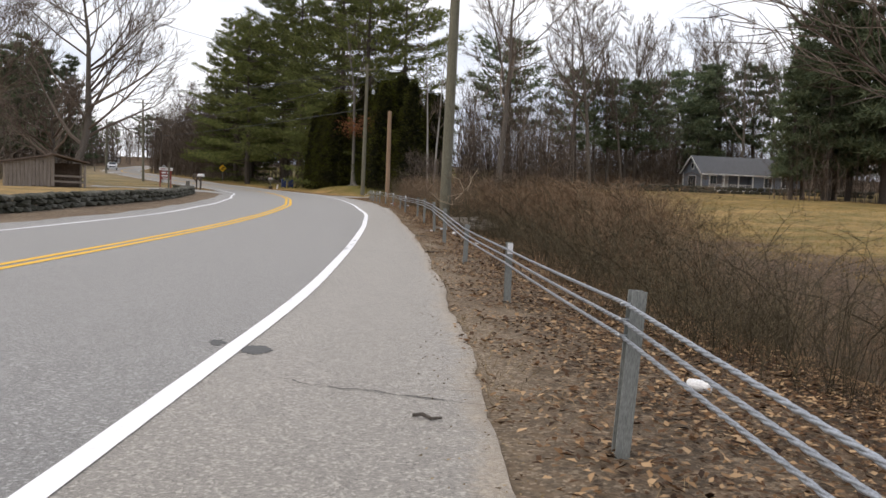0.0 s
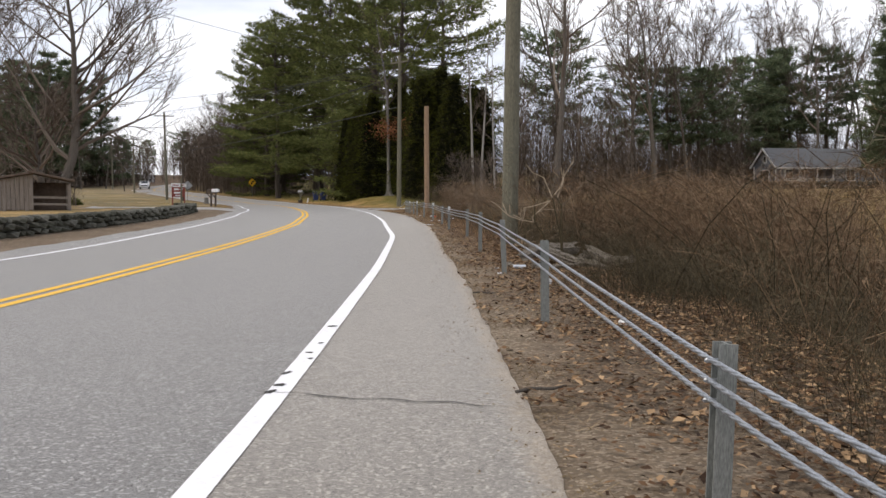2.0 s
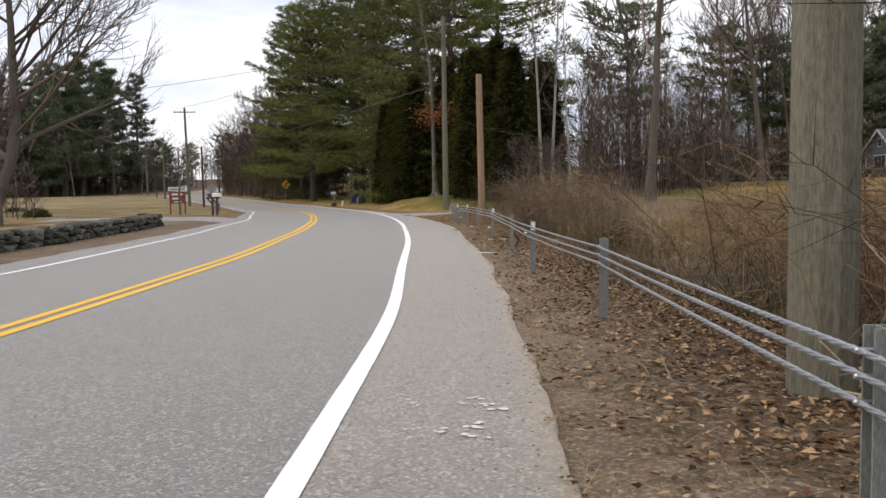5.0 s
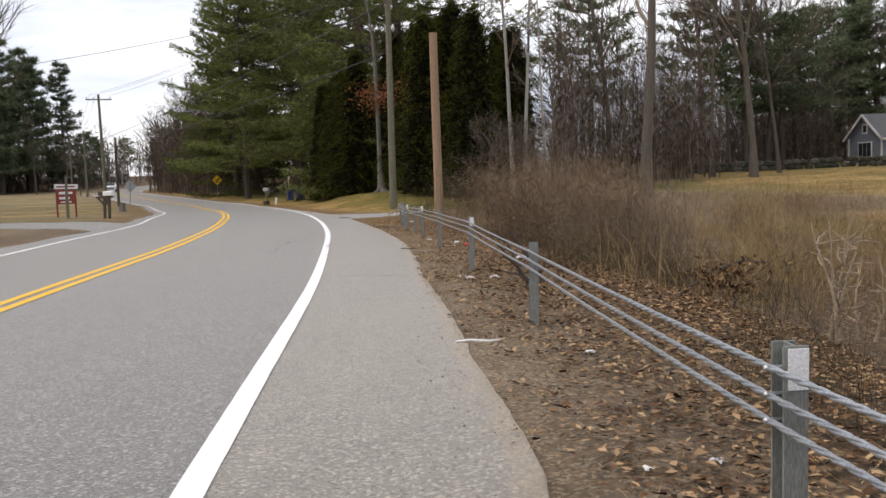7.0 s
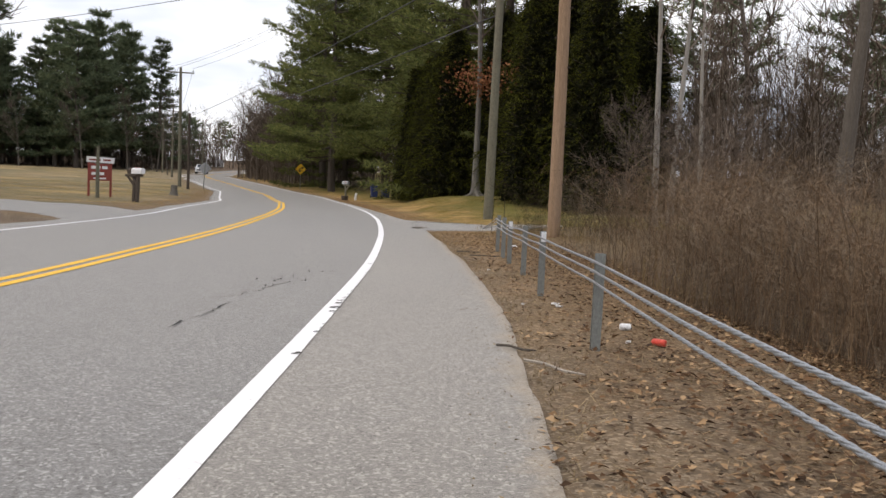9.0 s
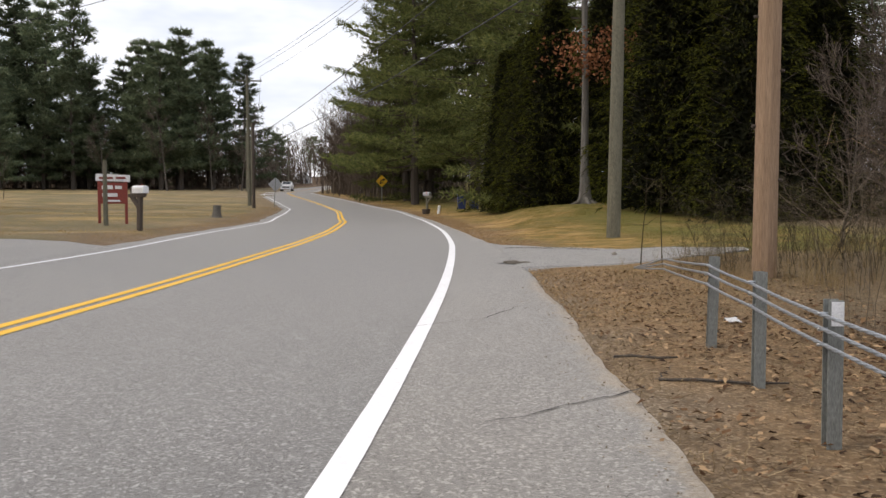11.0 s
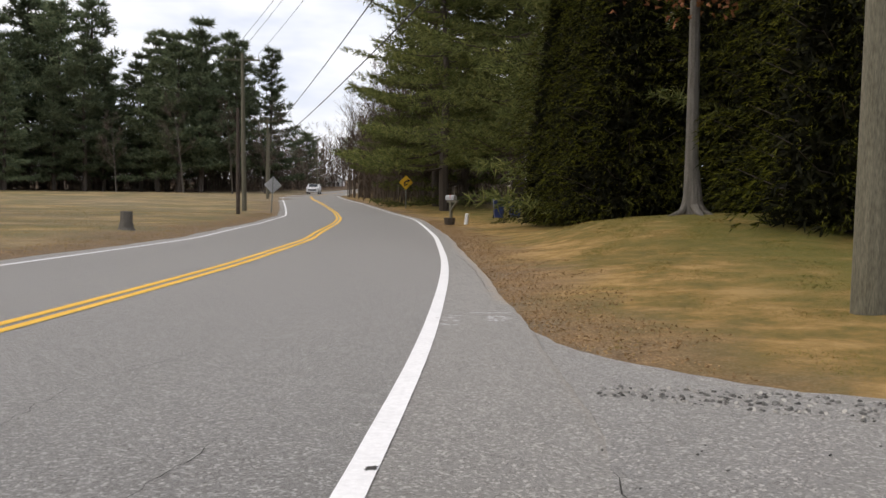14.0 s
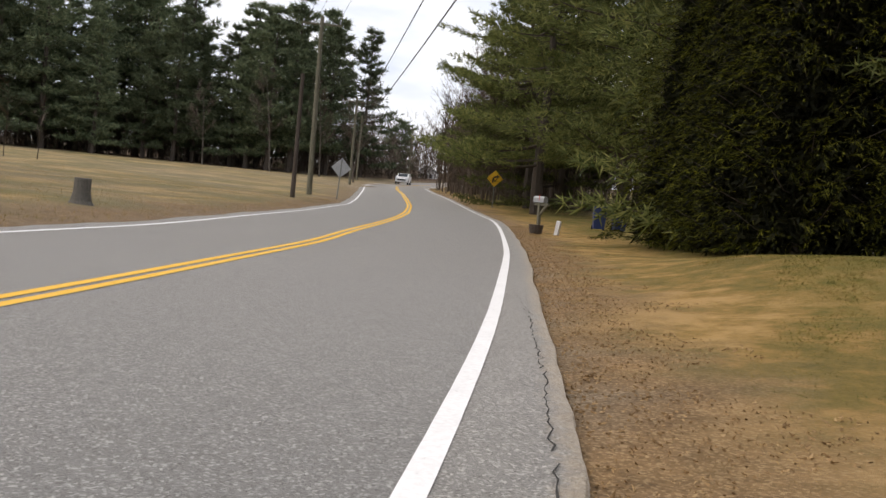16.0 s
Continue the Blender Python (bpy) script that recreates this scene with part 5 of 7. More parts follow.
brush_a = brush_meshes(M_BRUSH, 51, 1.6, 1.5, 46, 1.0, 0.0038, 20)
brush_b = brush_meshes(M_BRUSH_GREY, 52, 1.7, 1.5, 44, 1.2, 0.0040, 20)
brush_c = brush_meshes(M_BRUSH_PALE, 53, 2.6, 1.5, 50, 0.65, 0.0032, 32)
brush_e = brush_meshes(M_BRUSH, 55, 2.5, 1.5, 50, 0.7, 0.0032, 32)
brush_d = brush_meshes(M_STRAW, 54, 0.8, 1.0, 60, 0.6, 0.0030, 1)
BRUSH_LABEL = "tangled leafless brown brush behind the cable rail"
rb = random.Random(15)
spots_a, spots_b, spots_c, spots_d, spots_e = [], [], [], [], []
for k in range(190):
    y = -1 + 50 * (k / 190) + rb.uniform(-1, 1)
    d = (2.5 if 13 < y < 26 else 1.7) + 9.5 * rb.random() ** 1.2
    low = 0.46 + 0.62 * float(step(7, 20, y)) - 0.58 * float(step(32, 37, y)) * float(step(2.6, 4.0, d))
    if d > 4.5:
        low *= 0.55 + 0.45 * float(step(11, 20, y))
    if 30.5 < y < 50:
        d = max(d, 3.2)
        low = rb.uniform(0.7, 0.95) if float(right_edge(y)) + d > 1.0 + 0.36 * (y - 36) and y < 42 else min(low, 0.42)
    spot = (float(right_edge(y)) + d, y, low * rb.uniform(0.75, 1.15), rb.uniform(0, 360))
    (spots_a if rb.random() < 0.6 else spots_b).append(spot)
for k in range(64):
    y = 45.5 + 20 * rb.random()
    near = float(right_edge(y)) + 2.6
    spot = (near + (max(1.0, -0.9 - near)) * rb.random(), y, rb.uniform(0.55, 0.88) * (0.82 if y < 51 else 1), rb.uniform(0, 360))
    (spots_c if rb.random() < 0.55 else spots_e).append(spot)
for k in range(60):
    y = rb.uniform(43, 66)
    spots_d.append((float(right_edge(y)) + rb.uniform(2.2, 14), y, rb.uniform(0.6, 1.1), rb.uniform(0, 360)))
for k in range(110):
    y = rb.uniform(40, 66)
    spots_d.append((max(0.3, float(right_edge(y)) + 4.0) + 11 * rb.random(), y, rb.uniform(0.7, 1.25), rb.uniform(0, 360)))
spots_c = [s for s in spots_c if not (s[1] > 62.0 and s[0] < -4.0)]
spots_e = [s for s in spots_e if not (s[1] > 62.0 and s[0] < -4.0)]
spots_d = [s for s in spots_d if not (s[1] > 61 and s[0] < -5.0)]
for k in range(46):
    y = rb.uniform(25, 42)
    x = max(float(right_edge(y)) + 3.4, 1.2 + 0.36 * (y - 36)) + 7.5 * rb.random()
    (spots_a if rb.random() < 0.7 else spots_b).append((x, y, rb.uniform(0.75, 1.0), rb.uniform(0, 360)))
for k in range(44):
    y = rb.uniform(21, 33.5)
    spots_a.append((float(right_edge(y)) + rb.uniform(3.6, 10.5), y, rb.uniform(0.95, 1.22), rb.uniform(0, 360)))
for k in range(70):
    y = rb.uniform(42, 62)
    spots_a.append((max(0.2, float(right_edge(y)) + 3.5) + 9 * rb.random(), y, rb.uniform(0.28, 0.5), rb.uniform(0, 360)))
pool_free = lambda spots: [q for q in spots if ((q[0] - 0.5) / 1.9) ** 2 + ((q[1] - 39.9) / 2.1) ** 2 > 1]
spots_a, spots_b = pool_free(spots_a), pool_free(spots_b)
for k in range(46):
    spots_a.append((rb.uniform(1.2, 5.2), rb.uniform(22.5, 36), rb.uniform(0.95, 1.25), rb.uniform(0, 360)))
for k in range(110):
    y = rb.uniform(3, 34) if k % 2 else rb.uniform(20, 34)
    spots_b.append((float(right_edge(y)) + rb.uniform(1.8, 4.2), y, rb.uniform(0.28, 0.5), rb.uniform(0, 360)))
for k in range(34):
    (spots_a if k % 3 else spots_b).append((rb.uniform(2.0, 6.5), rb.uniform(29, 37.5), rb.uniform(0.9, 1.15), rb.uniform(0, 360)))
open_field = lambda spots: [(x, y, sc * (0.6 if y < 15 and x > 4.2 else 1), turn) for x, y, sc, turn in spots if not (y < 37 and x > 5.4)]
spots_a, spots_b = open_field(spots_a), open_field(spots_b)
log_free = lambda spots: [q for q in spots if ((q[0] - 1.35) / (1.0 + 1.1 * q[2])) ** 2 + ((q[1] - 23.9) / (1.0 + 0.9 * q[2])) ** 2 > 1]
spots_a, spots_b = log_free(spots_a), log_free(spots_b)
scatter("shrub", brush_a, spots_a, BRUSH_LABEL, "shrub", "brush behind the rail")
scatter("briar", brush_b, spots_b, "grey tangled briars behind the cable rail", "shrub", "brush behind the rail")
near_spots = []
for k in range(34):
    y = rb.uniform(3.5, 14)
    near_spots.append((float(right_edge(y)) + rb.uniform(2.0, 5.0), y, rb.uniform(0.5, 0.72), rb.uniform(0, 360)))
for k in range(96):
    y = rb.uniform(1.5, 24.5) if k % 4 else rb.uniform(32, 46)
    near_spots.append((float(right_edge(y)) + rb.uniform(1.25, 2.6), y, rb.uniform(0.16, 0.36), rb.uniform(0, 360)))
near_spots = log_free(near_spots)
scatter("briar", brush_b, near_spots, "grey-green tangled thicket close behind the rail", "shrub", "brush behind the rail")
scatter("briar", brush_b, [(-6.75, 64.5, 0.6, 80), (-7.1, 63.0, 0.3, 150), (-6.95, 63.8, 0.4, 20), (-6.7, 65.4, 0.75, 310), (-7.2, 64.3, 0.28, 250), (-5.7, 63.2, 0.65, 220), (-5.4, 65.3, 0.7, 300), (-4.9, 64.4, 0.85, 40), (-4.4, 65.7, 0.9, 110), (-4.9, 62.9, 0.8, 190)],
        "grey-green tangled brush beside the driveway", "shrub", "brush beside the driveway")
scatter("bush", brush_c, spots_c, "tall grey leafless bush behind the rail", "shrub", "tall brush behind the rail")
scatter("bush", brush_e, spots_e, "tall brown leafless bush behind the rail", "shrub", "tall brush behind the rail")
for k in range(26):
    y = rb.uniform(61.5, 66.3)
    spots_d.append((-7.9 + 2.6 * rb.random() + 0.18 * (y - 62), y, rb.uniform(0.2, 0.5), rb.uniform(0, 360)))
scatter("grass_clump", brush_d, spots_d, "clump of tall dead straw-coloured grass", "grass clump", "dead grass behind the rail")
scatter("briar", brush_b, [(-33 - k * 3.6 + rb.uniform(-1, 1), 122 + k * 6.2, rb.uniform(0.9, 1.3), rb.uniform(0, 360)) for k in range(10)], "grey leafless bush on the bank", "shrub", "brush by the far bend")


# ---------------------------------------------------------------- cable rail
POSTS = [(3.35, 0.9), (2.86, 5.68), (2.32, 10.4), (1.71, 14.48), (1.07, 18.6), (0.47, 22.93), (-0.175, 27.2), (-0.89, 32.0), (-1.80, 35.95), (-2.555, 40.39), (-3.44, 44.53),
         (-4.415, 48.77), (-5.18, 51.7), (-5.685, 53.9), (-6.13, 55.42), (-6.42, 56.6), (-6.72, 57.8)]


# each post's top over the road
POST_TOPS = [0.65, 0.66, 0.55, 0.53, 0.636, 0.67, 0.675, 0.635, 0.64, 0.60, 0.65, 0.633, 0.64, 0.605, 0.605, 0.62, 0.62]
POST_LEANS = {1: 3.5, 5: -2.2, 3: 2.0, 9: 1.0}


def rail_post():
    """An I-section steel post, its flanges facing along the road; the top is its origin."""
    h, g, t, q = 0.036, 0.030, 0.004, 0.003
    ring = [(-g, -h), (g, -h), (g, -h + 2 * t), (q, -h + 2 * t), (q, h - 2 * t), (g, h - 2 * t), (g, h), (-g, h), (-g, h - 2 * t), (-q, h - 2 * t), (-q, -h + 2 * t), (-g, -h + 2 * t)]
    n = len(ring)
    s = Shape()
    s.v = [(x, y, -0.95) for x, y in ring] + [(x, y, 0.0) for x, y in ring]
    s.f = [(k, (k + 1) % n, (k + 1) % n + n, k + n) for k in range(n)] + [tuple(range(n, 2 * n))]
    return s


def cable_rail():
    rail = thing("cable_guardrail", Matrix(), "three twisted steel cables on grey steel posts along the road edge", "guardrail")
    rp = random.Random(3)
    data = mesh_of("post", rail_post(), M_POST)
    bolt = Shape()
    bolt.tube([(0, 0, 0), (-0.056, 0, 0), (-0.062, 0, 0)], [0.008, 0.009, 0.005], 6)
    bolt_me = mesh_of("hook_bolt", bolt, M_GALV)
    plate_me = mesh_of("reflector", Shape().box(0.05, 0.004, 0.10, Matrix(), 0.001), M_REFLECT)
    way = math.degrees(math.atan2(-1.0, 7.0))
    lines = [[], [], []]
    levels = (-0.058, -0.122, -0.186)
    for i, (x, y) in enumerate(POSTS):
        nx, ny = POSTS[min(i + 1, len(POSTS) - 1)], POSTS[max(i - 1, 0)]
        turn = math.degrees(math.atan2(nx[1] - ny[1], nx[0] - ny[0])) - 90
        z = POST_TOPS[i]
        post = part("post", data, None, rail)
        post.matrix_world = pose(x, y, z, rp.uniform(-1.5, 1.5), POST_LEANS.get(i, rp.uniform(-0.8, 0.8)), turn)
        for lv in levels:
            b = part("hook_bolt", bolt_me, None, post)
            b.matrix_parent_inverse = Matrix()
            b.matrix_basis = pose(-0.002, 0, lv)
        if i in (2, 8, 10, 12, 14):
            p = part("reflector", plate_me, None, post, "white reflector plate")
            p.matrix_basis = pose(0.004, -0.0385, -0.055)
        c, s = math.cos(radians(turn)), math.sin(radians(turn))
        for k, lv in enumerate(levels):
            lines[k].append(Vector((x - 0.05 * c, y - 0.05 * s, z + lv + rp.uniform(-0.008, 0.008))))
    for k in range(3):
        lines[k].insert(0, lines[k][0] + Vector((0.6, -5.2, 0.0)))
        lines[k].append(Vector((-7.35, 60.6, hz(-7.35, 60.6) + 0.30 + 0.05 * (2 - k))))
        lines[k].append(Vector((-7.85, 62.1, hz(-7.85, 62.1) + 0.18)))
    for k in range(3):
        # even steps along the sagging cable, three strands wound round it
        path = []
        for a, b in zip(lines[k], lines[k][1:]):
            n = max(2, int((b - a).length / 0.05))
            for q in range(n):
                t = q / n
                path.append(a.lerp(b, t) + Vector((0, 0, -0.006 * math.sin(math.pi * t))))
        cable = part("cable", Shape().tube(path[::4] + path[-1:], 0.005, 4), M_GALV, rail, "twisted galvanised steel cable")
        for strand in range(3):
            pts = []
            for q, p in enumerate(path):
                ang = 2 * math.pi * (q * 0.05 / 0.23 + strand / 3)
                pts.append(p + Vector((0.0052 * math.cos(ang), 0, 0.0052 * math.sin(ang))))
            part("strand", Shape().tube(pts, 0.0054, 4), M_GALV, cable, smooth=True)
    return rail


cable_rail()


# ---------------------------------------------------------------- poles and wires
def pole(name, x, y, tall, r0, r1, material, label, lean=(0, 0), arm=0.0, arm_turn=0.0, group="utility poles", lamp=False, spikes=False):
    p = thing(name, pose(x, y, hz(x, y), lean[0], lean[1], 0), label, "utility pole", group)
    s = Shape()
    s.tube([(0, 0, -0.3), (0, 0, tall * 0.3), (0, 0, tall * 0.7), (0, 0, tall)], [r0, r0 * 0.7 + r1 * 0.3, r0 * 0.3 + r1 * 0.7, r1], 12)
    part("shaft", s, material, p, smooth=False)
    if arm:
        a = Shape().box(arm, 0.09, 0.11, pose(0, 0, tall - 0.45, 0, 0, arm_turn), 0.01)
        part("crossarm", a, M_POLE, p)
        for k in (-0.46, -0.2, 0.46):
            pin = Shape()
            m = pose(0, 0, tall - 0.40, 0, 0, arm_turn) @ pose(k * arm, 0, 0)
            pin.tube([m @ Vector((0, 0, 0.03)), m @ Vector((0, 0, 0.12)), m @ Vector((0, 0, 0.2))], [0.02, 0.05, 0.03], 8)
            part("insulator", pin, M_SIGN_BACK, p)
    if lamp:
        head = Shape()
        m = pose(0, 0, tall - 0.5, 0, 0, arm_turn)
        head.tube([m @ Vector((0, 0, 0)), m @ Vector((0.9, 0, 0.25)), m @ Vector((1.8, 0, 0.3))], 0.03, 6)
        head.box(0.6, 0.22, 0.12, m @ pose(2.0, 0, 0.28), 0.03)
        part("lamp_arm", head, M_SIGN_BACK, p, "grey street lamp on a bracket arm")
    if spikes:
        for k in range(7):
            pin = Shape()
            z = tall * (0.2 + 0.11 * k)
            pin.tube([(0, 0, z), (-r0 * 1.2 if k % 2 else r0 * 1.2, -0.05, z)], 0.02, 5)
            part("knot", pin, M_POLE_DARK, p)
    return p


pole("utility_pole", 0.2, 29.6, 11.5, 0.17, 0.125, M_POLE, "weathered grey wooden utility pole just behind the rail", (0, 0.8))
pole("utility_pole", -9.75, 72.6, 10.3, 0.165, 0.11, M_POLE, "weathered grey wooden utility pole standing on the lawn", (0, 0.6), arm=1.9, arm_turn=-40)
pole("pole_stub", -6.4, 63.1, 5.95, 0.15, 0.13, M_POLE_BROWN, "cut-off brown wooden pole in the brush", (0.5, 0), spikes=True)
pole("utility_pole", -45.3, 113.9, 10.4, 0.17, 0.11, M_POLE, "grey wooden utility pole with a crossarm", (0, -0.8), arm=2.3, arm_turn=32)
pole("utility_pole", -39.25, 104.7, 5.75, 0.115, 0.085, M_POLE_DARK, "short dark creosoted pole beside the road")
pole("utility_pole", -66.5, 148.5, 9.0, 0.15, 0.10, M_POLE, "grey wooden utility pole farther along the road", arm=2.0, arm_turn=40)
pole("utility_pole", -84.5, 176, 9.0, 0.15, 0.10, M_POLE, "distant wooden utility pole", arm=2.0, arm_turn=40)
pole("utility_pole", -90, 199, 9.0, 0.15, 0.10, M_POLE, "distant wooden utility pole", arm=2.0, arm_turn=10)
pole("utility_pole", -76, 222, 8.5, 0.15, 0.10, M_POLE, "distant wooden utility pole", arm=2.0, arm_turn=-20)
pole("utility_pole", 5.5, -12, 11.5, 0.20, 0.15, M_POLE, "weathered grey wooden utility pole behind the start")


def wire(points, sag, r, label="sagging overhead cable"):
    s = Shape()
    pts = []
    for a, b in zip(points, points[1:]):
        a, b = Vector(a), Vector(b)
        for k in range(14):
            t = k / 14
            pts.append(a.lerp(b, t) - Vector((0, 0, sag * 4 * t * (1 - t))))
    pts.append(Vector(points[-1]))
    s.tube(pts, r, 5)
    return single("overhead_wire", s, M_WIRE, label, "wire", "overhead wires")


A, B, C, D, E2 = (0.36, 29.6), (-9.75, 72.6), (-45.3, 113.9), (-66.5, 148.5), (-84.5, 176)
for off in (-0.85, -0.35, 0.85):
    wire([(5.5 + off, -12, 11.2), (A[0] + off, A[1], 11.0), (B[0] + 0.75 * off, B[1] - 0.6 * off, 10.2), (C[0] + 0.9 * off, C[1] + 0.6 * off, 10.6), (D[0] + 0.8 * off, D[1] + 0.5 * off, 10.0), (E2[0] + 0.8 * off, E2[1] + 0.5 * off, 10.2)], 0.5, 0.011,
         "thin overhead power line sagging between poles")
wire([(5.5, -12, 8.4), (A[0], A[1], 8.2), (B[0], B[1], 9.0), (D[0], D[1], 8.2), (E2[0], E2[1], 8.4)], 0.55, 0.024, "thick black overhead cable")
wire([(B[0], B[1], 6.9), (D[0] + 0.2, D[1] + 0.2, 6.9), (E2[0], E2[1], 7.2)], 0.5, 0.024, "black overhead cable strung between the poles")
wire([(B[0], B[1], 9.4), (-62, 90, 9.2)], 1.0, 0.014, "service wire crossing high over the road")
wire([(B[0], B[1], 9.6), (-22, 30, 9.8)], 0.7, 0.012, "service wire crossing high over the road")


# ---------------------------------------------------------------- signs and mailboxes
def farm_sign(x, y, turn):
    sg = thing("farm_sign", pose(x, y, hz(x, y), 0, 0, turn), "dark red wooden roadside sign with white lettering on two posts", "sign")
    for px in (-0.44, 0.44):
        part("post", Shape().box(0.09, 0.09, 1.8, pose(px, 0, 0.7), 0.01), M_RED_BOARD, sg)
    part("header_board", Shape().box(1.12, 0.05, 0.24, pose(0.02, -0.03, 1.56, 0, 2, 0), 0.01), M_WHITE, sg, "white header board with dark letters")
    part("board", Shape().box(0.84, 0.05, 0.72, pose(0, -0.02, 1.04), 0.01), M_RED_BOARD, sg, "dark red board")
    for px, pz, w, h, m in [(-0.2, 1.56, 0.45, 0.07, M_RED_BOARD), (0.28, 1.56, 0.32, 0.07, M_RED_BOARD), (-0.16, 1.24, 0.36, 0.13, M_WHITE), (0.2, 1.24, 0.22, 0.11, M_WHITE),
                            (-0.08, 0.98, 0.5, 0.12, M_WHITE), (0.0, 0.78, 0.5, 0.06, M_WHITE)]:
        part("letter_bar", Shape().box(w, 0.012, h, pose(px, -0.062, pz), 0.003), m, sg)
    return sg


farm_sign(-27.4, 76.5, 30)
part_post = thing("wooden_post", pose(-26.6, 75.2, hz(-26.6, 75.2), 2, 1, 0), "leaning weathered wooden post by the farm sign", "post")
part("shaft", Shape().tube([(0, 0, -0.2), (0, 0, 1.0), (0.02, 0, 2.1)], [0.08, 0.075, 0.06], 8), M_POLE, part_post)


def mailbox(x, y, turn, label, box_mat, post_mat):
    mb = thing("mailbox", pose(x, y, hz(x, y), 0, 0, turn), label, "mailbox", "mailboxes")
    part("post", Shape().box(0.1, 0.1, 1.25, pose(0, 0, 0.5, 0, 2, 0), 0.008), post_mat, mb)
    part("arm", Shape().box(0.09, 0.7, 0.09, pose(0, 0.1, 0.98), 0.008).box(0.07, 0.5, 0.07, pose(0, 0.2, 0.80, 45, 0, 0), 0.006), post_mat, mb)
    s = Shape()
    ring = [(-0.09, 0.0), (0.09, 0.0)] + [(0.09 * math.cos(a), 0.12 + 0.09 * math.sin(a)) for a in np.linspace(0, math.pi, 9)]
    n = len(ring)
    s.v = [(px, -0.28, 1.04 + pz) for px, pz in ring] + [(px, 0.28, 1.04 + pz) for px, pz in ring]
    s.f = [tuple(range(n)), tuple(reversed(range(n, 2 * n)))] + [(k, k + n, (k + 1) % n + n, (k + 1) % n) for k in range(n)]
    box = part("box", s, box_mat, mb)
    part("door", Shape().box(0.17, 0.012, 0.17, pose(0, -0.288, 1.13), 0.004), box_mat, box)
    part("flag", Shape().box(0.006, 0.03, 0.18, pose(0.1, 0.05, 1.2), 0.002), M_RED_CAN, box, "red flag")
    return mb


mailbox(-22.7, 72.0, 70, "pale grey mailbox on a dark wooden post by the driveway", M_REFLECT, M_POLE_DARK)
mailbox(-23.3, 72.7, 75, "dark mailbox on a leaning wooden post", M_POLE_DARK, M_POLE_DARK)
mailbox(-24.6, 99.4, -120, "pale grey mailbox on a grey wooden post by the cedars", M_SIGN_BACK, M_POLE)


def arrow_sign(x, y, turn):
    sg = thing("curve_sign", pose(x, y, hz(x, y), 0, 0, turn), "yellow diamond warning sign with a black curve arrow", "road sign")
    part("post", Shape().box(0.06, 0.04, 2.4, pose(0, 0.04, 1.0), 0.004), M_POST, sg)
    part("plate", Shape().box(0.76, 0.008, 0.76, pose(0, 0, 1.95, 0, 45, 0), 0.003), M_YELLOW_SIGN, sg, "yellow diamond plate")
    a = Shape()
    pts = [(-0.12, 1.68), (-0.12, 1.88), (-0.08, 2.0), (0.04, 2.06), (0.14, 2.08)]
    for (ax, az), (bx, bz) in zip(pts, pts[1:]):
        nx, nz = -(bz - az), bx - ax
        ln = math.hypot(nx, nz)
        nx, nz = 0.045 * nx / ln, 0.045 * nz / ln
        a.add([(ax + nx, -0.010, az + nz), (bx + nx, -0.010, bz + nz), (bx - nx, -0.010, bz - nz), (ax - nx, -0.010, az - nz)], [(0, 1, 2, 3)])
    a.add([(0.12, -0.010, 2.22), (0.32, -0.010, 2.09), (0.12, -0.010, 1.95)], [(0, 1, 2)])
    part("arrow", a, M_BLACK, sg, "black curved arrow")
    return sg


arrow_sign(-38.5, 124.7, 28)
back_sign = thing("road_sign", pose(-42.0, 112.1, hz(-42.0, 112.1), 0, 3, 28), "grey back of a diamond road sign on a steel post", "road sign")
part("post", Shape().box(0.06, 0.04, 2.5, pose(0, -0.04, 1.0), 0.004), M_POST, back_sign)
part("plate", Shape().box(0.78, 0.008, 0.78, pose(0, 0, 1.75, 0, 45, 0), 0.003), M_SIGN_BACK, back_sign, "dull aluminium back of the plate")

stump = Shape()
stump.tube([(0, 0, -0.1), (0, 0, 0.06), (0.01, 0, 0.25), (0.02, 0, 0.52)], [0.32, 0.21, 0.17, 0.165], 16)
single("tree_stump", stump, M_OAK, "short grey-brown tree stump in the field", "stump", m=pose(-28.2, 83.85, hz(-28.2, 83.85)))


def bin_at(x, y, turn, mat, label):
    b = thing("wheelie_bin", pose(x, y, hz(x, y), 0, 0, turn), label, "bin", "wheeled bins")
    s = Shape()
    s.v = [(sx * (0.22 + 0.06 * t), sy * (0.24 + 0.08 * t), 0.06 + 0.9 * t) for t in (0, 1) for sx, sy in ((-1, -1), (1, -1), (1, 1), (-1, 1))]
    s.f = [(3, 2, 1, 0), (4, 5, 6, 7), (0, 1, 5, 4), (1, 2, 6, 5), (2, 3, 7, 6), (3, 0, 4, 7)]
    part("body", s, mat, b)
    part("lid", Shape().box(0.60, 0.70, 0.07, pose(0, 0, 1.0, 3, 0, 0), 0.02), mat, b)
    part("handle", Shape().tube([(-0.2, 0.36, 0.95), (0.2, 0.36, 0.95)], 0.018, 6), mat, b)
    for sx in (-0.24, 0.24):
        part("wheel", Shape().tube([(sx - 0.03, 0.26, 0.1), (sx + 0.03, 0.26, 0.1)], 0.1, 12), M_TYRE, b)
    return b


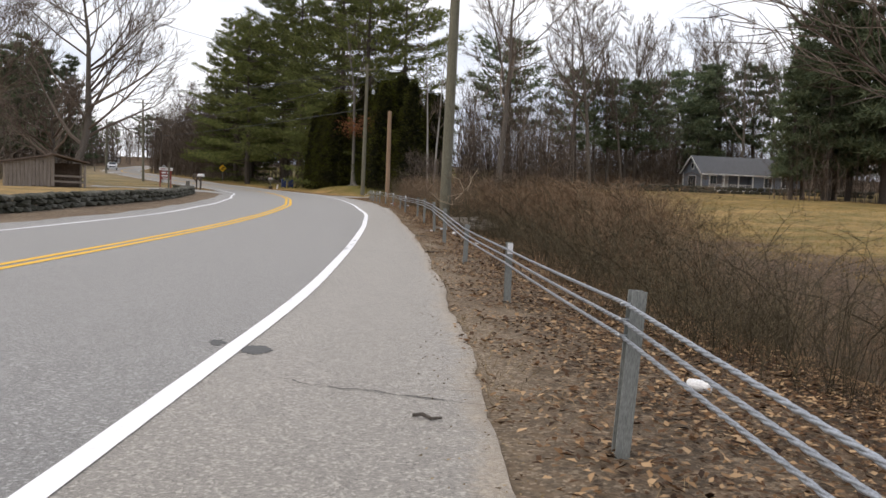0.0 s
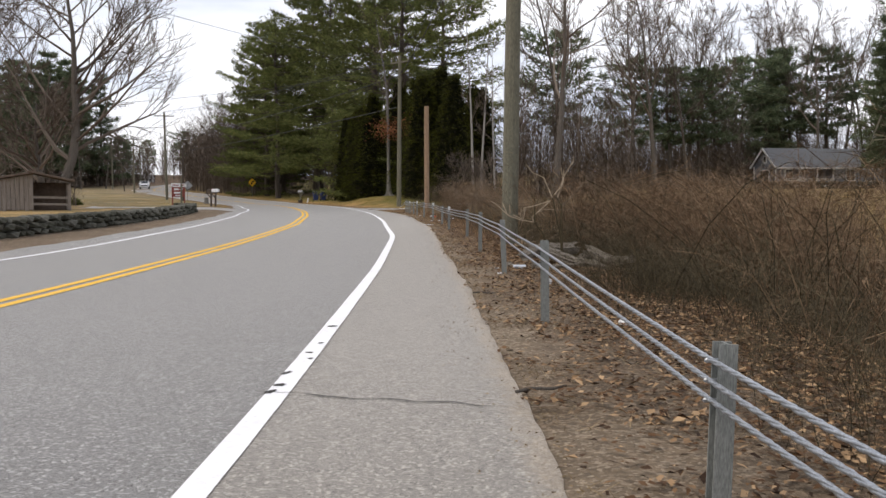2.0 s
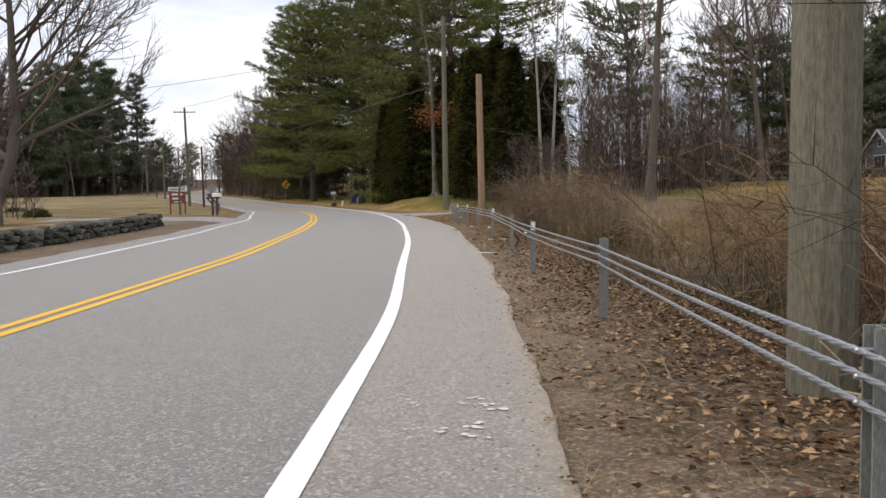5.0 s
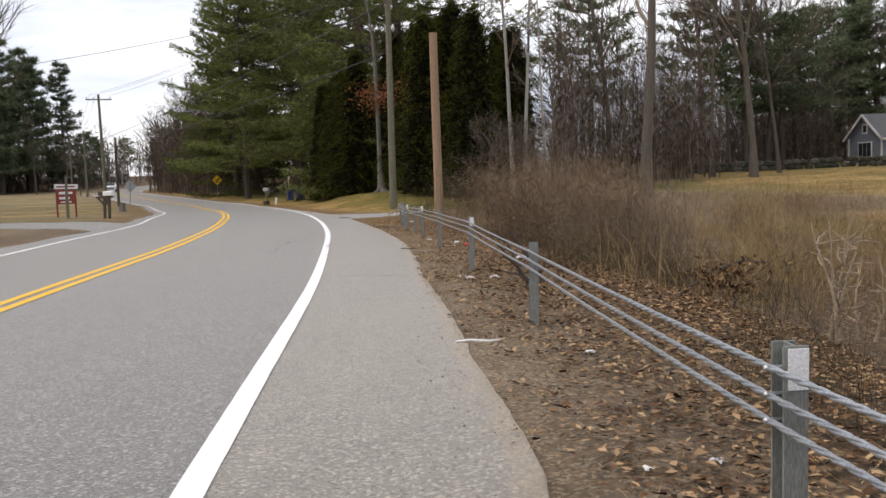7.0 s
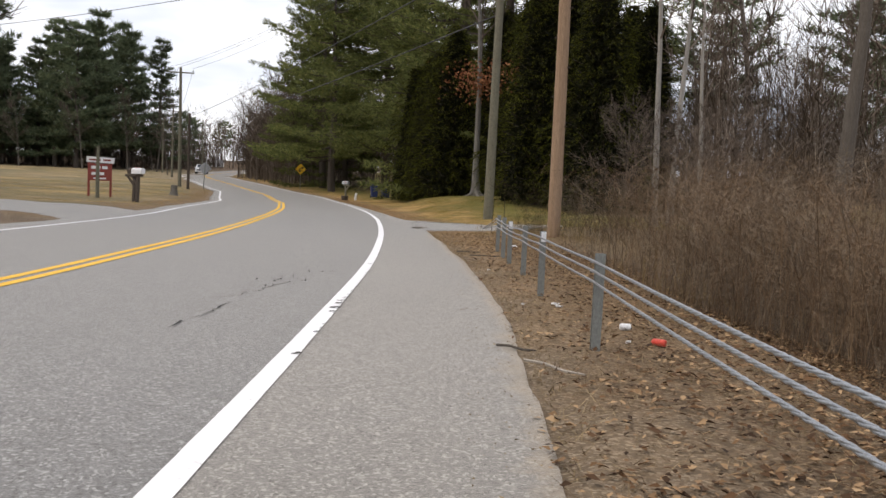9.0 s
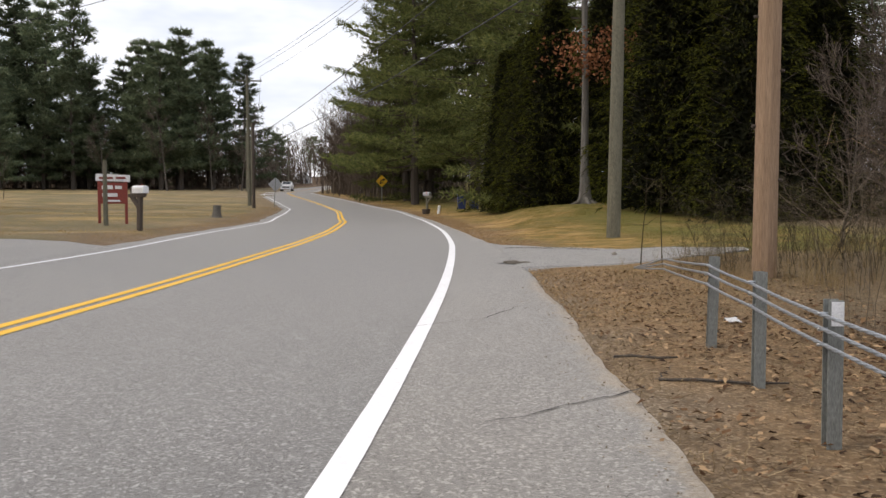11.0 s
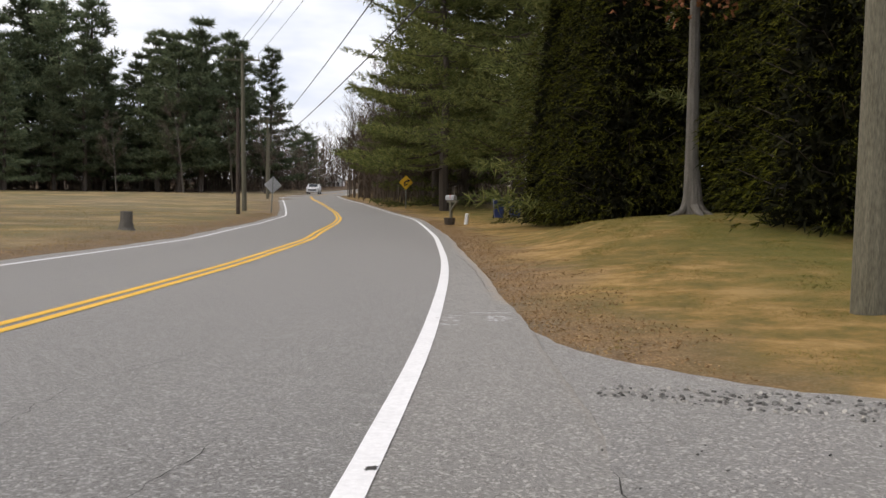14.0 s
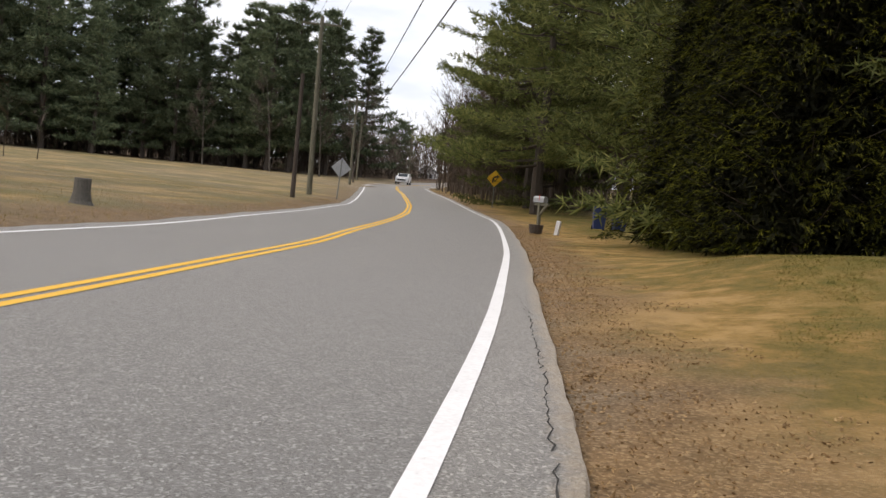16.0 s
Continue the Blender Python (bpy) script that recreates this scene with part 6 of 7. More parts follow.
bin_at(-25.35, 107.8, 25, M_BLUE_BIN, "blue plastic wheeled bin under the cedars")
bin_at(-24.6, 108.2, 35, M_BLUE_BIN, "blue plastic wheeled bin under the cedars")
pot = Shape().tube([(0, 0, 0), (0, 0, 0.16), (0, 0, 0.30)], [0.2, 0.23, 0.25], 12)
single("planter_tub", pot, M_POLE_DARK, "dark round tub at the foot of the mailbox", "planter", m=pose(-24.5, 99.0, hz(-24.5, 99.0)))
single("small_marker", Shape().box(0.14, 0.14, 0.5, pose(0, 0, 0.22), 0.02), M_REFLECT, "pale plastic marker beside the mailbox", "marker", m=pose(-23.8, 99.1, hz(-23.8, 99.1), 0, 8, 0))

# ---------------------------------------------------------------- the yard across the road
def shed(x, y, turn):
    sh = thing("shed", pose(x, y, hz(x, y), 0, 0, turn), "weathered board shed with sagging roof and an open bay", "shed")
    r = random.Random(14)
    w, d, h0, h1 = 2.7, 2.4, 1.42, 1.9
    for k in range(13):
        px = -w / 2 + (k + 0.5) * w / 13
        hh = h0 + (h1 - h0) * (k + 0.5) / 13
        low = r.uniform(-0.02, 0.10)
        part("board", Shape().box(w / 13 - r.uniform(0.008, 0.03), 0.03, hh - low, pose(px, -d / 2 + r.uniform(-0.012, 0.012), (hh + low) / 2, 0, r.uniform(-0.8, 0.8), 0), 0.003), M_BARNWOOD, sh)
    for k in range(11):
        py = -d / 2 + (k + 0.5) * d / 11
        part("board", Shape().box(0.03, d / 11 - 0.012, h0, pose(-w / 2, py, h0 / 2), 0.003), M_BARNWOOD, sh)
        part("board", Shape().box(0.03, d / 11 - 0.012, h1 - 0.1, pose(w / 2, py, h1 / 2 - 0.05), 0.003), M_BARNWOOD, sh)
    part("back_wall", Shape().box(w, 0.05, h0, pose(0, d / 2, h0 / 2)), M_DARK_ROOF, sh)
    part("roof", Shape().box(w + 0.5, d + 0.6, 0.11, pose(-0.05, 0, (h0 + h1) / 2 + 0.08, 0, -math.degrees(math.atan2(h1 - h0, w)), 0), 0.03), M_DARK_ROOF, sh, "rusty dark roof")
    # the open bay beside it
    bw = 1.75
    # the bay's inner shade is put into the back wall's dark colour
    part("bay_back", Shape().box(bw, 0.05, 1.5, pose(w / 2 + bw / 2, d / 2 - 0.1, 0.75)), M_DARK_ROOF, sh, "back of the open bay, coloured dark for its shade")
    for py in (-d / 2 + 0.1, d / 2 - 0.2):
        part("post", Shape().box(0.13, 0.13, 1.45, pose(w / 2 + bw, py, 0.72), 0.01), M_BARNWOOD, sh)
    for pz in (0.35, 0.7):
        part("rail", Shape().box(bw, 0.05, 0.12, pose(w / 2 + bw / 2, -d / 2 + 0.1, pz, 0, 1.5, 0), 0.01), M_BARNWOOD, sh)
    part("bay_roof", Shape().box(bw + 0.5, d + 0.7, 0.10, pose(w / 2 + bw / 2 + 0.02, 0, h1 - 0.10, 0, 13, 0), 0.03), M_DARK_ROOF, sh, "sagging grey-brown roof of the open bay")
    return sh


shed(-27.4, 54.9, 33)
for k, (fx, fy, tn) in enumerate([(-31.5, 55.5, 30)]):
    fr = thing("rail_fence", pose(fx, fy, hz(fx, fy), 0, 0, tn), "short length of grey split-rail fence by the shed", "fence", "split rail fence")
    for px in (-1.2, 1.2):
        part("post", Shape().box(0.12, 0.12, 1.1, pose(px, 0, 0.5), 0.015), M_BARNWOOD, fr)
    for pz in (0.45, 0.85):
        part("rail", Shape().tube([(-1.35, 0, pz), (0, 0.02, pz - 0.03), (1.35, 0, pz + 0.02)], 0.055, 6), M_BARNWOOD, fr)

side_bush = [mesh_of(n, s, m) for n, s, m in zip(("trunk", "crown"), bare_tree(63, 3.7, 0.035, 22, 0.55, 0.1, True, 0.14, (0.5, 0.75), 0.45), (M_BARK, M_TWIG))]
stand("bare_bush", side_bush, [(-4.3, 64.6, 0.82, 30), (-3.0, 63.4, 0.75, 160), (-3.3, 66.6, 0.85, 260), (-5.2, 67.8, 0.85, 75)], "leafless spreading bush beside the driveway", "bush", "bushes beside the driveway")
wispy_tree = [mesh_of(n, s, m) for n, s, m in zip(("trunk", "crown"), bare_tree(61, 4.4, 0.17, 20, 0.80, 0.28, True, 0.12, (0.55, 0.78)), (M_BARK, M_TWIG))]
stand("yard_tree", wispy_tree, [(-28.6, 60.4, 1.45, 0)], "low leafless apple tree with a thick trunk", "tree", "apple tree")
rv = np.random.RandomState(62)
ball = rv.normal(0, 1, (500, 3))
ball /= np.linalg.norm(ball, axis=1, keepdims=True)
ball[:, 2] = np.abs(ball[:, 2])
bv, bf = tufts(ball * rv.uniform(0.5, 1.0, (500, 1)) * [0.75, 0.6, 0.45], ball, np.full(500, 0.2), 5, 0.03, 0.5, rv)
low_shrub = thing("low_shrub", pose(-31.2, 68.0, hz(-31.2, 68.0)), "low dark evergreen shrub on the yard lawn", "shrub")
part("foliage", from_arrays("foliage", bv, bf, M_PINE), None, low_shrub)
part("stem", Shape().tube([(0, 0, -0.1), (0, 0, 0.35)], [0.05, 0.03], 6), M_BARK_DARK, low_shrub)


def stone_shape(seed):
    r = random.Random(seed)
    bm = bmesh.new()
    bmesh.ops.create_icosphere(bm, subdivisions=1, radius=0.5)
    for v in bm.verts:
        v.co *= r.uniform(0.8, 1.12)
        v.co.z = max(-0.4, min(0.4, v.co.z))
        v.co.x = max(-0.43, min(0.43, v.co.x))
    me = bpy.data.meshes.new("stone")
    bm.to_mesh(me)
    bm.free()
    me.materials.append(M_STONE)
    return me


STONES = [stone_shape(100 + k) for k in range(6)]


def stone_wall(name, line, tall, label, length, seed, rows=2):
    w = thing(name, Matrix(), label, "stone wall", kind="")
    r = random.Random(seed)
    total, rest = 0, Shape()
    for (x0, y0), (x1, y1) in zip(line, line[1:]):
        run = math.hypot(x1 - x0, y1 - y0)
        tn = math.degrees(math.atan2(y1 - y0, x1 - x0))
        n = max(1, int(run / length))
        for i in range(n):
            for row in range(rows):
                t = (i + (0.5 if row % 2 else 0.0) + r.uniform(-0.2, 0.2)) / n
                x, y = x0 + (x1 - x0) * t, y0 + (y1 - y0) * t
                hgt = tall / rows
                z = hz(x, y) + hgt * (row + 0.45)
                ob = new("stone", STONES[r.randrange(6)])
                ob.parent = w
                ob.matrix_world = pose(x + r.uniform(-0.06, 0.06), y + r.uniform(-0.06, 0.06), z, r.uniform(-9, 9), r.uniform(-9, 9), tn + r.uniform(-12, 12)) @ Matrix.Diagonal(
                    (length * r.uniform(1.0, 1.7), r.uniform(0.45, 0.65), hgt * r.uniform(1.35, 1.8), 1))
    return w


WALL_WEST = [(-7.6, 6.0), (-8.1, 14.0), (-8.9, 22.0), (-9.9, 29.5), (-11.2, 36.0), (-12.8, 42.5), (-14.9, 50.0), (-16.6, 55.2), (-18.6, 57.8)]
WALL_WEST = [(x - 0.7, y) for x, y in WALL_WEST if y > 13]
stone_wall("stone_wall", WALL_WEST, 0.44, "low mossy dry-stone wall along the yard", 0.42, 5, 3)
stone_wall("stone_wall", [(8.5, 112), (22, 113.5), (46, 115)], 0.85, "grey dry-stone wall before the house", 0.75, 6)


# ---------------------------------------------------------------- houses and car
def window_at(parent, m, w, h, panes=2):
    f = part("window", Shape().box(w + 0.16, 0.06, h + 0.16, m, 0.008), M_WHITE, parent, "white framed window")
    for k in range(panes):
        part("pane", Shape().box(w / panes - 0.05, 0.02, h - 0.04, m @ pose(-w / 2 + (k + 0.5) * w / panes, -0.035, 0), 0.002), M_WINDOW, f)
    return f


def gable_wall(w, d, h, peak):
    s = Shape()
    s.v = [(-w / 2, -d / 2, -0.8), (w / 2, -d / 2, -0.8), (w / 2, -d / 2, h), (0, -d / 2, peak), (-w / 2, -d / 2, h), (-w / 2, d / 2, -0.8), (w / 2, d / 2, -0.8), (w / 2, d / 2, h), (0, d / 2, peak), (-w / 2, d / 2, h)]
    s.f = [(0, 1, 2, 3, 4), (9, 8, 7, 6, 5), (0, 4, 9, 5), (1, 6, 7, 2)]
    return s


def roof_of(w, d, h, peak, over=0.35, thick=0.16):
    s = Shape()
    run = math.hypot(w / 2, peak - h)
    ang = math.degrees(math.atan2(peak - h, w / 2))
    for sgn in (-1, 1):
        m = pose(sgn * w / 4 * 1.06, 0, (h + peak) / 2 + 0.04, 0, sgn * ang, 0)
        s.box(run + over, d + 2 * over, thick, m, 0.01)
    return s


def far_house():
    """A long low house: gable to one end, a porch let in under the front slope of the roof."""
    hs = thing("house", pose(31.7, 122.4, 1.55, 0, 0, 20), "long blue-grey house with white trim and a front porch", "house")
    L, W, H, PK = 14.4, 4.6, 2.45, 4.45
    lift = -0.5
    for x0, x1, y0 in ((-L / 2, -L / 2 + 0.9, -W / 2), (-L / 2 + 0.9, 0.4, -W / 2 + 1.7), (0.4, L / 2, -W / 2)):
        part("wall", Shape().box(x1 - x0, W / 2 - y0, H - lift, pose((x0 + x1) / 2, (W / 2 + y0) / 2, (H + lift) / 2)), M_SIDING, hs)
    for sx in (-1, 1):
        g = Shape()
        px = sx * L / 2
        g.add([(px, -W / 2, H), (px, W / 2, H), (px, 0, PK - 0.1), (px - sx * 0.15, -W / 2, H), (px - sx * 0.15, W / 2, H), (px - sx * 0.15, 0, PK - 0.1)],
              [(0, 1, 2), (5, 4, 3), (0, 3, 4, 1), (1, 4, 5, 2), (2, 5, 3, 0)])
        part("gable", g, M_SIDING, hs)
    rise, run = math.degrees(math.atan2(PK - H, W / 2)), math.hypot(PK - H, W / 2)
    for sy in (-1, 1):
        part("roof", Shape().box(L + 0.7, run + 0.35, 0.14, pose(0, sy * (W / 4 + 0.1), (H + PK) / 2 - 0.02, -sy * rise, 0, 0), 0.01), M_SHINGLE, hs)
        for sx in (-1, 1):
            part("rake_board", Shape().box(0.07, run + 0.4, 0.2, pose(sx * (L / 2 + 0.38), sy * (W / 4 + 0.1), (H + PK) / 2 - 0.06, -sy * rise, 0, 0), 0.01), M_WHITE, hs)
        part("corner_board", Shape().box(0.08, 0.18, H + 0.4, pose(-L / 2 - 0.045, sy * (W / 2 - 0.09), H / 2 - 0.2), 0.01), M_WHITE, hs)
    m = pose(-L / 2 - 0.03, 0, 1.35, 0, 0, -90)
    window_at(hs, m, 1.7, 1.3, 3)
    window_at(hs, pose(-L / 2 - 0.03, 0, 3.25, 0, 0, -90), 0.5, 0.7, 1)
    part("fascia", Shape().box(L + 0.6, 0.05, 0.2, pose(0, -W / 2 - 0.31, H - 0.22), 0.01), M_WHITE, hs)
    part("porch_floor", Shape().box(6.6, 1.75, 0.5, pose(-3.0, -W / 2 + 0.82, 0.0), 0.01), M_WHITE, hs)
    for k in range(4):
        part("porch_post", Shape().box(0.16, 0.16, 2.2, pose(-6.1 + 2.1 * k, -W / 2 + 0.05, 1.32), 0.01), M_WHITE, hs)
    for k in range(17):
        part("baluster", Shape().box(0.07, 0.05, 0.75, pose(-6.0 + 0.37 * k, -W / 2 + 0.05, 0.6), 0.004), M_WHITE, hs)
    part("porch_rail", Shape().box(6.3, 0.08, 0.09, pose(-2.95, -W / 2 + 0.05, 1.0), 0.006), M_WHITE, hs)
    window_at(hs, pose(-4.6, -W / 2 + 1.68, 1.5), 1.0, 1.2)
    part("door", Shape().box(0.95, 0.06, 2.0, pose(-2.8, -W / 2 + 1.68, 1.25), 0.01), M_WHITE, hs)
    window_at(hs, pose(2.4, -W / 2 - 0.02, 1.4), 1.1, 1.2)
    window_at(hs, pose(5.0, -W / 2 - 0.02, 1.4), 1.1, 1.2)
    return hs


far_house()


def cottage(x, y, turn, wall_mat, label):
    hs = thing("house", pose(x, y, hz(x, y) - 0.5, 0, 0, turn) @ Matrix.Scale(0.6, 4), label, "house", "far houses")
    part("wall", gable_wall(6, 9, 2.6, 4.6), wall_mat, hs)
    part("roof", roof_of(6, 9, 2.6, 4.6), M_SHINGLE, hs)
    window_at(hs, pose(-1.4, -4.53, 1.4), 1.0, 1.2)
    window_at(hs, pose(1.4, -4.53, 1.4), 1.0, 1.2)
    part("door", Shape().box(0.9, 0.06, 2.0, pose(0, -4.53, 1.0), 0.01), M_POLE_DARK, hs)
    return hs


cottage(-99.5, 222, 25, M_WHITE, "small white house far along the road")


def car(x, y, turn):
    c = thing("car", pose(x, y, road_z(y), 0, 0, turn), "white sport utility car far along the road", "car")
    s = Shape()
    prof = [(-2.2, 0.35), (-2.25, 0.8), (-2.1, 1.0), (-1.2, 1.08), (-0.55, 1.62), (1.6, 1.66), (2.15, 1.08), (2.25, 0.75), (2.2, 0.35)]
    for sx in (-0.9, 0.9):
        for py, pz in prof:
            s.v.append((sx * (0.84 if pz > 1.3 else 1.0), py, pz))
    n = len(prof)
    s.f = [tuple(range(n)), tuple(reversed(range(n, 2 * n)))] + [(k, k + n, (k + 1) % n + n, (k + 1) % n) for k in range(n)]
    body = part("body", s, M_CAR, c)
    part("windscreen", Shape().box(1.36, 0.02, 0.66, pose(0, -0.90, 1.37, -50, 0, 0), 0.005), M_WINDOW, body)
    part("grille", Shape().box(1.2, 0.03, 0.22, pose(0, -2.25, 0.68), 0.01), M_BLACK, body)
    for sx in (-0.72, 0.72):
        part("headlight", Shape().box(0.32, 0.05, 0.18, pose(sx, -2.22, 0.85), 0.02), M_CLEAR, body)
    for sx in (-0.86, 0.86):
        part("side_window", Shape().box(0.02, 1.9, 0.42, pose(sx * 0.95, 0.45, 1.34, 0, 12 if sx < 0 else -12, 0), 0.004), M_WINDOW, body)
        for py in (-1.4, 1.4):
            wh = part("wheel", Shape().tube([(sx - 0.1, py, 0.34), (sx + 0.1, py, 0.34)], 0.34, 18), M_TYRE, c)
            part("rim", Shape().tube([(sx * 1.11 - 0.02, py, 0.34), (sx * 1.11 + 0.02, py, 0.34)], 0.2, 12), M_SIGN_BACK, wh)
    part("mirror", Shape().box(0.2, 0.1, 0.14, pose(-1.0, -0.6, 1.12), 0.02), M_CAR, body)
    part("mirror", Shape().box(0.2, 0.1, 0.14, pose(1.0, -0.6, 1.12), 0.02), M_CAR, body)
    return c


car(-82.3, 185, 24)

# ---------------------------------------------------------------- lawn oak with russet leaves
oak_lawn = [mesh_of(n, s, m) for n, s, m in zip(("trunk", "crown"), bare_tree(71, 15, 0.17, 8, 0.30, 0.40), (M_OAK, M_TWIG))]
lawn_tree = stand("lawn_oak", oak_lawn, [(-12.88, 85.5, 1.0, 40)], "tall grey-barked oak on the lawn with a few russet leaves", "tree", "lawn oak")
rng = np.random.RandomState(8)
lv, lf = [], []
for cx, cy, cz, n, sp in ((-0.3, -0.7, 5.2, 260, 0.6), (-0.8, -0.5, 5.7, 170, 0.6), (0.5, -0.9, 6.0, 120, 0.55)):
    cen = np.array([cx, cy, cz]) + rng.normal(0, sp, (n, 3)) * [1, 1, 0.6]
    v, f = tufts(cen, rng.normal(0, 1, (n, 3)), np.full(n, 0.14), 2, 0.045, 0.5, rng)
    lf.append(f + sum(len(q) for q in lv))
    lv.append(v)
for k in range(6):
    fa = k * 1.047 + 0.3 * math.sin(k * 2.1)
    fr = 0.36 + 0.10 * math.sin(k * 1.9)
    away = Vector((math.cos(fa), math.sin(fa), 0))
    flare = Shape().tube([away * 0.06 + Vector((0, 0, 1.0)), away * 0.11 + Vector((0, 0, 0.5)), away * 0.18 + Vector((0, 0, 0.18)), away * fr + Vector((0, 0, 0.03)), away * (fr + 0.35) - Vector((0, 0, 0.08))],
               [0.09, 0.115, 0.11, 0.08, 0.04], 8)
    part("root", flare, M_OAK, lawn_tree)
part("leaves", from_arrays("leaves", np.concatenate(lv), np.concatenate(lf), M_RUST_LEAF), None, lawn_tree, "clinging russet oak leaves")

# ---------------------------------------------------------------- dead wood, saplings and litter by the rail
def dead_sapling(x, y, tall, seed, material, label, spread=0.7, stems=3, thick=0.03, bend=0.42):
    r = random.Random(seed)
    sap = thing("dead_sapling", pose(x, y, hz(x, y)), label, "sapling", "broken saplings")
    for k in range(stems):
        a = r.uniform(0, 6.28)
        p = Vector((r.uniform(-0.08, 0.08), r.uniform(-0.08, 0.08), -0.1))
        way = Vector((math.cos(a) * 0.8 * bend, math.sin(a) * 0.8 * bend, 1)).normalized()
        pts = [p]
        for q in range(6):
            way = (way + Vector((r.uniform(-bend, bend), r.uniform(-bend, bend), r.uniform(-0.12, 0.16)))).normalized()
            pts.append(pts[-1] + way * tall / 6)
        stem = part("stem", Shape().tube(pts, [thick * (1 - 0.75 * q / 6) for q in range(7)], 6), material, sap)
        for q in range(6):
            b = pts[r.randrange(2, 6)]
            c = r.uniform(0, 6.28)
            w2 = Vector((math.cos(c), math.sin(c), r.uniform(0.0, 0.9))).normalized()
            br = [b]
            for e in range(5):
                w2 = (w2 + Vector((r.uniform(-0.35, 0.35), r.uniform(-0.35, 0.35), r.uniform(-0.25, 0.3)))).normalized()
                br.append(br[-1] + w2 * tall * spread * 0.13)
            part("branch", Shape().tube(br, [thick * 0.5 * (1 - 0.7 * e / 5) for e in range(6)], 5), material, stem)
    return sap




def broken_sapling(x, y, turn):
    """A sapling whose limbs were snapped and hang in kinks, the bark torn off them."""
    z = hz(x, y)
    sap = thing("broken_sapling", pose(x, y, z - 0.05, 0, 0, turn), "broken sapling with kinked peeled pale limbs", "sapling", "broken saplings")
    r = random.Random(33)

    def limb(name, pts, r0, r1, material, parent):
        fine = []
        for (ax, az), (bx, bz) in zip(pts, pts[1:]):
            for k in range(3):
                t = k / 3
                fine.append(Vector((ax + (bx - ax) * t + r.uniform(-0.004, 0.004), 0.12 * math.sin(4 * ax) + r.uniform(-0.006, 0.006), az + (bz - az) * t)))
        ex, ez = pts[-1]
        fine.append(Vector((ex, 0.12 * math.sin(4 * ex), ez)))
        n = len(fine) - 1
        return part(name, Shape().tube(fine, [r0 + (r1 - r0) * k / n for k in range(n + 1)], 6), material, parent)

    def tree_of(name, lines, r0, r1, material):
        for line in lines:
            limb(name, [(u - 1.2, v - z + 0.05) for u, v in line], r0, r1, material, sap)

    tree_of("stem", (((1.23, 0.0), (1.23, 0.34), (1.16, 0.6), (1.12, 0.83), (1.09, 0.96)), ((1.24, 0.0), (1.21, 0.43), (1.22, 0.69), (1.22, 0.83), (1.14, 0.96)), ((1.01, 0.2), (0.98, 0.42), (0.85, 0.59), (0.85, 0.83))), 0.014, 0.009, M_BRUSH_GREY)
    tree_of("branch", (((1.06, 0.9), (0.89, 0.74), (0.81, 0.67), (0.84, 0.6), (0.65, 0.63), (0.46, 0.7), (0.31, 0.84), (0.22, 0.89)), ((1.06, 0.9), (0.86, 0.83), (0.71, 0.8), (0.69, 0.64), (0.54, 0.7)), ((0.46, 0.7), (0.39, 0.87)), ((0.46, 0.7), (0.5, 0.73), (0.49, 0.85))), 0.0085, 0.0055, M_PEELED)
    tree_of("branch", (((1.09, 0.94), (1.01, 1.13), (0.97, 1.22), (0.82, 1.29), (0.72, 1.41)), ((1.12, 0.98), (1.2, 1.09), (1.26, 1.26), (1.38, 1.45), (1.38, 1.52)), ((1.16, 0.94), (1.24, 1.15), (1.21, 1.36)), ((1.24, 1.15), (1.25, 1.34))), 0.0095, 0.005, M_PEELED)
    tree_of("twig", (((1.06, 0.9), (0.91, 1.1), (0.85, 1.2), (0.72, 1.28), (0.61, 1.32)), ((0.85, 1.2), (0.83, 1.36)), ((0.73, 1.28), (0.72, 1.46)), ((1.09, 0.98), (1.06, 1.19), (1.04, 1.38), (1.13, 1.49)), ((1.04, 1.38), (1.02, 1.44)),
                     ((1.23, 0.82), (1.35, 0.95), (1.5, 1.12), (1.65, 1.23), (1.79, 1.31)), ((0.95, 0.78), (1.13, 0.77), (1.36, 0.77)), ((1.09, 1.1), (1.38, 1.09))), 0.0065, 0.0035, M_BRUSH_PALE)
    return sap


broken_sapling(1.2, 24.27, 0)
dead_sapling(-0.1, 41.6, 1.15, 5, M_PEELED, "cut sapling with pale forked stems", 0.35, 5, 0.017, 0.17)
dead_sapling(0.42, 42.5, 0.9, 8, M_PEELED, "cut sapling with pale forked stems", 0.35, 3, 0.017, 0.2)
dead_sapling(0.6, 33.2, 0.6, 7, M_PEELED, "pale broken branches behind the rail", 1.0, 3, 0.012)
dead_sapling(-8.0, 64.2, 1.45, 9, M_BRUSH_GREY, "thin leafless sapling at the driveway edge", 0.32, 1, 0.010, 0.10)
dead_sapling(-7.75, 64.5, 1.5, 10, M_BRUSH_GREY, "thin leafless sapling at the driveway edge", 0.12, 1, 0.010, 0.05)
dead_sapling(-2.62, 42.95, 0.75, 12, M_BARK_DARK, "dark gnarled bush stem under the cables", 0.4, 3, 0.024)


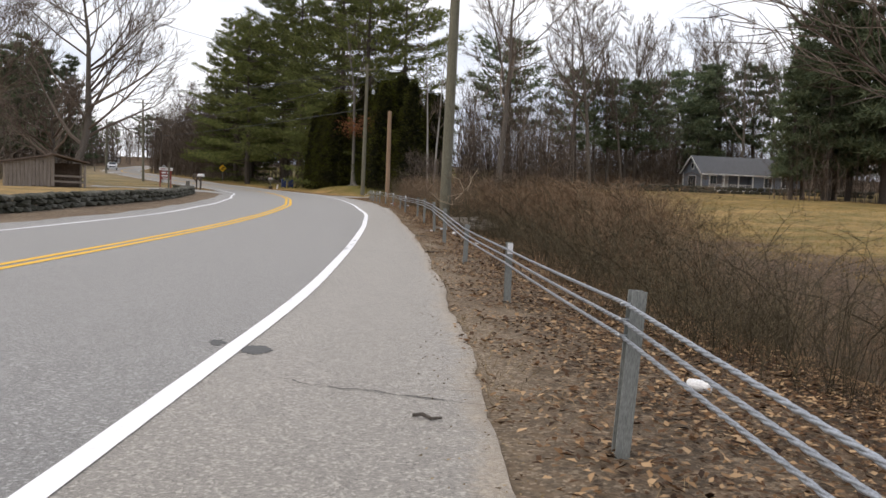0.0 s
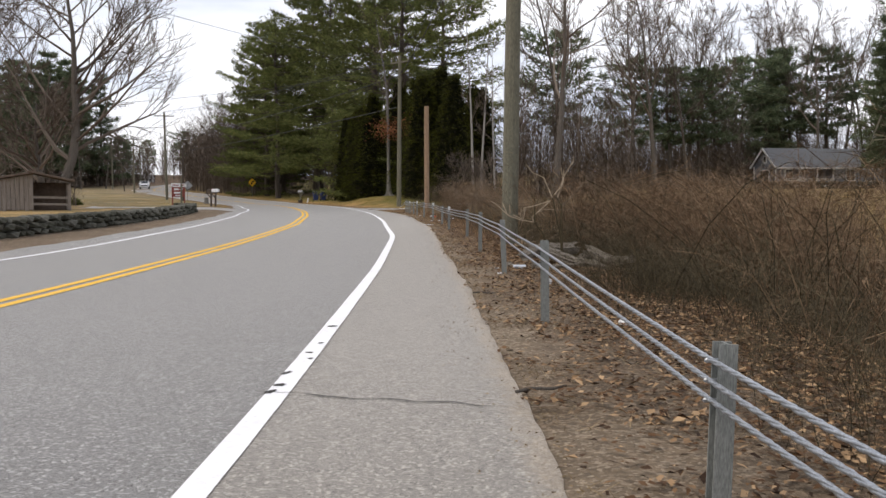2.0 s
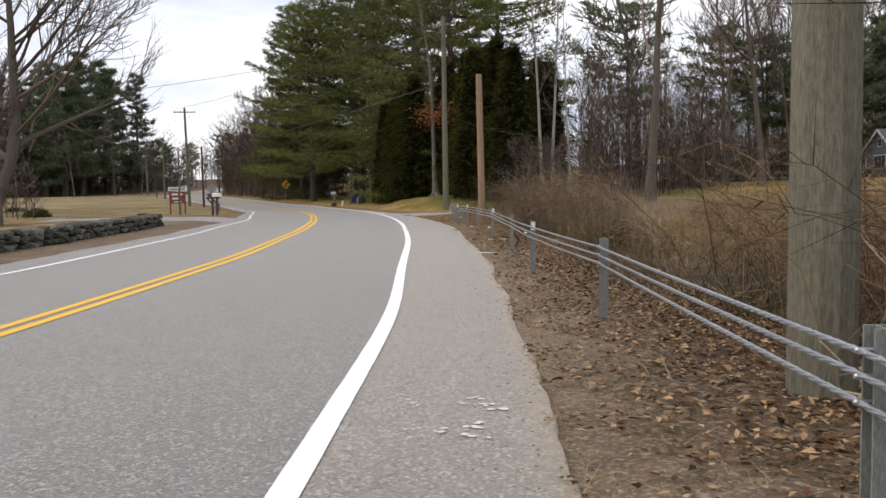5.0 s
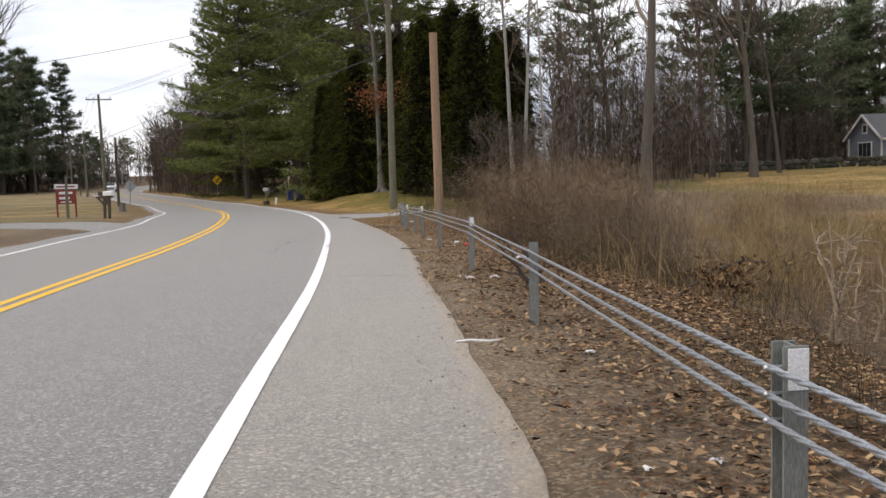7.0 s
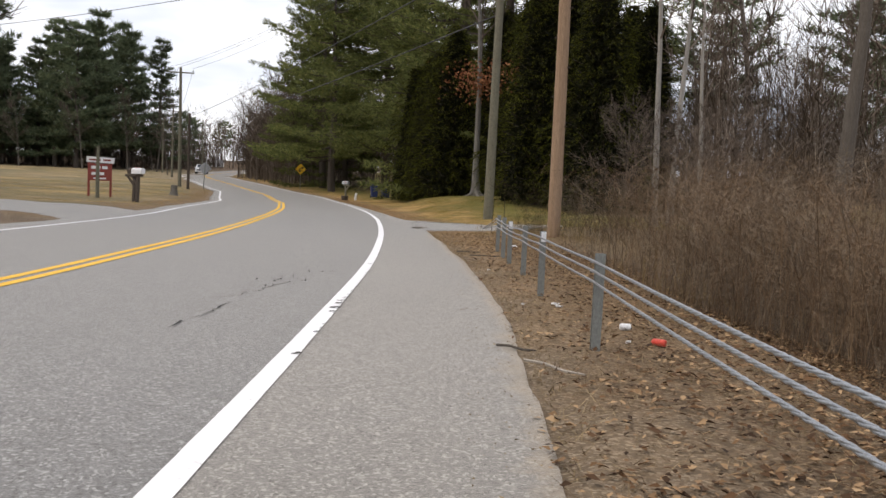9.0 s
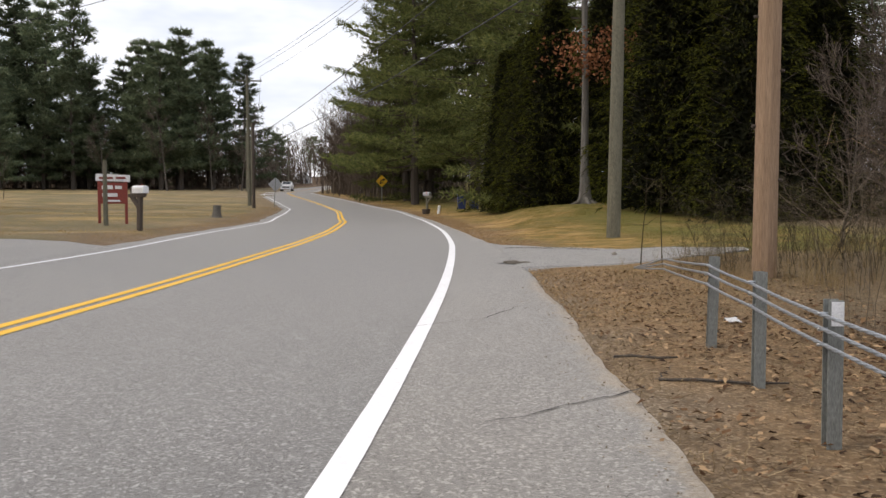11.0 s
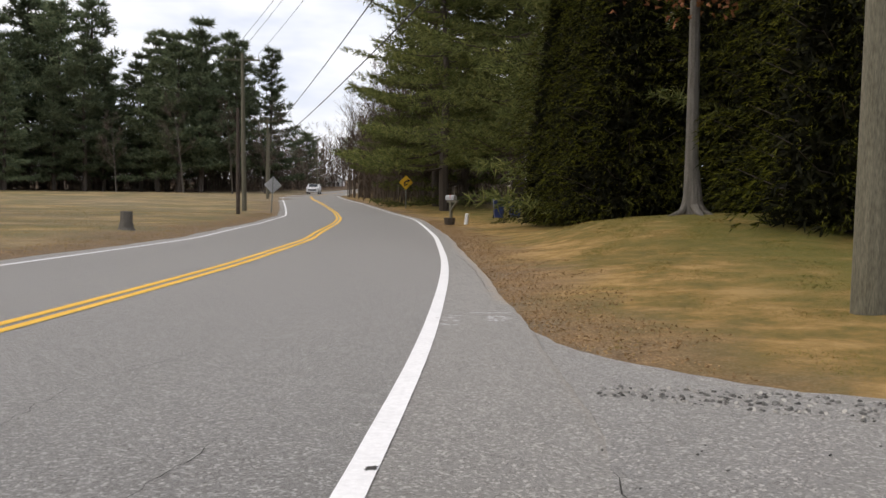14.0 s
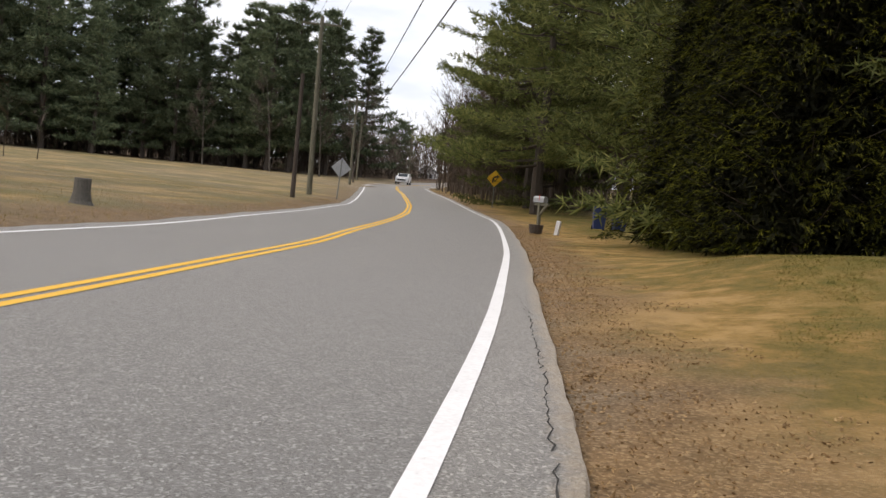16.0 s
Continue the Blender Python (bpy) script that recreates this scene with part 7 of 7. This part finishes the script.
def fallen_cane(x, y, length, turn, tilt, seed):
    """A long dead cane leaning in the brush, crooked, with a few short side twigs."""
    r = random.Random(seed)
    s = Shape()
    m = pose(x, y, hz(x, y) + 0.02, 0, -tilt, turn)
    pts = [Vector((0, 0, 0))]
    for k in range(6):
        pts.append(pts[-1] + Vector((length / 6, r.uniform(-0.05, 0.05), r.uniform(-0.035, 0.03))))
    s.tube([m @ q for q in pts], [0.013 * (1 - 0.1 * k) for k in range(7)], 5)
    for k in (2, 3, 4, 5):
        e = pts[k] + Vector((r.uniform(0.08, 0.3), r.uniform(-0.22, 0.22), r.uniform(-0.05, 0.18)))
        s.tube([m @ pts[k], m @ e], [0.006, 0.003], 4)
    single("fallen_branch", s, M_PEELED, "long pale dead cane fallen in the brush", "branch", "fallen canes")


for k, (cx, cy, ln, tn, tl) in enumerate(((1.35, 30.2, 1.5, 120, 38), (1.1, 30.9, 1.3, 200, 10), (0.3, 29.4, 1.4, 25, 22), (1.9, 30.6, 1.6, 172, 16), (0.2, 28.6, 1.3, -8, 6), (0.9, 31.4, 1.2, 60, 30),
                                          (1.0, 28.3, 1.1, 150, 12), (0.1, 30.0, 1.0, -30, 25), (1.6, 29.3, 1.4, 185, 4), (0.55, 27.4, 0.9, 40, 14), (-0.15, 29.9, 0.5, 175, 1))):
    fallen_cane(cx, cy, ln, tn, tl, 60 + k)


def ditch_water():
    """A still pool in the hollow, under the level of its banks."""
    s = Shape()
    r = random.Random(3)
    s.add([(0.75 + 0.95 * math.cos(a) * r.uniform(0.85, 1.15), 39.7 + 1.2 * math.sin(a) * r.uniform(0.85, 1.15), -0.52) for a in (k * 6.2832 / 28 for k in range(28))], [tuple(range(28))])
    return single("water", s, M_WATER, "still dark pool of ditch water reflecting the sky", "water", kind="structure")


ditch_water()


def leafy_clump(x, y):
    """A broken oak branch with its dead leaves still on."""
    cl = thing("leafy_branch", pose(x, y, hz(x, y)), "broken oak branch with clinging orange-brown leaves", "branch")
    rng = np.random.RandomState(12)
    part("stem", Shape().tube([(-0.35, 0, 0.05), (0, 0.05, 0.3), (0.3, 0, 0.42), (0.55, -0.05, 0.40)], [0.018, 0.014, 0.010, 0.006], 6), M_BARK, cl)
    c = np.array([0.12, 0, 0.26]) + rng.normal(0, 1, (260, 3)) * [0.20, 0.15, 0.10]
    v, f = tufts(c, rng.normal(0, 1, (260, 3)), rng.uniform(0.04, 0.08, 260), 2, 0.018, 0.4, rng)
    part("leaves", from_arrays("leaves", v, f, M_LEAF), None, cl, "curled orange-brown oak leaves")


leafy_clump(-0.95, 42.6)


def log_at(x, y, turn, tilt, length, r0, seed, z=0.0, squash=0.6):
    """A rotten split trunk: furrowed along its length, ragged and hollowed at the ends."""
    r = random.Random(seed)
    sides, rings = 22, 14
    furrow = [r.uniform(0.72, 1.12) if k % 2 else r.uniform(0.9, 1.18) for k in range(sides)]
    s = Shape()
    for i in range(rings + 1):
        t = i / rings
        for k in range(sides):
            a = 2 * math.pi * k / sides
            q = r0 * furrow[k] * (0.85 + 0.2 * math.sin(2.2 * t + seed)) * r.uniform(0.93, 1.07)
            ragged = r.uniform(-0.09, 0.09) * length if i in (0, rings) else 0
            s.v.append((length * (t - 0.5) + ragged, q * math.cos(a) + 0.05 * math.sin(3 * t + seed), squash * q * math.sin(a) + 0.04 * math.sin(5 * t + seed)))
    for i in range(rings):
        for k in range(sides):
            j = (k + 1) % sides
            s.f.append((i * sides + k, i * sides + j, (i + 1) * sides + j, (i + 1) * sides + k))
    for base, x0, sgn in ((0, -0.38, 1), (rings * sides, 0.38, -1)):
        n = len(s.v)
        s.v.append((x0 * length, 0.02, 0.0))
        for k in range(sides):
            j = (k + 1) % sides
            s.f.append((base + j, base + k, n) if sgn > 0 else (base + k, base + j, n))
    return single("dead_log", s, M_LOG, "weathered split dead log lying behind the rail", "log", "dead wood pile", m=pose(x, y, hz(x, y) + r0 * 0.4 + z, 0, tilt, turn))


for k, (lx, ly, tn, ti, ln, rr, zz) in enumerate([(1.05, 24.4, 30, -10, 0.85, 0.13, 0.14), (1.25, 24.2, -18, 8, 1.0, 0.13, 0.05), (1.9, 24.3, -25, 6, 0.75, 0.12, 0.12), (0.85, 23.75, -28, 2, 0.9, 0.06, 0.0),
                                                   (1.35, 23.6, -20, 3, 1.0, 0.05, 0.02), (1.6, 24.7, 60, 6, 0.8, 0.10, 0.05)]):
    log_at(lx, ly, tn, ti, ln, rr, k, zz)


def litter_can(x, y, turn, r0, ln, material, label, name, category):
    s = Shape().tube([(0, -ln / 2, 0), (0, -ln / 2 + 0.01, 0), (0, ln / 2 - 0.01, 0), (0, ln / 2, 0)], [r0 * 0.8, r0, r0 * 0.97, r0 * 0.75], 14)
    return single(name, s, material, label, category, "roadside litter", m=pose(x, y, hz(x, y) + r0, 0, 0, turn))


litter_can(-4.0, 49.15, 65, 0.026, 0.10, M_RED_CAN, "crushed red drinks can on the leaves", "drinks_can", "can")
litter_can(-4.26, 49.8, 100, 0.028, 0.085, M_PAPER, "white paper cup lying on the leaves", "paper_cup", "cup")
litter_can(1.06, 21.6, 20, 0.036, 0.13, M_PAPER, "white paper cup lying on the leaves", "paper_cup", "cup")
litter_can(0.66, 23.65, 95, 0.030, 0.17, M_CLEAR, "cloudy plastic bottle beside the dead wood", "plastic_bottle", "bottle")
litter_can(1.68, 18.52, 40, 0.022, 0.08, M_PAPER, "white paper cup lying on the leaves", "paper_cup", "cup")
litter_can(3.4, 7.0, 60, 0.035, 0.13, M_PAPER, "white paper cup lying on the leaves", "paper_cup", "cup")


def paper_scrap(x, y, size, seed):
    """A crumpled scrap: a small buckled sheet with some thickness."""
    r = random.Random(seed)
    n = 4
    top = [Vector((size * (i / n - 0.5), size * 0.7 * (j / n - 0.5), 0.012 + r.uniform(0, 0.3) * size)) for j in range(n + 1) for i in range(n + 1)]
    s = Shape()
    s.v = [tuple(p) for p in top] + [(p.x, p.y, p.z - 0.004) for p in top]
    w, m = n + 1, len(top)
    for j in range(n):
        for i in range(n):
            a = j * w + i
            s.f += [(a, a + 1, a + 1 + w, a + w), (m + a + w, m + a + 1 + w, m + a + 1, m + a)]
    return single("paper_scrap", s, M_PAPER, "crumpled white paper scrap among the leaves", "litter", "roadside litter", m=pose(x, y, hz(x, y), 0, 0, r.uniform(0, 360)))


for k, (px, py, ps) in enumerate([(-2.19, 39.21, 0.06), (-1.79, 37.09, 0.05), (-2.05, 36.97, 0.04), (-4.89, 50.84, 0.06), (-6.63, 58.97, 0.12), (0.37, 23.5, 0.06), (0.45, 22.73, 0.07), (-3.38, 43.65, 0.09), (-3.1, 43.68, 0.11), (-3.52, 43.84, 0.06), (-4.94, 50.97, 0.07), (-4.21, 49.14, 0.05), (-5.22, 50.8, 0.03), (-6.16, 54.06, 0.05), (-2.92, 46.03, 0.16)]):
    paper_scrap(px, py, ps, k)
for k, (sx, sy, tn, ln, mat) in enumerate([(-2.9, 39.6, 8, 0.32, M_PAPER), (-4.6, 47.9, -40, 0.5, M_DEADWOOD), (-4.9, 48.4, -25, 0.3, M_BARK), (-9.4, 66.9, -10, 0.35, M_DEADWOOD), (2.0, 6.0, -20, 0.14, M_BARK), (1.1, 16.1, 30, 0.3, M_BARK),
                                           (-6.6, 56.6, 10, 0.7, M_BARK), (-7.1, 57.2, 12, 0.4, M_BARK), (0.45, 20.5, 0, 0.25, M_BARK)]):
    s = Shape().tube([(-ln / 2, 0, 0), (-ln / 5, 0.02, 0.005), (ln / 5, -0.01, 0), (ln / 2, 0.015, 0.004)], [0.009, 0.010, 0.009, 0.006], 6)
    z = max(hz(sx, sy), road_z(sy) if sx < right_edge(sy) else -9)
    single("fallen_stick", s, mat, "short fallen stick beside the road", "stick", "fallen sticks", m=pose(sx, sy, z + 0.014, 0, 0, tn))
single("field_stone", Shape().tube([(0, 0, -0.03), (0, 0, 0.0), (0.01, 0, 0.02), (0, 0, 0.035)], [0.03, 0.045, 0.04, 0.02], 7), M_DEADWOOD, "small loose stone lying on the driveway", "stone", m=pose(-8.85, 67.0, hz(-8.85, 67.0) + 0.04))


# ---------------------------------------------------------------- leaves and grass
def leaf_litter():
    rng = np.random.RandomState(4)
    n = 210000
    y = rng.uniform(1.5, 63.6, n)
    d = -0.04 + 3.4 * rng.rand(n) ** 1.1
    keep = rng.rand(n) < np.clip(0.06 + 0.75 * d + 0.25 * waves(right_edge(y) + d, y, 1.1, 91), 0, 1) * (1 - 0.6 * step(43, 51, y) - 0.2 * step(58, 61.5, y))
    y, d = y[keep], d[keep]
    x = right_edge(y) + d
    n = len(x)
    z = np.where(d < 0.05, 0.006, height(x, y) + 0.012) + rng.uniform(0, 0.02, n)
    a, s = rng.uniform(0, 6.283, n), rng.uniform(0.009, 0.030, n) * (1 + 0.35 * (rng.rand(n) < 0.12))
    tilt = rng.normal(0, 0.22, (n, 2))
    c = np.stack([x, y, z], -1)
    u = np.stack([np.cos(a), np.sin(a), tilt[:, 0]], -1) * s[:, None]
    w = np.stack([-np.sin(a), np.cos(a), tilt[:, 1]], -1) * (s * 0.6)[:, None]
    curl = np.zeros((n, 3))
    curl[:, 2] = s * rng.uniform(0.03, 0.30, n)
    skew = rng.uniform(-0.45, 0.45, (2, n, 1))
    broad = rng.uniform(0.5, 1.25, (2, n, 1))
    verts = np.stack([c - u, c - w * broad[0] + u * skew[0] + curl, c + u * rng.uniform(0.7, 1.2, (n, 1)), c + w * broad[1] + u * skew[1] + curl * rng.uniform(0, 1.6, (n, 1))], 1).reshape(-1, 3)
    i = np.arange(n) * 4
    tris = np.concatenate([np.stack([i, i + 1, i + 2], -1), np.stack([i, i + 2, i + 3], -1)])
    return tagged(new("fallen_leaves", from_arrays("fallen_leaves", verts, tris, M_LEAF)), "curled brown fallen oak leaves on the verge", "leaves", kind="stuff")


def blades(name, x, y, tall, wide, material, label, seed, lean=0.5):
    rng = np.random.RandomState(seed)
    n = len(x)
    z = height(x, y)
    a = rng.uniform(0, 6.283, n)
    h = tall * rng.uniform(0.4, 1.2, n)
    c = np.stack([x, y, z - 0.01], -1)
    w = np.stack([np.cos(a), np.sin(a), np.zeros(n)], -1) * wide
    l = rng.normal(0, lean, (n, 2)) * h[:, None]
    tip = c + np.stack([l[:, 0], l[:, 1], h], -1)
    verts = np.stack([c - w, c + w, tip], 1).reshape(-1, 3)
    tris = np.arange(3 * n).reshape(-1, 3)
    return tagged(new(name, from_arrays(name, verts, tris, material)), label, "grass", kind="stuff")


leaf_litter()


def edge_crumbs():
    """Leaf scraps, grit and twig bits blown on to the pavement's edge."""
    rng = np.random.RandomState(14)
    n = 4200
    y = rng.uniform(0, 62, n)
    x = right_edge(y) + 0.06 - 0.45 * rng.rand(n) ** 3.2
    c = np.stack([x, y, np.full(n, 0.006)], -1)
    v, f = tufts(c, np.stack([rng.normal(0, 1, n), rng.normal(0, 1, n), np.full(n, 0.12)], -1), rng.uniform(0.005, 0.022, n), 1, 0.004, 0.2, rng)
    return tagged(new("edge_debris", from_arrays("edge_debris", v, f, M_VERGE)), "scraps of leaf and twig along the pavement edge", "debris", kind="stuff")


edge_crumbs()


def in_driveway(x, y):
    """The apron beside the lawn, where no grass grows."""
    near = np.interp(x, [-10.6, -9.9, -8.8, -7.6, -6.6], [63.2, 63.5, 64.5, 66.1, 66.9])
    far = np.interp(x, [-12.1, -11.6, -10.4, -8.3, -7.5, -6.6], [70.6, 69.85, 69.25, 69.0, 68.4, 67.5])
    return (x < -6.6) & (y > near - 0.05) & (y < far)


rng = np.random.RandomState(6)
n = 230000
gy = np.where(rng.rand(n) < 0.7, rng.uniform(62.5, 86, n), rng.uniform(80, 110, n))
gd = 0.35 + 10 * rng.rand(n) ** 1.2
gx = right_edge(gy) + gd
patchy = waves(gx, gy, 1.8, 21) + 1.8 * (gd - np.where(gy < 68, 0.4, 1.25)) + rng.normal(0, 0.5, n)
ok = ~in_driveway(gx, gy) & (patchy > 0) & ((gy > 66.4) | (rng.rand(n) < 0.2)) & ((gy > 68) | (gx < -5.5)) & (gx < 0)
gx, gy, gd = gx[ok], gy[ok], gd[ok]
green = gd + 1.6 * waves(gx, gy, 3.2, 23) + 0.8 * waves(gx, gy, 0.9, 24) + rng.normal(0, 0.5, len(gd)) > 2.7
blades("lawn_grass", gx[~green], gy[~green], 0.020, 0.0045, M_LAWN_BLADE, "short straw-coloured winter lawn grass", 1, 2.2)
blades("lawn_grass", gx[green], gy[green], 0.024, 0.0045, M_GREEN_BLADE, "short green lawn grass in patches", 4, 2.0)

# leaf crumbs along the lawn's edge and before the driveway
n = 30000
cy = rng.uniform(59.0, 104, n)
cd = 0.02 + 3.4 * rng.rand(n) ** 1.3
cx = right_edge(cy) + cd
ok = ~in_driveway(cx, cy) & (cd < 1.25 + 0.5 * waves(cx, cy, 2.2, 22)) & ((cy > 69) | (rng.rand(n) < 0.6))
cx, cy = cx[ok], cy[ok]
v, f = tufts(np.stack([cx, cy, height(cx, cy) + 0.012], -1), np.stack([rng.normal(0, 1, len(cx)), rng.normal(0, 1, len(cx)), np.full(len(cx), 0.15)], -1), rng.uniform(0.012, 0.035, len(cx)), 2, 0.008, 0.4, rng)
tagged(new("leaf_crumbs", from_arrays("leaf_crumbs", v, f, M_EDGE_LEAF)), "russet leaf crumbs along the edge of the lawn", "leaves", kind="stuff")

n = 70000
gy = -1 + 64.5 * rng.rand(n) ** 0.72
gx = right_edge(gy) + 0.02 + 4.2 * rng.rand(n) ** 1.15
ok = waves(gx, gy, 1.3, 41) + waves(gx, gy, 4.5, 42) + 0.9 * step(38, 52, gy) > -0.1
blades("verge_grass", gx[ok], gy[ok], 0.05, 0.0030, M_VERGE, "thin flattened dead grass along the verge", 2, 1.7)
gy = rng.uniform(62, 110, 40000)
gx = left_edge(gy) - 0.3 - 26 * rng.rand(40000) ** 1.2
ok = ~((gx < -16) & (gy > 58) & (gy < 67))
blades("field_grass", gx[ok], gy[ok], 0.05, 0.006, M_LAWN_BLADE, "dry straw-coloured field grass", 3)
gy = rng.uniform(20, 116, 60000)
gx = right_edge(gy) + rng.uniform(9, 50, 60000)
ok = ((gy < 62) | (gx > 8)) & (gy < np.where(gx < 21, 80 + 1.35 * (gx + 3), 112))
blades("hayfield_grass", gx[ok], gy[ok], 0.10, 0.010, M_LAWN_BLADE, "yellowish green hayfield grass", 5)
